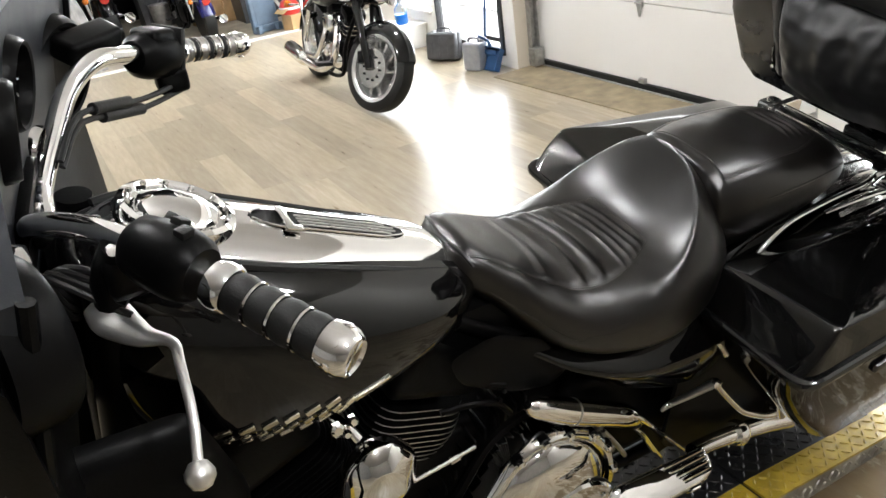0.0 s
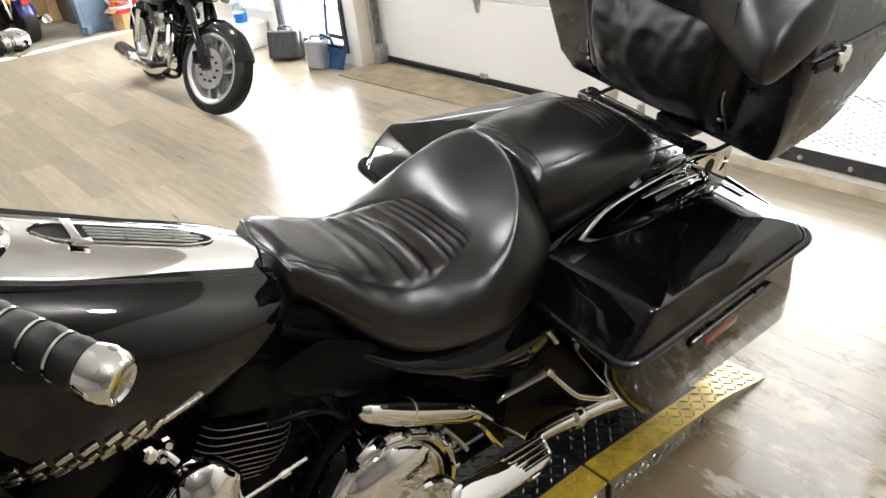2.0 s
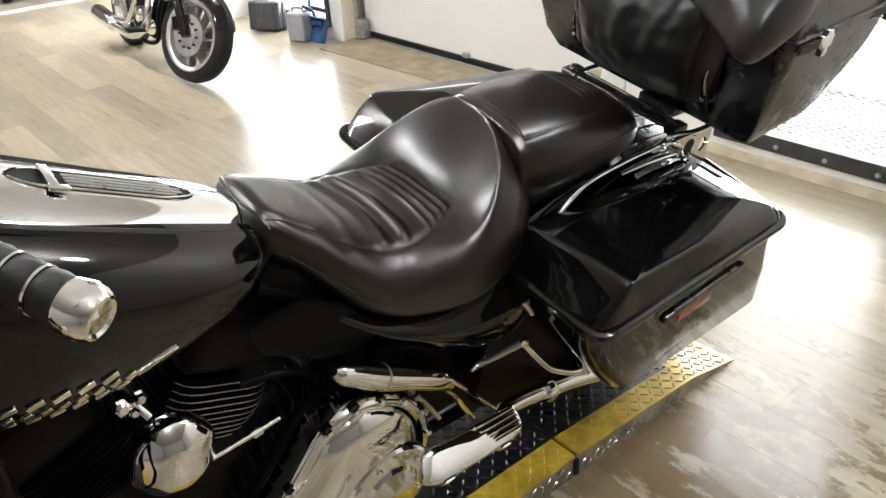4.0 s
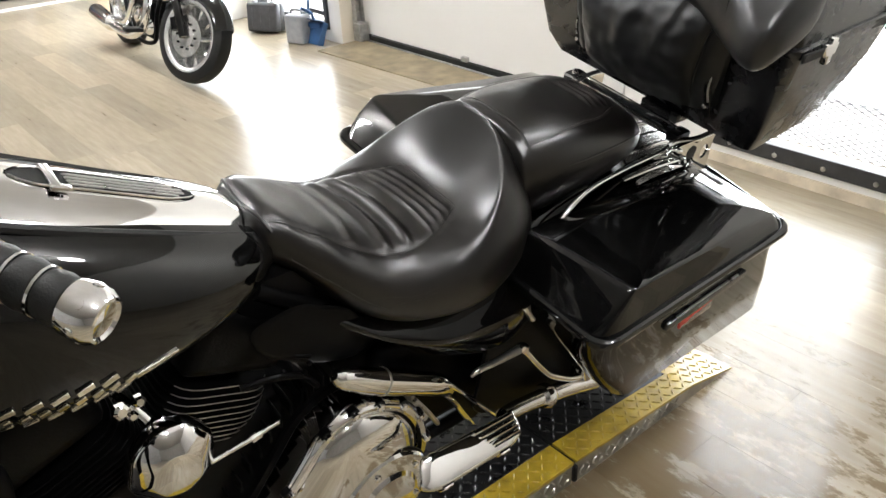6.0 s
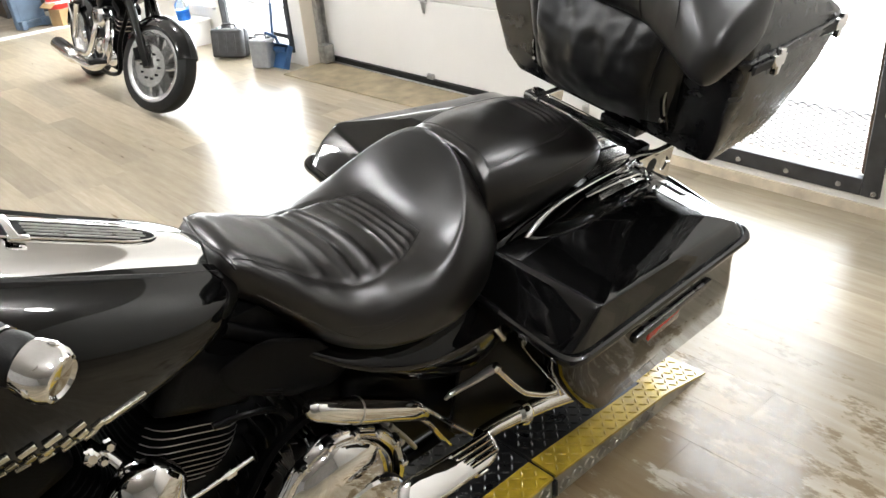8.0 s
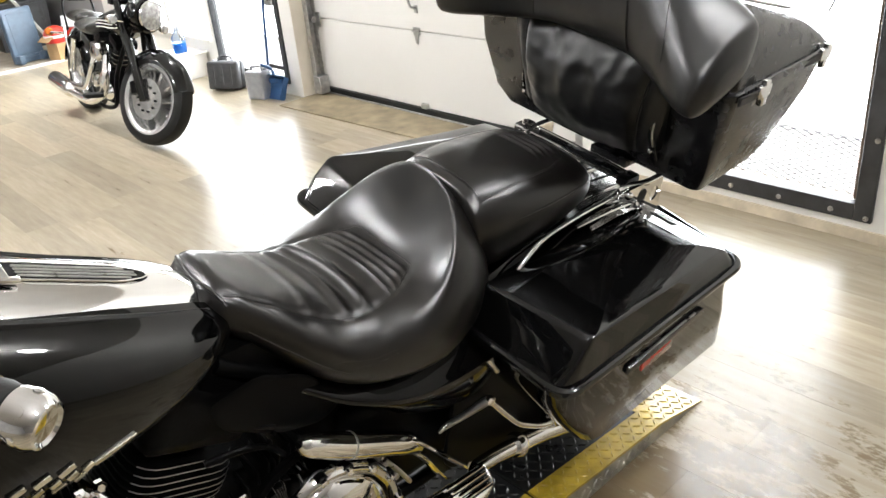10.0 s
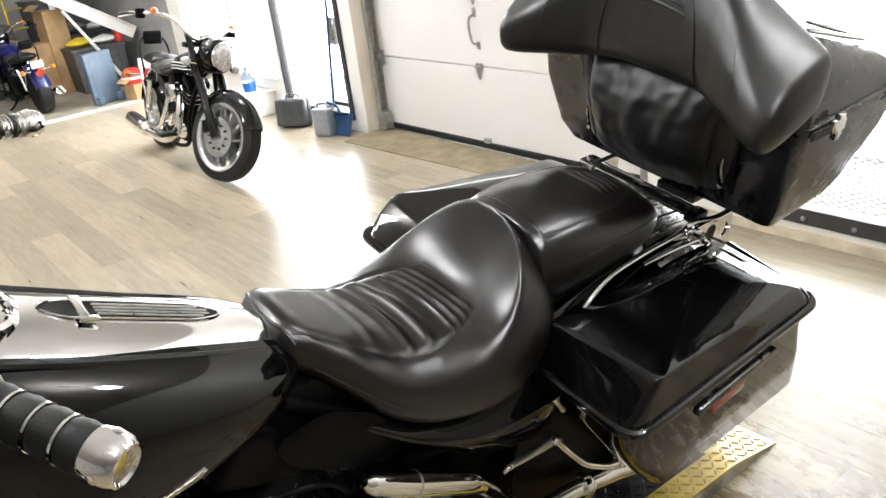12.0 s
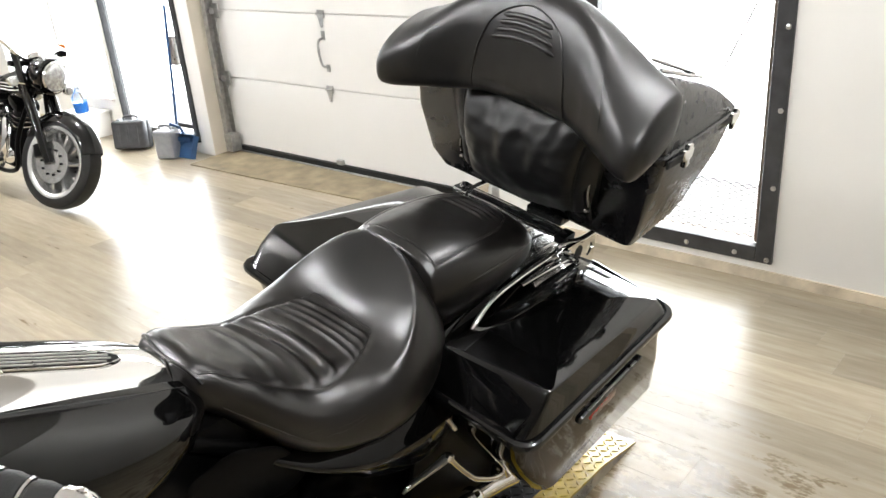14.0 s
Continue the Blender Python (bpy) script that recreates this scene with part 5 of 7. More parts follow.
# ---- handlebar, controls and inner fairing ----
def handlebar():
    root = tube("handlebar", [(0.35, 0.228, 1.299), (0.27, 0.18, 1.31), (0.20, 0.125, 1.315), (0.12, 0.07, 1.29), (0.06, 0.06, 1.235), (0.0, 0.075, 1.21), (-0.06, 0.085, 1.235), (-0.12, 0.125, 1.285), (-0.17, 0.165, 1.325), (-0.22, 0.215, 1.338), (-0.28, 0.27, 1.312), (-0.37, 0.35, 1.268)], 0.0155, CHROME, bike, 14, 8, 1.0, "chrome handlebar with ringed grips")
    for s, p0, p1 in ((1, Vector((0.355, 0.231, 1.298)), Vector((0.499, 0.322, 1.268))), (-1, Vector((-0.372, 0.352, 1.262)), Vector((-0.425, 0.494, 1.226)))):
        m = axis(p0, p1 - p0) @ Matrix.Diagonal((1 if s > 0 else 0.84, 1 if s > 0 else 0.84, 1, 1))
        L = (p1 - p0).length
        g = lathe("grip", [(0.0, 0.0), (0.022, 0.0), (0.0225, L), (0.0, L)], RUBBER if s > 0 else STEEL, root, 28, m, "black rubber grip with chrome rings")
        segs = 4 if s > 0 else 7
        for k in range(segs):
            z0, z1 = 0.022 + k * (L - 0.05) / segs, 0.022 + (k + 1) * (L - 0.05) / segs - 0.004
            lathe("grip_band", [(0.020, z0), (0.0245, z0 + 0.002), (0.0262, (z0 + z1) / 2), (0.0245, z1 - 0.002), (0.020, z1)], RUBBER if s > 0 or k % 2 else STEEL, g, 28, m)
            lathe("grip_ring", [(0.021, z1), (0.0258, z1 + 0.0005), (0.0258, z1 + 0.0035), (0.021, z1 + 0.004)], CHROME, g, 28, m)
        part("grip_strip", box_bm((0.009, 0.008, L - 0.03), (0.0, -0.0245, L / 2), 0.002, 1, None, m @ pose(0, 0, 0, 0, 0, 35)), CHROME, g)
        lathe("grip_collar", [(0.018, -0.006), (0.027, -0.004), (0.029, 0.004), (0.029, 0.016), (0.026, 0.021), (0.020, 0.022)], CHROME, g, 28, m)
        cap = [(0.020, L - 0.030), (0.0275, L - 0.028), (0.0285, L - 0.016), (0.0275, L - 0.004), (0.023, L + 0.004), (0.020, L + 0.005), (0.017, L + 0.002), (0.0, L + 0.001)]
        lathe("grip_cap", cap, CHROME, g, 28, m)
        for k in range(6):
            t = math.tau * k / 6
            q = m @ Vector((0.0262 * math.cos(t), 0.0262 * math.sin(t), L - 0.014))
            lathe("cap_lug", [(0, -0.004), (0.006, -0.004), (0.0055, 0.003), (0, 0.004)], CHROME, g, 10, axis(q, m.to_3x3() @ Vector((math.cos(t), math.sin(t), 0))))
    # left switch housing and clutch perch
    hm = axis((0.300, 0.197, 1.308), (0.150, 0.095, -0.02))
    h = lathe("switch_housing", [(0.0, -0.055), (0.026, -0.055), (0.036, -0.045), (0.041, -0.02), (0.042, 0.015), (0.038, 0.035), (0.030, 0.045), (0.0, 0.046)], SATIN, root, 28, hm, "black switch housing")
    for k in range(3):
        part("switch", box_bm((0.018, 0.012, 0.016), (0.0, 0.042, -0.025 + 0.022 * k), 0.003, 2, None, hm @ pose(0, 0, 0, 0, 0, -60 + 25 * k)), RUBBER, h)
    box("perch", (0.05, 0.06, 0.06), (0.245, 0.155, 1.275), SATIN, root, 0.015, 3)
    tube("perch_clamp", [(0.25, 0.15, 1.31), (0.24, 0.13, 1.27), (0.235, 0.125, 1.23)], 0.02, SATIN, root, 12, 4)
    lathe("perch_bolt", [(0, 0), (0.010, 0), (0.010, 0.01), (0, 0.012)], CHROME, root, 10, axis((0.255, 0.145, 1.305), (0.3, 0, 1)))
    tube("clutch_lever", [(0.222, 0.106, 1.222), (0.243, 0.118, 1.214), (0.265, 0.131, 1.208), (0.290, 0.146, 1.207), (0.312, 0.165, 1.212), (0.335, 0.172, 1.218), (0.36, 0.170, 1.214), (0.42, 0.163, 1.190), (0.458, 0.152, 1.160)], [0.018, 0.027, 0.022, 0.015, 0.0085, 0.0066, 0.0060, 0.0058, 0.0058], LEVER, root, 14, 6, 0.62, "bare aluminium clutch lever")
    lathe("lever_ball", [(0, -0.017), (0.010, -0.014), (0.0165, -0.004), (0.0165, 0.004), (0.010, 0.014), (0, 0.017)], LEVER, root, 18, axis((0.465, 0.150, 1.150), (0.5, -0.1, -0.4)))
    # right controls
    rm = axis((-0.325, 0.315, 1.285), (-0.07, 0.09, -0.035))
    r = lathe("switch_housing", [(0.0, -0.05), (0.026, -0.05), (0.036, -0.04), (0.041, -0.02), (0.041, 0.02), (0.034, 0.04), (0.0, 0.042)], SATIN, root, 28, rm, "black switch housing")
    box("brake_reservoir", (0.05, 0.115, 0.038), (0, 0, 0), SATIN, root, 0.010, 3, "black brake reservoir", pose(-0.285, 0.215, 1.345, -6, 18, 38))
    tube("throttle_cable", [(-0.33, 0.346, 1.222), (-0.26, 0.268, 1.240), (-0.17, 0.187, 1.285), (-0.13, 0.153, 1.288), (-0.08, 0.12, 1.26)], 0.005, RUBBER, root, 8, 5)
    tube("throttle_cable", [(-0.33, 0.346, 1.208), (-0.26, 0.265, 1.224), (-0.17, 0.184, 1.270), (-0.13, 0.153, 1.276), (-0.08, 0.12, 1.25)], 0.005, RUBBER, root, 8, 5)
    tube("cable_sleeve", [(-0.235, 0.246, 1.253), (-0.17, 0.187, 1.285)], 0.010, RUBBER, root, 12, 1)
    tube("cable_sleeve", [(-0.26, 0.265, 1.224), (-0.185, 0.198, 1.262)], 0.010, RUBBER, root, 12, 1)
    part("switch_box", box_bm((0.062, 0.070, 0.060), (0, 0.010, 0.0), 0.016, 3, None, rm), SATIN, root)
    part("switch_band", box_bm((0.070, 0.076, 0.012), (0, 0.008, 0.036), 0.006, 2, None, rm), RUBBER, root)
    box("switch_lower", (0.05, 0.055, 0.045), (-0.335, 0.335, 1.232), SATIN, root, 0.012, 3)
    tube("brake_lever", [(-0.30, 0.24, 1.30), (-0.36, 0.29, 1.29), (-0.45, 0.40, 1.24)], 0.007, ALU, root, 8, 5)
    for k in range(4):
        tube("control_cable", [(0.26, 0.14, 1.28 - 0.02 * k), (0.20, 0.09 - 0.01 * k, 1.27), (0.12, 0.07, 1.20 - 0.02 * k), (0.08, 0.10, 1.10), (0.06, 0.14, 1.0)], 0.005, RUBBER, root, 8, 5)
    return root


handlebar()
FAIRGREY = mat("grey_dash_plastic", (0.016, 0.018, 0.022), 0.42, spec=0.3, spread=0.2, scale=20, bump=0.1, bump_scale=500)


def inner_fairing():
    def surf(s, c, d=0.0):
        return (0.985 * s + 0.03, 0.055 - 0.18 * s + 0.32 * s * s + 0.22 * (c - 1.27) - d, c)

    vs, fs, nu, nv = [], [], 28, 16
    for layer, d in ((0, 0.0), (1, 0.10)):
        for j in range(nv + 1):
            for i in range(nu + 1):
                u = i / nu * 2 - 1
                v = j / nv
                top = 1.50 - 0.10 * u * u
                lo = 1.00 + 0.05 * abs(u) ** 3
                vs.append(surf(0.40 * u, lo + (top - lo) * v, d * (1 - 0.6 * abs(u) ** 3)))
    n = (nu + 1) * (nv + 1)
    for j in range(nv):
        for i in range(nu):
            q = j * (nu + 1) + i
            fs += [(q, q + 1, q + nu + 2, q + nu + 1), (n + q, n + q + nu + 1, n + q + nu + 2, n + q + 1)]
    rim = list(range(nu + 1)) + [j * (nu + 1) + nu for j in range(1, nv + 1)] + [nv * (nu + 1) + i for i in range(nu - 1, -1, -1)] + [j * (nu + 1) for j in range(nv - 1, 0, -1)]
    for k in range(len(rim)):
        p, q = rim[k], rim[(k + 1) % len(rim)]
        fs.append((p, q, n + q, n + p))
    root = link("fairing", vs, fs, FAIRGREY, bike, True, "grey inner fairing with gauges and loudspeakers")

    def dial(name, s, c, r, material, ringmat, label="", needle=False):
        p = Vector(surf(s, c))
        nrm = (Vector((0.18 - 0.64 * s - 1.15 * s, 1, -0.22))).normalized()
        m = axis(p - nrm * 0.004, nrm)
        o = lathe(name, [(0, 0.002), (r * 0.80, 0.002), (r * 0.86, 0.010), (r * 0.92, 0.020), (r * 1.0, 0.022), (r * 1.07, 0.016), (r * 1.12, 0.002), (r * 1.12, -0.045), (0, -0.045)], ringmat, root, 40, m, label)
        lathe("face", [(0, 0.0045), (r * 0.81, 0.0035), (r * 0.81, 0.0025), (0, 0.0025)], material, o, 40, m)
        if needle:
            for k in range(9):
                t = math.tau * (0.12 + 0.76 * k / 8) - math.pi / 2
                part("tick", box_bm((r * 0.16, r * 0.03, 0.001), (r * 0.62, 0, 0.0048), 0, 1, None, m @ Matrix.Rotation(t, 4, "Z")), WHITEPT, o)
            part("needle", box_bm((r * 0.62, r * 0.04, 0.0012), (r * 0.22, 0, 0.006), 0, 1, None, m @ Matrix.Rotation(2.2, 4, "Z")), WHITEPT, o)

    WHITEPT = mat("dial_white", (0.6, 0.6, 0.58), 0.5, spread=0.05)
    for s_ in (-1, 1):
        dial("speaker", s_ * 0.325, 1.305, 0.082, RUBBER, SATIN, "black loudspeaker in a deep ring")
        dial("gauge", s_ * 0.155, 1.262, 0.040, PAINT, CHROME, "round gauge with a chrome ring", True)
        dial("gauge", s_ * 0.065, 1.405, 0.056, PAINT, SATIN, "round gauge in a black ring", True)
    p = surf(-0.03, 1.235)
    rm_ = pose(p[0], p[1] + 0.006, 1.235, -12, 0, -10)
    rd = part("radio", box_bm((0.20, 0.022, 0.090), (0, 0, 0), 0.006, 2, None, rm_), SATIN, root, "black radio with two rows of keys")
    for i in range(6):
        for j in range(3):
            part("button", box_bm((0.014, 0.008, 0.010), (-0.078 + 0.022 * i, 0.014, -0.024 + 0.022 * j), 0.002, 1, None, rm_), STEEL if (i + j) % 3 == 0 else FAIRGREY, rd)
    # ledge below the radio and a lip along the fairing's edge
    link("dash_ledge", *tube_data([Vector(surf(s_, 1.165 - 0.15 * abs(s_))) for s_ in (-0.34, -0.26, -0.15, 0.0, 0.15, 0.26, 0.34)], [0.006, 0.014, 0.016, 0.016, 0.016, 0.014, 0.006], 10, 6), FAIRGREY, root)
    for s_ in (-1, 1):
        link("edge_lip", *tube_data([Vector(surf(s_ * 0.40, c)) for c in (1.06, 1.15, 1.25, 1.34, 1.40)], 0.009, 8, 5), SATIN, root)
    # outer shell: dark wings that wrap forward
    rings = []
    for i in range(25):
        u = i / 24 * 2 - 1
        s = 0.43 * u
        x, y, _ = surf(s, 1.27)
        t, l = 1.50 - 0.12 * u * u, 0.92 + 0.05 * abs(u) ** 3
        rings.append([(x, y - 0.06, l), (x, y - 0.015, l + 0.04), (x, y - 0.015, t - 0.05), (x, y - 0.05, t), (x * 0.9, y - 0.16, t - 0.08), (x * 0.8, y - 0.22 + 0.1 * u * u, (t + l) / 2), (x * 0.9, y - 0.14, l)])
    link("outer_shell", *loft_data(rings), SATIN, root, True, "gloss black fairing shell")
    return root


inner_fairing()
for _s in (1, -1):
    tube("fork_leg", [(_s * 0.12, 0.12, 1.18), (_s * 0.12, 0.06, 0.8), (_s * 0.12, 0.0, 0.33)], [0.028, 0.032, 0.03], SATIN, bike, 16, 4)
    tube("lower_guard", [(_s * 0.06, 0.17, 0.80), (_s * 0.25, 0.13, 0.82), (_s * 0.36, 0.12, 0.70), (_s * 0.36, 0.14, 0.45), (_s * 0.2, 0.2, 0.30)], 0.018, SATIN, bike, 12)
    side_panel("lower_fairing", [(-0.12, 1.02), (0.17, 1.0), (0.22, 0.80), (0.19, 0.50), (0.0, 0.46), (-0.14, 0.70)], 0.22, 0.05, SATIN, _s, "gloss black lower fairing")


# ---- the lift the motorcycle stands on ----
YELLOW = mat("yellow_paint", (0.46, 0.32, 0.025), 0.34, spread=0.3, scale=18, bump=0.2, bump_scale=120, coat=0.3)
BLACKP = mat("black_deck_paint", (0.010, 0.010, 0.011), 0.3, spread=0.4, scale=18, bump=0.2, bump_scale=120, coat=0.3)
PLATES = mat("worn_plate_steel", (0.36, 0.34, 0.29), 0.34, metal=0.7, spread=0.4, scale=14, bump=0.3, bump_scale=100)
DX0, DX1, DY0, DY1, RY1, DZ = -1.06, -0.44, -0.95, 1.395, 2.135, 0.08
STRIP = 0.085


def ramp_z(y):
    return interp(y, [DY1 + 0.006, 1.92, RY1], [DZ, 0.052, 0.004])


def lugs(name, u0, u1, v0, v1, place, normal, material, parent, pitch=0.026):
    """Raised lozenges of checker plate, turned by right angles in turn."""
    verts, faces = [], []
    nu, nv = max(1, int(round((u1 - u0) / pitch))), max(1, int(round((v1 - v0) / pitch)))
    for i in range(nu):
        for j in range(nv):
            u, v = u0 + (i + 0.5) * (u1 - u0) / nu, v0 + (j + 0.5) * (v1 - v0) / nv
            l, w = 0.0135, 0.0042
            d = (1, 1) if (i + j) % 2 else (1, -1)
            k = 0.7071
            ax, ay = d[0] * k, d[1] * k
            ring = [(u + ax * l, v + ay * l), (u - ay * w, v + ax * w), (u - ax * l, v - ay * l), (u + ay * w, v - ax * w)]
            b = len(verts)
            verts += [place(p, q, 0.0002) for p, q in ring]
            verts += [place(u + ax * l * 0.55, v + ay * l * 0.5, 0.0038), place(u - ax * l * 0.55, v - ay * l * 0.5, 0.0038)]
            faces += [(b, b + 1, b + 4), (b + 1, b + 2, b + 5), (b + 1, b + 5, b + 4), (b + 2, b + 3, b + 5), (b + 3, b, b + 4), (b + 3, b + 4, b + 5)]
    ob = link(name, verts, faces, material, parent, False)
    return tagged(ob, kind="stuff")


def lift():
    root = empty("motorcycle_lift", pose(0, 0, 0), "low checker plate lift table in black and yellow with a ramp", "lift table")
    deck = box("deck", (DX1 - DX0, DY1 - DY0, DZ - 0.012), ((DX0 + DX1) / 2, (DY0 + DY1) / 2, (DZ - 0.012) / 2), PLATES, root, 0.004, 1)
    for nm, x0, x1, m in (("deck_plate", DX0 + STRIP, DX1 - STRIP, BLACKP), ("edge_strip", DX1 - STRIP, DX1 + 0.003, YELLOW), ("edge_strip", DX0 - 0.003, DX0 + STRIP, YELLOW)):
        p = box(nm, (x1 - x0 - 0.001, DY1 - DY0, 0.011), ((x0 + x1) / 2, (DY0 + DY1) / 2, DZ - 0.0055), m, root, 0.001, 1)
        lugs("tread", x0 + 0.004, x1 - 0.004, 0.2, DY1 - 0.01, lambda u, v, h: (u, v, DZ + h), None, m, p)
    lugs("side_tread", 0.4, DY1 - 0.01, 0.012, DZ - 0.016, lambda u, v, h: (DX1 + h, u, v), None, PLATES, deck)
    # hinge gap, dark
    box("hinge", (DX1 - DX0 - 0.01, 0.012, 0.02), ((DX0 + DX1) / 2, DY1 + 0.004, DZ - 0.014), RUBBER, root, 0.003, 1)
    box("hinge_end", (0.012, 0.014, 0.055), (DX1 + 0.004, DY1 + 0.004, DZ - 0.04), RUBBER, root, 0.003, 1)
    ys = [DY1 + 0.011, 1.6, 1.80, 1.90, 1.94, 2.02, RY1]
    ye = 1.90
    rings = [[(DX0 + STRIP, y, ramp_z(y)), (DX1 - STRIP, y, ramp_z(y)), (DX1 - STRIP, y, max(0.0, ramp_z(y) - 0.008)), (DX0 + STRIP, y, max(0.0, ramp_z(y) - 0.008))] for y in (ye + 0.001, 1.94, 2.02, RY1)]
    p = link("ramp_lip", *loft_data(rings), YELLOW, root)
    lugs("tread", DX0 + STRIP + 0.004, DX1 - STRIP - 0.004, ye + 0.01, RY1 - 0.02, lambda u, v, h: (u, v, ramp_z(v) + h), None, YELLOW, p)
    for nm, x0, x1, m in (("ramp_plate", DX0 + STRIP, DX1 - STRIP, BLACKP), ("ramp_strip", DX1 - STRIP, DX1 + 0.003, YELLOW), ("ramp_strip", DX0 - 0.003, DX0 + STRIP, YELLOW)):
        rings = [[(x0 + 0.0005, y, ramp_z(y)), (x1 - 0.0005, y, ramp_z(y)), (x1 - 0.0005, y, max(0.0, ramp_z(y) - 0.008)), (x0 + 0.0005, y, max(0.0, ramp_z(y) - 0.008))] for y in (ys if m is YELLOW else [v for v in ys if v <= ye])]
        p = link(nm, *loft_data(rings), m, root)
        lugs("tread", x0 + 0.004, x1 - 0.004, DY1 + 0.02, (RY1 if m is YELLOW else ye) - 0.02, lambda u, v, h: (u, v, ramp_z(v) + h), None, m, p)
    for x in (DX1 - 0.003, DX0 - 0.001):
        n = len(ys)
        vs = [(x + d, y, z) for d in (0, 0.004) for y in ys for z in (0.001, max(0.002, ramp_z(y) - 0.008))]
        fs = []
        for k in range(n - 1):
            a = 2 * k
            fs += [(a, a + 2, a + 3, a + 1), (2 * n + a + 1, 2 * n + a + 3, 2 * n + a + 2, 2 * n + a), (a + 1, a + 3, 2 * n + a + 3, 2 * n + a + 1)]
        sp = link("ramp_side", vs, fs, PLATES, root, False)
        if x > -0.5:
            vv, ff = [], []
            lugs("side_tread", DY1 + 0.02, 1.86, 0.008, 0.048, lambda u, v, h: (DX1 + 0.0015 + h, u, v), None, PLATES, sp)
    return root


lift()


# ---- the parked cruiser ----
def cruiser(name, m, label, paint, steer, stripes=True):
    root = empty(name, m, label, "motorcycle")
    WB, R = 1.58, 0.325
    head, rake = Vector((1.30, 0, 0.86)), radians(31)
    ax = Vector((-math.sin(rake), 0, math.cos(rake)))
    S = Matrix.Translation(head) @ Matrix.Rotation(radians(steer), 4, ax) @ Matrix.Translation(-head)

    def wheel_at(nm, mm, r, w):
        rim = r * 0.77
        t = lathe(nm, [(rim, -w / 2), (r - 0.035, -w / 2), (r - 0.01, -w * 0.38), (r, 0), (r - 0.01, w * 0.38), (r - 0.035, w / 2), (rim, w / 2), (rim, -w / 2)], RUBBER, root, 48, mm, "black tyre on a bright cast wheel")
        lathe("rim", [(rim + 0.008, -w * 0.47), (rim - 0.012, -w * 0.49), (rim - 0.034, -w * 0.42), (rim - 0.048, -w * 0.2), (rim - 0.048, w * 0.2), (rim - 0.034, w * 0.42), (rim - 0.012, w * 0.49), (rim + 0.008, w * 0.47), (rim + 0.008, -w * 0.47)], BRIGHT, t, 48, mm)
        lathe("hub", [(0, -0.07), (0.04, -0.07), (0.055, -0.05), (0.055, 0.05), (0.04, 0.07), (0, 0.07)], ALU, t, 24, mm)
        for k in range(10):
            a = math.tau * k / 10
            p = [mm @ Vector((q * math.cos(a + d), q * math.sin(a + d), h)) for q, d, h in ((0.05, -0.1, 0.02), (0.12, 0.0, 0.018), (rim - 0.03, 0.12, 0.0))]
            p2 = [mm @ Vector((q * math.cos(a + d), q * math.sin(a + d), h)) for q, d, h in ((0.05, 0.1, -0.02), (0.12, 0.0, -0.018), (rim - 0.03, -0.12, 0.0))]
            link("spoke", *tube_data(p, [0.013, 0.012, 0.012], 6, 2), BRIGHT, t)
            link("spoke", *tube_data(p2, [0.013, 0.012, 0.012], 6, 2), BRIGHT, t)
        return t

    rear = axis((0, 0, R), (0, -1, 0))
    wheel_at("rear_wheel", rear, R, 0.17)
    front = S @ axis((WB, 0, R), (0, -1, 0))
    fw = wheel_at("front_wheel", front, R, 0.13)
    for h in (0.075, -0.075):
        d = lathe("brake_disc", [(0.075, h), (0.145, h), (0.145, h + 0.005), (0.075, h + 0.005), (0.075, h)], ALU, fw, 40, front)
        lathe("disc_carrier", [(0.0, h), (0.08, h), (0.075, h + 0.008), (0.0, h + 0.012)], ALU, fw, 24, front)
        for k in range(10):
            a = math.tau * k / 10
            lathe("disc_bolt", [(0, 0), (0.008, 0), (0.008, 0.01), (0, 0.01)], SATIN, fw, 8, front @ pose(0.088 * math.cos(a), 0.088 * math.sin(a), h + 0.004))
    for s in (1, -1):
        p = [S @ Vector(v) for v in ((WB - 0.005, s * 0.10, R - 0.01), (WB - 0.12, s * 0.105, R + 0.20), (WB - 0.26, s * 0.105, R + 0.43))]
        tube("fork_lower", p, [0.028, 0.031, 0.034], PAINT, root, 16, 4)
        p = [S @ Vector(v) for v in ((WB - 0.24, s * 0.105, R + 0.40), (WB - 0.42, s * 0.105, R + 0.70))]
        tube("fork_tube", p, 0.025, PAINT, root, 14, 1)
        tube("caliper", [S @ Vector((WB - 0.11, s * 0.08, R + 0.02)), S @ Vector((WB - 0.14, s * 0.08, R + 0.10))], 0.035, SATIN, root, 10, 1)
        # signal on a short stalk
        c = S @ Vector((WB - 0.26, s * 0.23, R + 0.50))
        sg = lathe("signal", [(0, -0.04), (0.02, -0.035), (0.034, 0), (0.034, 0.02), (0, 0.03)], CHROME, root, 18, axis(c, S.to_3x3() @ Vector((1, 0, 0))))
        lathe("signal_lens", [(0, 0.02), (0.032, 0.02), (0.026, 0.034), (0, 0.038)], GLASSY, sg, 18, axis(c, S.to_3x3() @ Vector((1, 0, 0))))
        tube("signal_stalk", [c, S @ Vector((WB - 0.28, s * 0.11, R + 0.50))], 0.010, CHROME, root, 8, 1)
        p = [S @ Vector(v) for v in ((0.86, s * 0.46, 1.08), (0.99, s * 0.43, 1.10))]
        g = tube("grip", p, 0.019, RUBBER, root, 12, 1)
        tube("lever", [S @ Vector((1.04, s * 0.37, 1.105)), S @ Vector((0.98, s * 0.46, 1.085)), S @ Vector((0.88, s * 0.49, 1.055))], 0.006, CHROME, root, 8, 4)
        sg2 = S @ Vector((1.09, s * 0.36, 1.135))
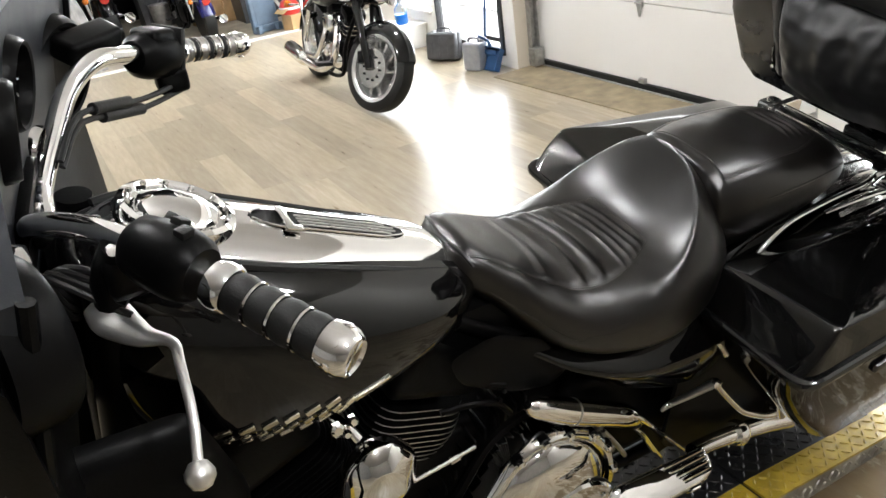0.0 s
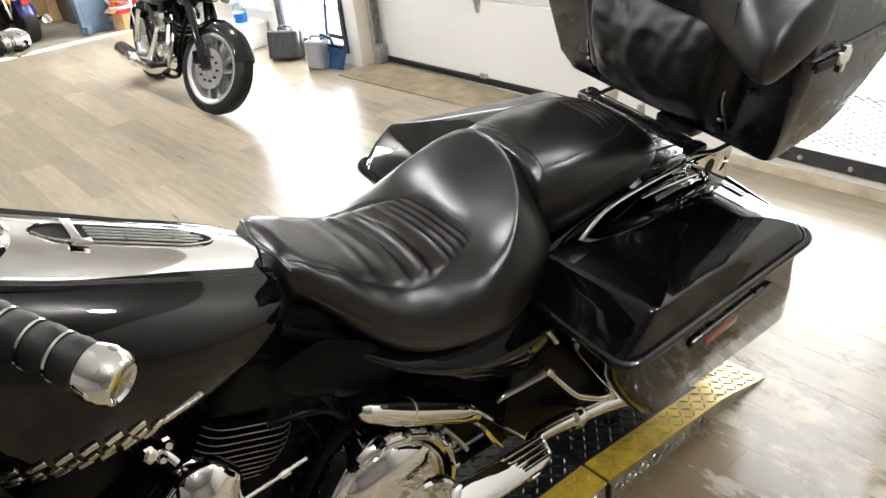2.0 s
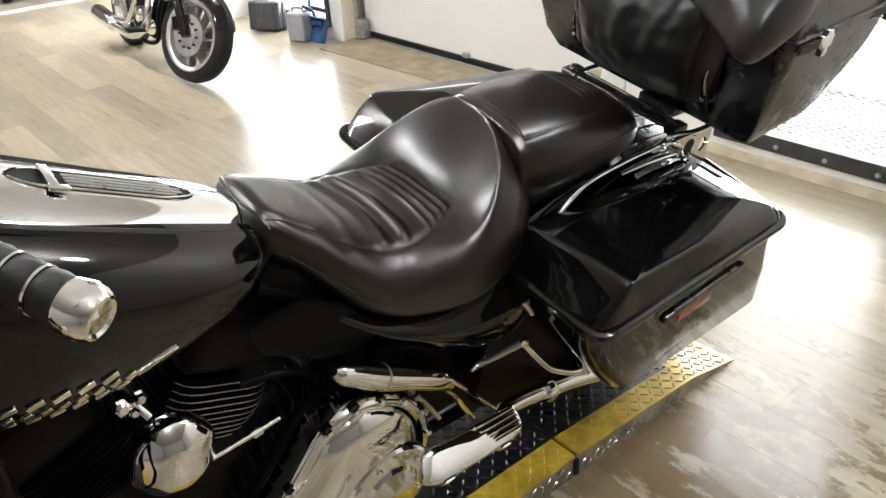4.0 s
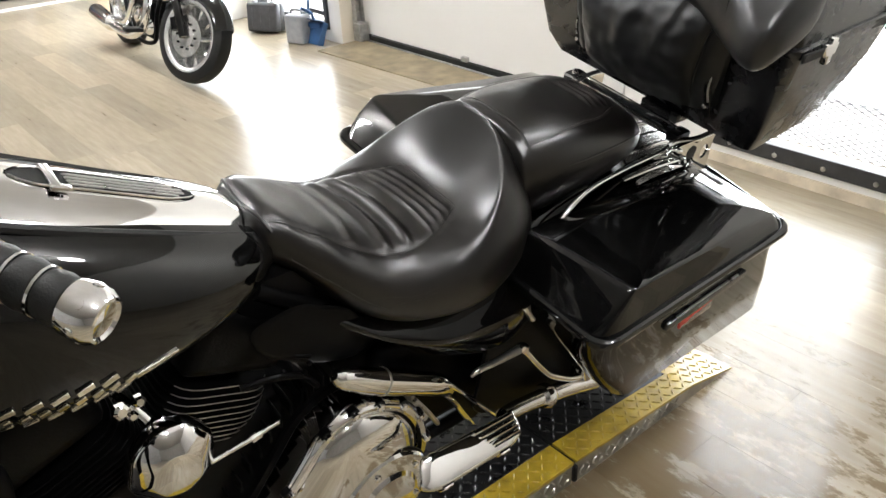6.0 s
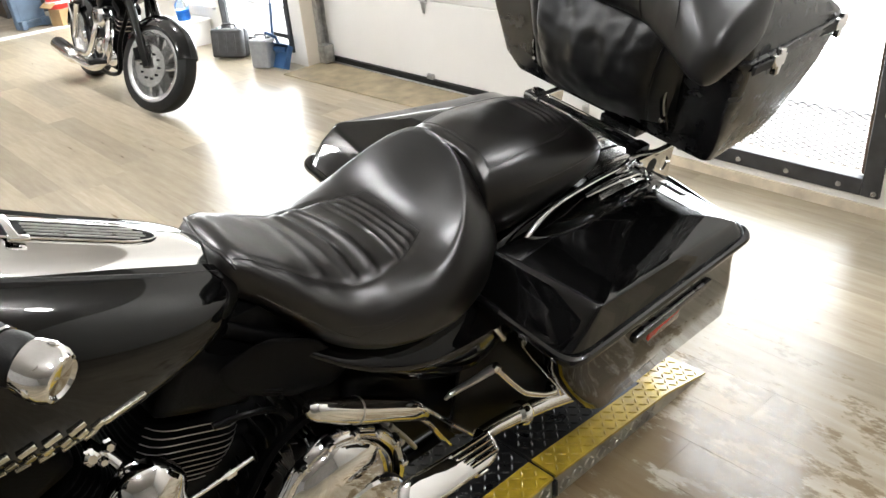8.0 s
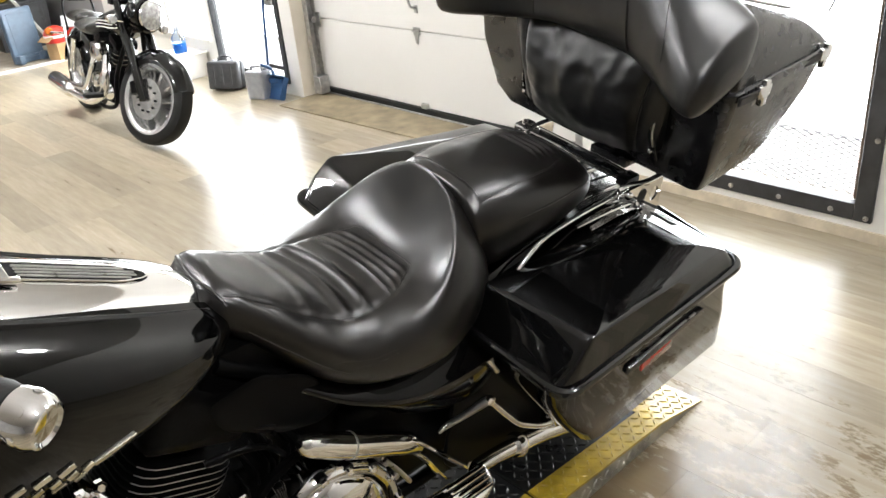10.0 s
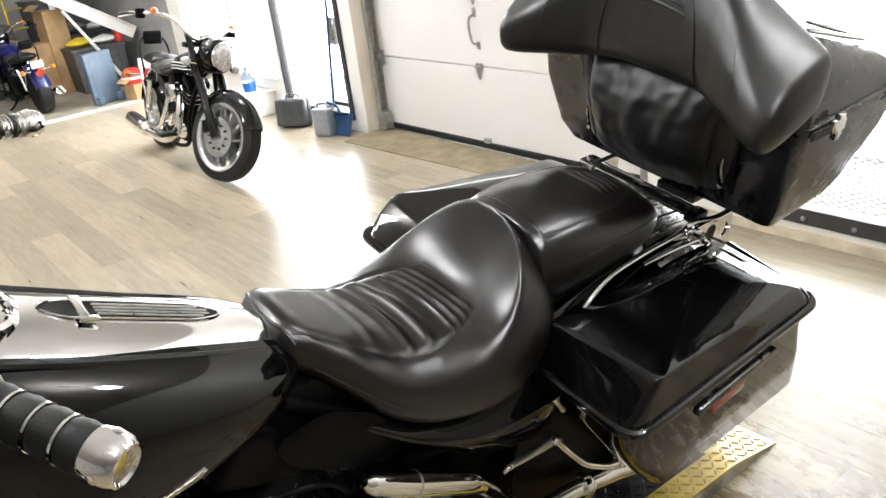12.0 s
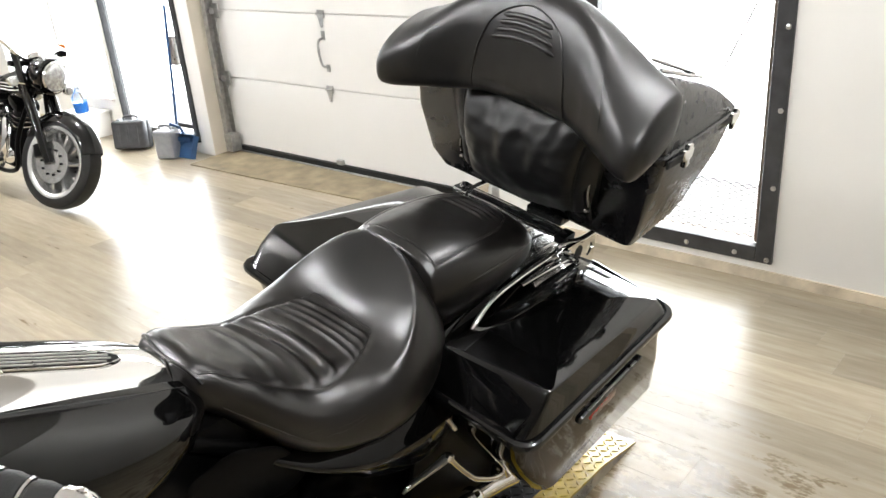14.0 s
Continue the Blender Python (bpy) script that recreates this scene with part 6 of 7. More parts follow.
        lathe("bar_signal", [(0, -0.03), (0.024, -0.02), (0.030, 0.006), (0.016, 0.02), (0, 0.022)], AMBER, root, 16, axis(sg2, S.to_3x3() @ Vector((1, 0, 0))))
        box("switch_housing", (0.07, 0.06, 0.07), S @ Vector((1.02, s * 0.42, 1.105)), SATIN, root, 0.012)
    # fender over the front wheel
    rings = []
    for i in range(25):
        t = radians(18 + 132 * i / 24)
        ring = []
        for lay in (0, 1):
            for k in range(11) if lay == 0 else range(10, -1, -1):
                u = k / 10 * 2 - 1
                rr = R + 0.032 - 0.075 * abs(u) ** 2.5 - 0.004 * lay
                ring.append(S @ Vector((WB + rr * math.cos(t), 0.082 * u, R + rr * math.sin(t))))
        rings.append(ring)
    link("front_fender", *loft_data(rings), paint, root)
    rings = []
    for i in range(25):
        t = radians(20 + 150 * i / 24)
        ring = []
        for lay in (0, 1):
            for k in range(11) if lay == 0 else range(10, -1, -1):
                u = k / 10 * 2 - 1
                rr = R + 0.05 - 0.10 * abs(u) ** 2.5 - 0.004 * lay
                ring.append((rr * math.cos(t), 0.11 * u, R + rr * math.sin(t)))
        rings.append(ring)
    link("rear_fender", *loft_data(rings), paint, root)
    # headlamp
    hc = S @ Vector((1.44, 0, 0.90))
    hd = S.to_3x3() @ Vector((1, 0, -0.05))
    h = lathe("headlamp", [(0, -0.14), (0.04, -0.135), (0.085, -0.09), (0.105, -0.02), (0.108, 0.01), (0.100, 0.02), (0.096, 0.01), (0, 0.0)], CHROME, root, 32, axis(hc, hd), "round chrome headlamp")
    cow = lathe("headlamp_cowl", [(0, -0.20), (0.07, -0.19), (0.115, -0.13), (0.130, -0.05), (0.128, -0.012), (0.112, -0.004), (0.110, -0.03), (0, -0.10)], paint, root, 32, axis(hc, hd), "black headlamp cowl")
    tube("cowl_visor", [S @ Vector((1.43, y_, 1.012 - 1.5 * y_ * y_)) for y_ in (-0.10, -0.05, 0, 0.05, 0.10)], [0.006, 0.016, 0.02, 0.016, 0.006], paint, cow, 10, 5, 0.5)
    lathe("lens", [(0, 0.012), (0.096, 0.012), (0.085, 0.026), (0.05, 0.036), (0, 0.040)], GLASSY, h, 32, axis(hc, hd))
    # bars
    tube("handlebar", [S @ Vector(v) for v in ((0.86, 0.46, 1.08), (1.05, 0.41, 1.112), (1.15, 0.26, 1.11), (1.20, 0.08, 1.0), (1.20, -0.08, 1.0), (1.15, -0.26, 1.11), (1.05, -0.41, 1.112), (0.86, -0.46, 1.08))], 0.014, CHROME, root, 12)
    box("top_clamp", (0.09, 0.26, 0.04), S @ Vector((1.19, 0, 0.97)), SATIN, root, 0.012)
    lathe("gauge", [(0, 0), (0.05, 0), (0.055, 0.03), (0.05, 0.04), (0, 0.035)], CHROME, root, 20, axis(S @ Vector((1.26, 0, 1.0)), S.to_3x3() @ Vector((-0.5, 0, 0.9))))
    # tank
    rings = []
    for i in range(31):
        f = i / 30
        x = 1.27 - 0.62 * f
        w = interp(f, [0, 0.1, 0.35, 0.7, 0.92, 1], [0.06, 0.13, 0.165, 0.145, 0.10, 0.05])
        t = interp(f, [0, 0.1, 0.3, 0.6, 1], [0.86, 0.91, 0.925, 0.885, 0.80])
        lo = interp(f, [0, 0.2, 1], [0.76, 0.70, 0.74])
        rings.append([(x, w * math.cos(a) * (1.0 if math.sin(a) > -0.4 else 0.8), (t + lo) / 2 + (t - lo) / 2 * sign(math.sin(a)) * abs(math.sin(a)) ** 0.8) for a in np.linspace(0, math.tau, 28, endpoint=False)])
    tk = link("tank", *loft_data(rings), paint, root)
    if stripes:
        for s in (1, -1):
            for k in range(3):
                pts = []
                for f in np.linspace(0.08, 0.95, 12):
                    x = 1.27 - 0.62 * f
                    w = interp(f, [0, 0.1, 0.35, 0.7, 0.92, 1], [0.06, 0.13, 0.165, 0.145, 0.10, 0.05])
                    t = interp(f, [0, 0.1, 0.3, 0.6, 1], [0.86, 0.91, 0.925, 0.885, 0.80])
                    lo = interp(f, [0, 0.2, 1], [0.76, 0.70, 0.74])
                    pts.append((x, s * w * 0.985, (t + lo) / 2 + 0.02 - 0.022 * k))
                link("stripe", *tube_data(pts, 0.005, 6, 2), WHITEP, tk)
    # seats
    for nm, x0, x1, w, z in (("rider_seat", 0.72, 0.28, 0.17, 0.72), ("pillion_seat", 0.29, -0.08, 0.12, 0.77)):
        rings = []
        for i in range(13):
            f = i / 12
            x = x0 + (x1 - x0) * f
            e = min(1, (f / 0.15) ** 0.5 if f < 0.15 else 1, ((1 - f) / 0.15) ** 0.5 if f > 0.85 else 1) + 0.02
            zz = z + 0.05 * (2 * f - 1) ** 2 * (1 if x0 > 0.5 else 0.3)
            rings.append([(x, w * e * math.cos(a), zz + 0.05 * e * math.sin(a)) for a in np.linspace(0, math.tau, 20, endpoint=False)])
        link(nm, *loft_data(rings), LEATHER, root)
    tube("sissy_bar", [(-0.02, 0.12, 0.66), (-0.10, 0.12, 0.86), (-0.14, 0.07, 0.95), (-0.145, 0, 0.965), (-0.14, -0.07, 0.95), (-0.10, -0.12, 0.86), (-0.02, -0.12, 0.66)], 0.009, SATIN, root, 8)
    box("back_pad", (0.05, 0.16, 0.115), (-0.11, 0, 0.945), SATIN, root, 0.024, 4)
    # engine
    e = box("engine", (0.42, 0.26, 0.28), (0.78, 0, 0.34), SATIN, root, 0.05, 3, "bright V engine with finned cylinders")
    for x, tilt in ((0.70, -24), (0.87, 24)):
        mm = pose(x, 0, 0.44, 0, tilt, 0)
        lathe("cylinder", [(0, 0), (0.065, 0), (0.065, 0.24), (0, 0.24)], FIN, e, 20, mm)
        for k in range(9):
            o = rounded([(-0.09, -0.09), (0.09, -0.09), (0.09, 0.09), (-0.09, 0.09)], 0.04, 3)
            plate("fin", [(p.x, p.y) for p in o], 0.006, FIN if k % 2 else ALU, e, mm @ Matrix.Translation((0, 0, 0.02 + 0.02 * k)))
        part("head_cover", box_bm((0.17, 0.17, 0.07), (0, 0, 0.25), 0.025, 2, None, mm), SATIN, e)
    for k, (x, z) in enumerate(((0.88, 0.36), (0.70, 0.36), (0.98, 0.30))):
        lathe("side_cover", [(0, 0), (0.085 - 0.012 * k, 0), (0.078 - 0.012 * k, 0.03), (0.04, 0.045), (0, 0.047)], CHROME, e, 28, axis((x, -0.13, z), (0, -1, 0)))
    box("air_box", (0.20, 0.10, 0.14), (0.79, -0.13, 0.58), CHROME, root, 0.04, 3)
    tube("exhaust", [(0.96, -0.13, 0.56), (1.03, -0.17, 0.45), (0.98, -0.19, 0.30), (0.7, -0.20, 0.20), (0.45, -0.22, 0.20), (0.34, -0.23, 0.215), (0.28, -0.232, 0.22), (-0.05, -0.245, 0.255), (-0.09, -0.247, 0.26)], [0.028, 0.030, 0.032, 0.036, 0.038, 0.040, 0.062, 0.066, 0.060], CHROME, root, 18, 6, 1.0, "chrome exhaust")
    tube("exhaust", [(0.70, -0.13, 0.56), (0.76, -0.18, 0.48), (0.62, -0.20, 0.30), (0.45, -0.21, 0.27), (0.30, -0.215, 0.26)], [0.022, 0.024, 0.026, 0.028, 0.028], CHROME, root, 18, 6, 1.0, "chrome exhaust")
    for s in (1, -1):
        tube("frame_tube", [(1.28, s * 0.04, 0.80), (1.10, s * 0.11, 0.45), (1.02, s * 0.12, 0.20), (0.55, s * 0.13, 0.18), (0.3, s * 0.12, 0.45)], 0.017, SATIN, root, 10)
        tube("shock", [(0.05, s * 0.14, 0.34), (0.18, s * 0.13, 0.62)], 0.028, CHROME, root, 12, 1)
        box("foot_peg", (0.10, 0.13, 0.03), (1.0, s * 0.27, 0.29), RUBBER, root, 0.01)
    tube("tail_lamp", [(-0.33, 0, 0.60), (-0.38, 0, 0.585)], 0.055, REDLENS, root, 16, 1)
    box("number_plate", (0.006, 0.16, 0.09), (-0.37, 0, 0.70), WHITEP, root, 0.002, 1)
    for s in (1, -1):
        lathe("rear_signal", [(0, -0.03), (0.03, -0.02), (0.036, 0.01), (0.02, 0.03), (0, 0.032)], AMBER, root, 16, axis((-0.30, s * 0.20, 0.62), (-1, 0, 0)))
        tube("signal_stalk", [(-0.27, s * 0.20, 0.62), (-0.25, s * 0.08, 0.61)], 0.01, CHROME, root, 8, 1)
        tube("fender_stay", [(0.02, s * 0.13, 0.42), (-0.12, s * 0.12, 0.60), (-0.25, s * 0.09, 0.66)], 0.011, CHROME, root, 8, 4)
    tube("side_stand", [(0.75, 0.12, 0.2), (0.72, 0.24, 0.08), (0.70, 0.31, 0.045)], 0.014, SATIN, root, 10, 4)
    return root


BRIGHT = mat("polished_wheel", (0.72, 0.72, 0.71), 0.22, metal=0.8, spread=0.06, scale=30)
WHITEP = mat("white_stripe", (0.7, 0.7, 0.68), 0.3, coat=0.5, spread=0.05)
GLASSY = mat("lamp_lens", (0.62, 0.63, 0.64), 0.12, metal=0.6, spread=0.4, scale=40, coat=1.0, bump=0.5, bump_scale=60)
BLUEP = mat("blue_paint", (0.01, 0.012, 0.11), 0.15, coat=1.0, spread=0.2)
cruiser("parked_cruiser", pose(-6.19, 2.385, 0, 0, 0, -3.8) @ pose(0, 0, 0, -9, 0, 0) @ Matrix.Scale(0.95, 4), "black cruiser with white tank stripes and chrome engine on plank floor", PAINT, 24)


# ---- loose things along the wall and in the store ----
GREYP = mat("grey_plastic", (0.30, 0.31, 0.33), 0.45, spread=0.12, scale=20, bump=0.1)
DARKCASE = mat("dark_grey_case", (0.055, 0.056, 0.06), 0.45, spread=0.25, scale=20, bump=0.15)
BLUEPL = mat("blue_plastic", (0.03, 0.09, 0.22), 0.4, spread=0.2)
LOCKER = mat("blue_grey_steel", (0.09, 0.13, 0.18), 0.4, spread=0.2, scale=8, bump=0.1)
CARD = mat("cardboard", (0.42, 0.27, 0.13), 0.75, spread=0.2, scale=6, bump=0.2)
REDP = mat("red_paint", (0.5, 0.03, 0.02), 0.35, spread=0.2)
YELP = mat("yellow_plastic", (0.6, 0.42, 0.02), 0.4, spread=0.2)
TARP = mat("grey_tarp", (0.22, 0.21, 0.20), 0.7, spread=0.3, scale=10, bump=0.4, bump_scale=30)
WOODD = mat("brown_wood", (0.16, 0.08, 0.035), 0.55, spread=0.3, scale=6, stretch=(1, 1, 0.15), bump=0.2)
BOTTLE = glass("clear_plastic", (0.8, 0.9, 1.0), 0.05)
CYAN = mat("bright_blue_fluid", (0.02, 0.25, 0.75), 0.3, spread=0.1)


def tool_case(m):
    o = empty("tool_case", m, "dark grey hard tool case standing against the wall", "case")
    for s in (-1, 1):
        h = box("shell", (0.29, 0.065, 0.23), (0, s * 0.036, 0.125), DARKCASE, o, 0.025, 3)
        for k in range(3):
            box("rib", (0.02, 0.006, 0.16), (-0.08 + 0.08 * k, s * 0.071, 0.125), DARKCASE, h, 0.003, 1)
    for s in (-1, 1):
        box("clasp", (0.03, 0.08, 0.02), (s * 0.09, 0, 0.243), GREYP, o, 0.004, 1)
    tube("handle", [(-0.06, 0, 0.235), (-0.05, 0, 0.27), (0.05, 0, 0.27), (0.06, 0, 0.235)], 0.009, DARKCASE, o, 8)
    return o


tool_case(pose(-5.62, 3.33, 0, -9, 0, 32))


def jerry_can(m):
    o = empty("jerry_can", m, "light grey plastic canister on the floor", "canister")
    box("body", (0.165, 0.13, 0.225), (0, 0, 0.115), GREYP, o, 0.022, 3)
    for s in (-1, 1):
        box("panel", (0.11, 0.004, 0.15), (0, s * 0.066, 0.11), GREYP, o, 0.0015, 1)
    tube("handle", [(-0.05, 0, 0.225), (-0.04, 0, 0.255), (0.04, 0, 0.255), (0.05, 0, 0.225)], 0.011, GREYP, o, 10)
    lathe("cap", [(0, 0.22), (0.022, 0.22), (0.022, 0.245), (0, 0.247)], GREYP, o, 16, pose(0.055, 0.03, 0))
    return o


jerry_can(pose(-5.10, 3.34, 0, 0, 0, 24))


def broom(m):
    o = empty("broom", m, "broom with a blue shaft leaning against the wall", "broom")
    tube("shaft", [(0, 0, 0.16), (0, 0.0, 1.15)], 0.011, BLUEPL, o, 10, 1)
    box("block", (0.26, 0.05, 0.04), (0, 0, 0.14), BLUEPL, o, 0.012)
    for k in range(16):
        link("bristles", *tube_data([(-0.12 + 0.016 * k, 0, 0.125), (-0.125 + 0.0168 * k, 0.004, 0.0)], [0.009, 0.012], 6, 1), BLUEPL, o)
    return o


broom(pose(-5.06, 3.40, 0, -6, 2, 20))


def dustpan(m):
    o = empty("dustpan", m, "blue plastic dustpan on the floor", "dustpan")
    plate("pan", rounded([(-0.13, -0.09), (0.13, -0.09), (0.11, 0.09), (-0.11, 0.09)], 0.02, 3), 0.004, BLUEPL, o)
    for s in (-1, 1):
        box("side", (0.005, 0.17, 0.05), (s * 0.118, 0, 0.027), BLUEPL, o, 0.001, 1)
    box("back", (0.225, 0.005, 0.07), (0, 0.087, 0.037), BLUEPL, o, 0.001, 1)
    tube("handle", [(0, 0.085, 0.05), (0, 0.13, 0.10), (0, 0.135, 0.20)], 0.012, BLUEPL, o, 8)
    return o


dustpan(pose(-4.97, 3.38, 0.001, 62, 0, 8) @ pose(0, 0.09, 0))


def spray_bottle(m):
    o = empty("water_jug", m, "clear jug with bright blue fluid on a small white shelf", "jug")
    lathe("jug", [(0, 0), (0.055, 0), (0.06, 0.02), (0.06, 0.14), (0.025, 0.19), (0.02, 0.21), (0, 0.21)], BOTTLE, o, 20)
    lathe("fluid", [(0, 0.004), (0.055, 0.004), (0.055, 0.09), (0, 0.09)], CYAN, o, 20)
    lathe("cap", [(0, 0.211), (0.022, 0.211), (0.022, 0.23), (0, 0.232)], GREYP, o, 14)
    return o


def shelf_block(m):
    o = empty("wall_box", m, "low white painted plinth against the wall", "plinth")
    box("body", (0.4, 0.26, 0.20), (0, 0, 0.10), WHITE, o, 0.008, 2)
    box("top", (0.42, 0.28, 0.018), (0, 0, 0.21), WHITE, o, 0.005, 2)
    return o


shelf_block(pose(-6.48, 3.39, 0))
spray_bottle(pose(-6.45, 3.36, 0.22))


def folding_step(m):
    """A blue-grey plastic folding step leaning upright."""
    o = empty("folding_step", m, "blue-grey plastic folding step stood on end", "step stool")
    b = box("board", (0.07, 0.34, 0.56), (0, 0, 0.285), LOCKER, o, 0.018, 3)
    box("inset", (0.006, 0.24, 0.42), (0.036, 0, 0.31), LOCKER, b, 0.003, 1)
    for s in (-1, 1):
        box("foot", (0.16, 0.06, 0.09), (0.03, s * 0.13, 0.047), LOCKER, o, 0.015, 2)
    box("cross_bar", (0.03, 0.20, 0.03), (0.04, 0, 0.07), LOCKER, o, 0.006, 1)
    box("leg_frame", (0.05, 0.30, 0.50), (-0.085, 0.03, 0.27), GREYP, o, 0.015, 2)
    return o


folding_step(pose(-8.87, 2.74, 0, 0, -3, 14))


def carton(m, sx, sy, sz, open_top=False, label="brown cardboard box"):
    o = empty("cardboard_box", m, label, "box", "cartons")
    box("carton", (sx, sy, sz), (0, 0, sz / 2), CARD, o, 0.004, 1)
    box("tape", (sx + 0.002, 0.05, 0.002), (0, 0, sz + 0.0005), GREYP, o)
    for s in (-1, 1):
        part("flap", box_bm((sx * 0.98, 0.006, sy * 0.42), (0, 0, 0), 0, 1, None, pose(0, s * (sy / 2 + 0.05), sz + 0.05, s * 60, 0, 0)), CARD, o)
    return o


carton(pose(-8.64, 3.02, 0, 0, 0, 14), 0.20, 0.20, 0.18, label="brown cardboard box with open flaps on the floor")
_t = empty("red_helmet", pose(-8.66, 3.0, 0.181, 0, 0, 30), "red and white helmet on a cardboard box", "helmet")
lathe("shell", [(0.0, 0.17), (0.05, 0.165), (0.09, 0.14), (0.115, 0.09), (0.12, 0.04), (0.11, 0.0), (0.09, 0.0), (0.0, 0.01)], REDP, _t, 28)
lathe("band", [(0.1165, 0.05), (0.1225, 0.052), (0.121, 0.078), (0.115, 0.08)], WHITEP, _t, 28)


def shelving(m):
    o = empty("storage_shelf", m, "dark steel shelving packed with boxes and jars", "shelf")
    for x in (-0.22, 0.22):
        for y in (-0.9, 0.9):
            box("post", (0.04, 0.04, 1.9), (x, y, 0.95), FRAMEB, o, 0.003, 1)
    for z in (0.12, 0.6, 1.08, 1.56):
        box("board", (0.48, 1.86, 0.025), (0, 0, z), WOODD, o, 0.004, 1)
    return o


SHX = -11.4
rng = random.Random(11)
for _k, _y in enumerate((-2.0, 0.0)):
    shelving(pose(SHX, _y, 0))
    for _z in (0.134, 0.614, 1.094, 1.574):
        y = _y - 0.82
        while y < _y + 0.6:
            w, h = rng.uniform(0.12, 0.34), rng.uniform(0.12, 0.38)
            mt = rng.choice([CARD, CARD, DARKCASE, BLUEPL, GREYP, TARP, REDP, YELP, WHITE])
            b = empty("storage_box", pose(SHX + 0.04, y + w / 2, _z, 0, 0, rng.uniform(-6, 6)), "storage box on a steel shelf", "box", "boxes on the shelves")
            box("body", (0.30, w, h), (0, 0, h / 2), mt, b, 0.006, 1)
            box("lid", (0.31, w + 0.01, 0.02), (0, 0, h - 0.008), mt, b, 0.004, 1)
            y += w + rng.uniform(0.02, 0.08)

cruiser("blue_motorcycle", pose(-9.14, 2.14, 0, 0, 0, 182) @ pose(0, 0, 0, -3, 0, 0) @ Matrix.Scale(0.8, 4), "blue motorcycle parked with its tail to the showroom", BLUEP, 0, False)
cruiser("dark_motorcycle", pose(-10.3, 1.25, 0, 0, 0, 184) @ pose(0, 0, 0, -7, 0, 0), "black motorcycle parked in the crowded store", PAINT, 0, False)


def bucket(m):
    o = empty("bucket", m, "grey metal bucket on the store floor", "bucket")
    lathe("pail", [(0.10, 0.0), (0.14, 0.3), (0.145, 0.3), (0.145, 0.31), (0.132, 0.31), (0.094, 0.01), (0, 0.01), (0, 0), (0.10, 0)], GALV, o, 28)
    tube("bail", [(0.14, 0, 0.29), (0.11, 0.05, 0.38), (0, 0.07, 0.42), (-0.11, 0.05, 0.38), (-0.14, 0, 0.29)], 0.004, GALV, o, 6)
    return o


bucket(pose(-10.8, 1.93, 0))


def leaning_board(p, q, w, label):
    """A white painted board from p to q."""
    p, q = Vector(p), Vector(q)
    o = empty("leaning_board", Matrix.Translation(p), label, "board", "white boards in the store")
    d = q - p
    m = axis((0, 0, 0), d)
    part("board", box_bm((0.03, w, d.length), (0, 0, d.length / 2), 0.004, 1, None, m), WHITE, o)
    part("batten", box_bm((0.04, 0.02, d.length * 0.96), (0.025, w / 2 - 0.012, d.length / 2), 0.004, 1, None, m), WHITE, o)
    return o


leaning_board((-9.75, 3.50, 0.60), (-9.80, 2.35, 1.35), 0.15, "wide white board propped across the bins and boxes")
leaning_board((-10.26, 2.83, 0.0), (-10.28, 2.72, 1.8), 0.06, "narrow white board standing upright in the store")
leaning_board((-9.45, 3.22, 0.0), (-9.5, 2.68, 1.0), 0.035, "narrow white board leaning in the store")
for _y, _h, _w in ((2.42, 0.62, 0.34), (2.72, 0.98, 0.26)):
    carton(pose(-10.35, _y, 0, 0, 0, 8), 0.30, _w, _h, label="tall brown cardboard box in the crowded store")


def storage_bin(m, sx, sy, sz, material):
    o = empty("storage_bin", m, "dark plastic storage bin with a ribbed lid", "bin", "bins in the store")
    b = link("tub", *loft_data([[(x * k, y * k, z) for x, y in ((-sx / 2, -sy / 2), (sx / 2, -sy / 2), (sx / 2, sy / 2), (-sx / 2, sy / 2))] for k, z in ((0.9, 0), (1.0, sz))]), material, o, False)
    box("lid", (sx + 0.03, sy + 0.03, 0.03), (0, 0, sz + 0.012), material, o, 0.008, 2)
    for k in range(4):
        box("rib", (0.012, 0.03, sz * 0.8), (sx / 2 * 0.96 + 0.004, -sy * 0.36 + sy * 0.24 * k, sz * 0.5), material, o, 0.003, 1)
    return o


storage_bin(pose(-9.95, 3.02, 0), 0.5, 0.62, 0.50, DARKCASE)
storage_bin(pose(-10.6, 3.1, 0), 0.5, 0.6, 0.62, DARKCASE)
storage_bin(pose(-11.2, 2.05, 0), 0.5, 0.7, 0.80, DARKCASE)
storage_bin(pose(-11.25, 3.05, 0), 0.5, 0.8, 1.05, DARKCASE)


def soft_bundle(m, r, material, label):
    vs, fs, n, k = [], [], 20, 8
    for j in range(k + 1):
        for i in range(n):
            f, t = j / k, math.tau * i / n
            q = r * math.sin(math.pi * (0.12 + 0.86 * f)) * (1 + 0.16 * noise.noise((3 * math.cos(t), 3 * math.sin(t), 4 * f + r)))
            vs.append((q * math.cos(t), 1.3 * q * math.sin(t), 0.9 * r * f))
    for j in range(k):
        for i in range(n):
            fs.append((j * n + i, j * n + (i + 1) % n, (j + 1) * n + (i + 1) % n, (j + 1) * n + i))
    fs += [tuple(range(n))[::-1], tuple(range(k * n, k * n + n))]
    o = link("cloth_bundle", vs, fs, material, None, True, "", m)
    return tagged(o, label, "cloth", "bundles on the bins")


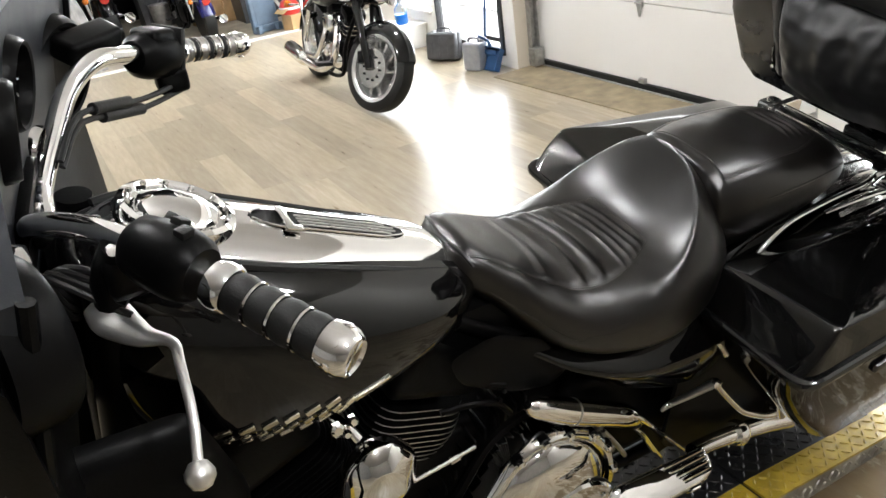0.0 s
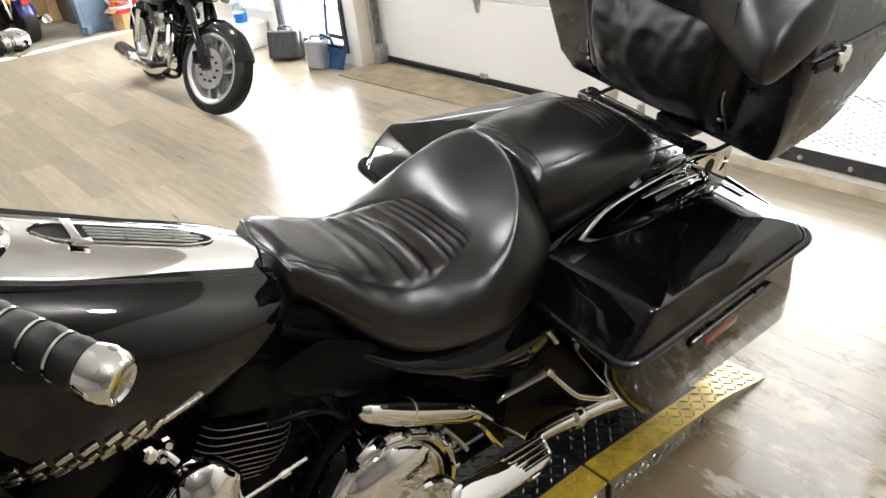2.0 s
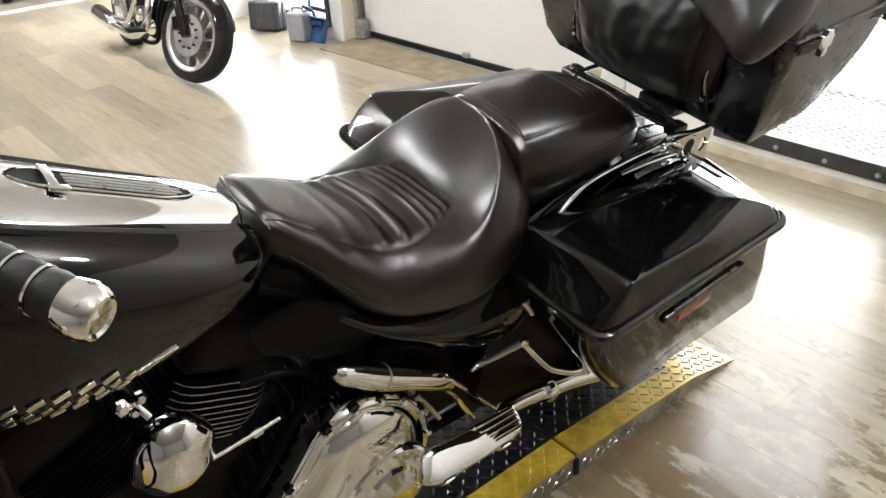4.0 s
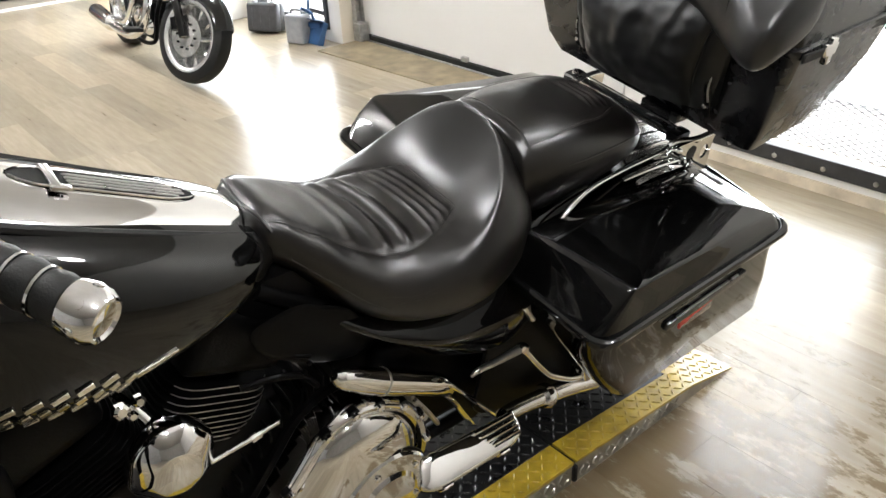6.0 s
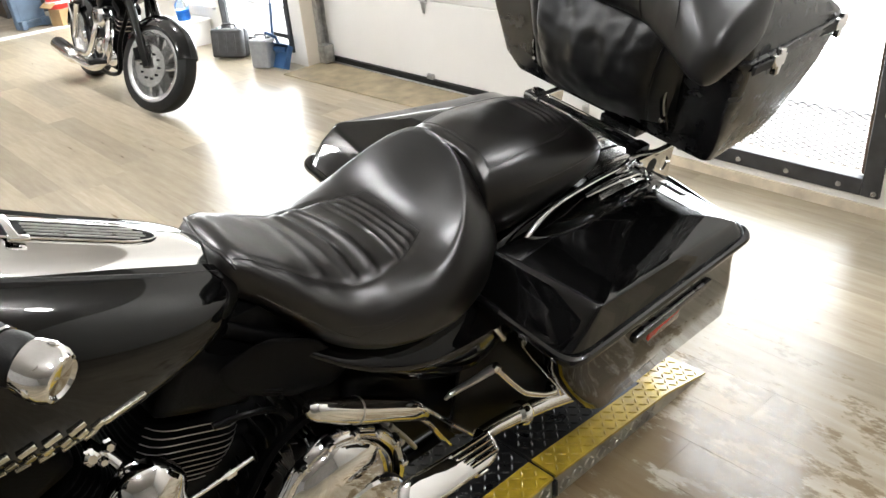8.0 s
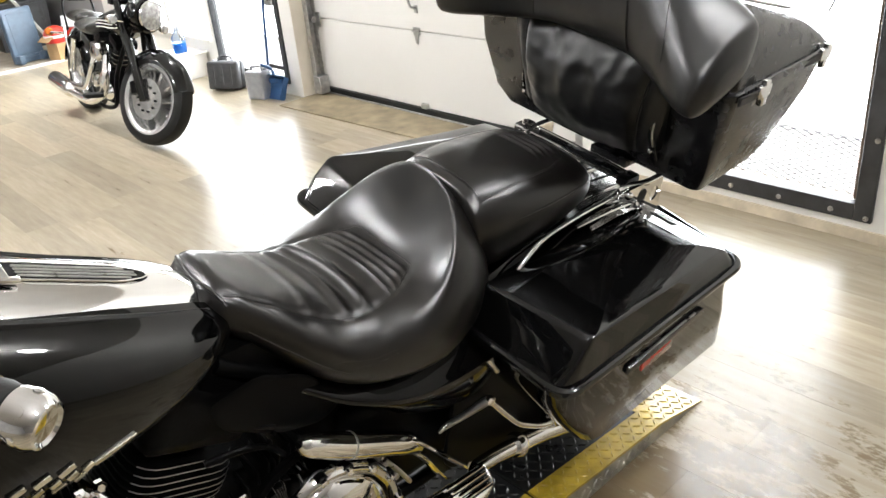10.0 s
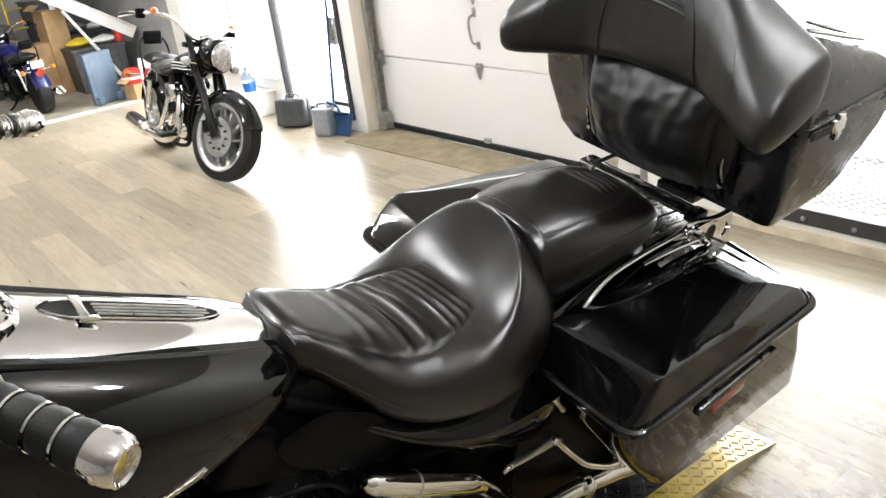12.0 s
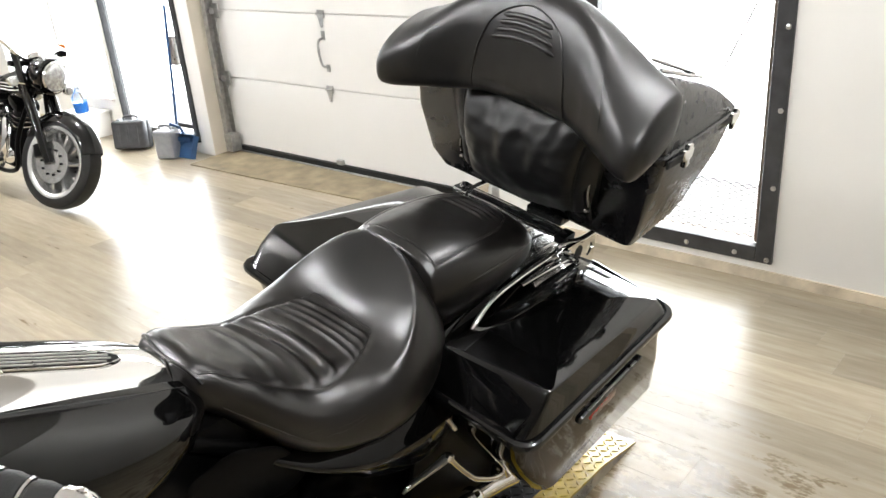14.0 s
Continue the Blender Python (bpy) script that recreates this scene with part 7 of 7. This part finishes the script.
soft_bundle(pose(-9.95, 2.88, 0.528), 0.13, YELP, "crumpled yellow cloth on a storage bin")
soft_bundle(pose(-9.9, 3.16, 0.528), 0.12, WHITEP, "crumpled white cloth on a storage bin")
soft_bundle(pose(-10.6, 3.0, 0.648), 0.15, TARP, "crumpled grey cloth on a storage bin")
soft_bundle(pose(-10.6, 3.28, 0.648), 0.10, WHITEP, "crumpled white cloth on a storage bin")
_r = empty("red_bottle", pose(-9.85, 3.32, 0.528), "red plastic bottle on a storage bin", "bottle")
lathe("bottle", [(0, 0), (0.05, 0), (0.052, 0.16), (0.02, 0.21), (0.018, 0.24), (0, 0.24)], REDP, _r, 18)
lathe("cap", [(0, 0.241), (0.02, 0.241), (0.02, 0.265), (0, 0.266)], WHITEP, _r, 14)


def hand_truck(m):
    o = empty("hand_truck", m, "yellow steel hand truck", "hand truck")
    for s in (-1, 1):
        tube("rail", [(0, s * 0.18, 0.1), (0, s * 0.18, 1.05), (-0.06, s * 0.16, 1.15)], 0.016, YELP, o, 10)
        lathe("tyre", [(0.05, -0.03), (0.12, -0.03), (0.13, 0), (0.12, 0.03), (0.05, 0.03)], RUBBER, o, 20, axis((-0.08, s * 0.22, 0.13), (0, 1, 0)))
    for z in (0.25, 0.5, 0.75, 1.0):
        tube("rung", [(0, -0.18, z), (0, 0.18, z)], 0.012, YELP, o, 8, 1)
    plate("toe_plate", rounded([(0, -0.2), (0.2, -0.18), (0.2, 0.18), (0, 0.2)], 0.02, 3), 0.008, YELP, o)
    return o


hand_truck(pose(-11.6, 2.02, 0, 0, 0, -15))
hand_truck(pose(-11.3, 2.6, 0, 0, 0, 20))


def covered_machine(m):
    """A draped grey cover over a low bulk."""
    vs, fs, n, k = [], [], 40, 14
    for j in range(k + 1):
        f = j / k
        for i in range(n):
            t = math.tau * i / n
            r = (1 - 0.45 * f ** 2) * (1 + 0.04 * (1 - f) * math.sin(9 * t) + 0.02 * math.sin(17 * t + 3 * f))
            vs.append((0.75 * r * sign(math.cos(t)) * abs(math.cos(t)) ** 0.7, 0.42 * r * sign(math.sin(t)) * abs(math.sin(t)) ** 0.7, 0.85 * math.sin(f * math.pi / 2) + 0.02 * math.sin(5 * t) * f))
    for j in range(k):
        for i in range(n):
            fs.append((j * n + i, j * n + (i + 1) % n, (j + 1) * n + (i + 1) % n, (j + 1) * n + i))
    fs.append(tuple(range(k * n, k * n + n)))
    o = link("covered_motorcycle", vs, fs, TARP, None, True, "", m)
    return tagged(o, "something low draped with a grey fabric cover", "cover")


covered_machine(pose(-9.3, 0.45, 0, 0, 0, 12))

# ---- floor planks ----
def plank_material():
    m = bpy.data.materials.new("vinyl_plank")
    m.use_nodes = True
    nd, ln = m.node_tree.nodes, m.node_tree.links
    p = nd["Principled BSDF"]
    geo = nd.new("ShaderNodeNewGeometry")
    oi = nd.new("ShaderNodeObjectInfo")
    off = nd.new("ShaderNodeVectorMath")
    off.operation = "MULTIPLY_ADD"
    off.inputs[1].default_value = (1, 1, 1)
    add = nd.new("ShaderNodeMath")
    add.operation = "ADD"
    ln.new(oi.outputs["Random"], add.inputs[0])
    ln.new(geo.outputs["Random Per Island"], add.inputs[1])
    sc = nd.new("ShaderNodeMath")
    sc.operation = "MULTIPLY"
    sc.inputs[1].default_value = 37.0
    ln.new(add.outputs[0], sc.inputs[0])
    cmb = nd.new("ShaderNodeCombineXYZ")
    ln.new(sc.outputs[0], cmb.inputs[2])
    ln.new(sc.outputs[0], cmb.inputs[0])
    ln.new(geo.outputs["Position"], off.inputs[0])
    ln.new(cmb.outputs[0], off.inputs[2])
    mp = nd.new("ShaderNodeMapping")
    mp.inputs["Scale"].default_value = (1.6, 14, 1)
    ln.new(off.outputs[0], mp.inputs["Vector"])
    grain = nd.new("ShaderNodeTexNoise")
    grain.inputs["Scale"].default_value, grain.inputs["Detail"].default_value, grain.inputs["Roughness"].default_value = 2.2, 8, 0.62
    ln.new(mp.outputs[0], grain.inputs["Vector"])
    fine = nd.new("ShaderNodeTexNoise")
    fine.inputs["Scale"].default_value, fine.inputs["Detail"].default_value = 14, 4
    ln.new(mp.outputs[0], fine.inputs["Vector"])
    ramp = nd.new("ShaderNodeValToRGB")
    e = ramp.color_ramp.elements
    e[0].position, e[0].color = 0.12, (0.215, 0.172, 0.115, 1)
    e[1].position, e[1].color = 0.88, (0.450, 0.405, 0.322, 1)
    mid = e.new(0.5)
    mid.color = (0.335, 0.284, 0.203, 1)
    ln.new(grain.outputs["Fac"], ramp.inputs["Fac"])
    # a tone of its own for each plank
    tone = nd.new("ShaderNodeMapRange")
    tone.inputs["To Min"].default_value, tone.inputs["To Max"].default_value = 0.74, 1.16
    fr = nd.new("ShaderNodeMath")
    fr.operation = "FRACT"
    ln.new(add.outputs[0], fr.inputs[0])
    ln.new(fr.outputs[0], tone.inputs["Value"])
    # dirt spilt about the ramp
    dirt = nd.new("ShaderNodeTexNoise")
    dirt.inputs["Scale"].default_value, dirt.inputs["Detail"].default_value, dirt.inputs["Roughness"].default_value = 6.0, 10, 0.72
    smear = nd.new("ShaderNodeMapping")
    smear.inputs["Scale"].default_value = (0.8, 1.9, 1)
    smear.inputs["Rotation"].default_value = (0, 0, 0.35)
    ln.new(geo.outputs["Position"], smear.inputs["Vector"])
    ln.new(smear.outputs[0], dirt.inputs["Vector"])
    dist = nd.new("ShaderNodeVectorMath")
    dist.operation = "DISTANCE"
    dist.inputs[1].default_value = (-0.28, 1.62, 0)
    ln.new(geo.outputs["Position"], dist.inputs[0])
    near = nd.new("ShaderNodeMapRange")
    near.inputs["From Min"].default_value, near.inputs["From Max"].default_value = 0.15, 1.15
    near.inputs["To Min"].default_value, near.inputs["To Max"].default_value = 0.18, -0.08
    ln.new(dist.outputs["Value"], near.inputs["Value"])
    dsum = nd.new("ShaderNodeMath")
    dsum.operation = "ADD"
    ln.new(dirt.outputs["Fac"], dsum.inputs[0])
    ln.new(near.outputs[0], dsum.inputs[1])
    dr = nd.new("ShaderNodeMapRange")
    dr.inputs["From Min"].default_value, dr.inputs["From Max"].default_value = 0.585, 0.64
    ln.new(dsum.outputs[0], dr.inputs["Value"])
    mix = nd.new("ShaderNodeMix")
    mix.data_type = "RGBA"
    mix.inputs["B"].default_value = (0.125, 0.080, 0.034, 1)
    scl = nd.new("ShaderNodeVectorMath")
    scl.operation = "SCALE"
    ln.new(ramp.outputs["Color"], scl.inputs[0])
    ln.new(tone.outputs[0], scl.inputs["Scale"])
    ln.new(scl.outputs[0], mix.inputs["A"])
    half = nd.new("ShaderNodeMath")
    half.operation = "MULTIPLY"
    half.inputs[1].default_value = 0.72
    ln.new(dr.outputs[0], half.inputs[0])
    ln.new(half.outputs[0], mix.inputs["Factor"])
    ln.new(mix.outputs["Result"], p.inputs["Base Color"])
    rr = nd.new("ShaderNodeMapRange")
    rr.inputs["To Min"].default_value, rr.inputs["To Max"].default_value = 0.25, 0.33
    ln.new(grain.outputs["Fac"], rr.inputs["Value"])
    wet = nd.new("ShaderNodeMath")
    wet.operation = "SUBTRACT"
    ln.new(rr.outputs[0], wet.inputs[0])
    wm = nd.new("ShaderNodeMath")
    wm.operation = "MULTIPLY"
    wm.inputs[1].default_value = 0.17
    ln.new(dr.outputs[0], wm.inputs[0])
    ln.new(wm.outputs[0], wet.inputs[1])
    ln.new(wet.outputs[0], p.inputs["Roughness"])
    p.inputs["Specular IOR Level"].default_value = 0.44
    b = nd.new("ShaderNodeBump")
    b.inputs["Strength"].default_value, b.inputs["Distance"].default_value = 0.07, 0.002
    ln.new(fine.outputs["Fac"], b.inputs["Height"])
    ln.new(b.outputs[0], p.inputs["Normal"])
    return m


def floor():
    pm = plank_material()
    base = empty("floor", pose(0, 0, 0), "light tan vinyl plank floor, worn, with dirty wet marks by the ramp", "floor")
    tagged(base, kind="structure")
    L, W = 1.22, 0.178

    def outline(x0, x1):
        e = 0.00012
        a, b, c, d = x0 + e, x1 - e, -W / 2 + e, W / 2 - e
        v = [(a, c, -0.006), (b, c, -0.006), (b, d, -0.006), (a, d, -0.006), (a + e, c + e, 0), (b - e, c + e, 0), (b - e, d - e, 0), (a + e, d - e, 0)]
        return v, [(4, 5, 6, 7), (0, 1, 5, 4), (1, 2, 6, 5), (2, 3, 7, 6), (3, 0, 4, 7)]

    v, f = outline(-L / 2, L / 2)
    me = bpy.data.meshes.new("plank")
    me.from_pydata(v, [], f)
    me.materials.append(pm)
    rest_v, rest_f = [], []
    rng = random.Random(4)
    rows = int((DOORY + 0.06 - Y_B) / W)
    count = 0
    for r in range(rows + 1):
        y = DOORY + 0.05 - W / 2 - r * W
        if y - W / 2 < Y_B:
            break
        x = X_L + 0.05 - rng.random() * L
        while x < X_R:
            x0, x1 = max(x, X_L + 0.05), min(x + L, X_R)
            if x1 - x0 > 0.03:
                whole = x1 - x0 > L - 0.001
                if whole and y > -0.55 and x0 < 1.2 and count < 300:
                    ob = new("plank", me)
                    ob.location = ((x0 + x1) / 2, y, 0)
                    ob.parent = base
                    count += 1
                else:
                    vv, ff = outline(x0, x1)
                    k = len(rest_v)
                    rest_v += [(p[0], p[1] + y, p[2]) for p in vv]
                    rest_f += [tuple(i + k for i in q) for q in ff]
            x += L
    me2 = bpy.data.meshes.new("cut_planks")
    me2.from_pydata(rest_v, [], rest_f)
    me2.materials.append(pm)
    ob = new("cut_planks", me2)
    ob.parent = base
    tagged(ob, kind="stuff")


floor()
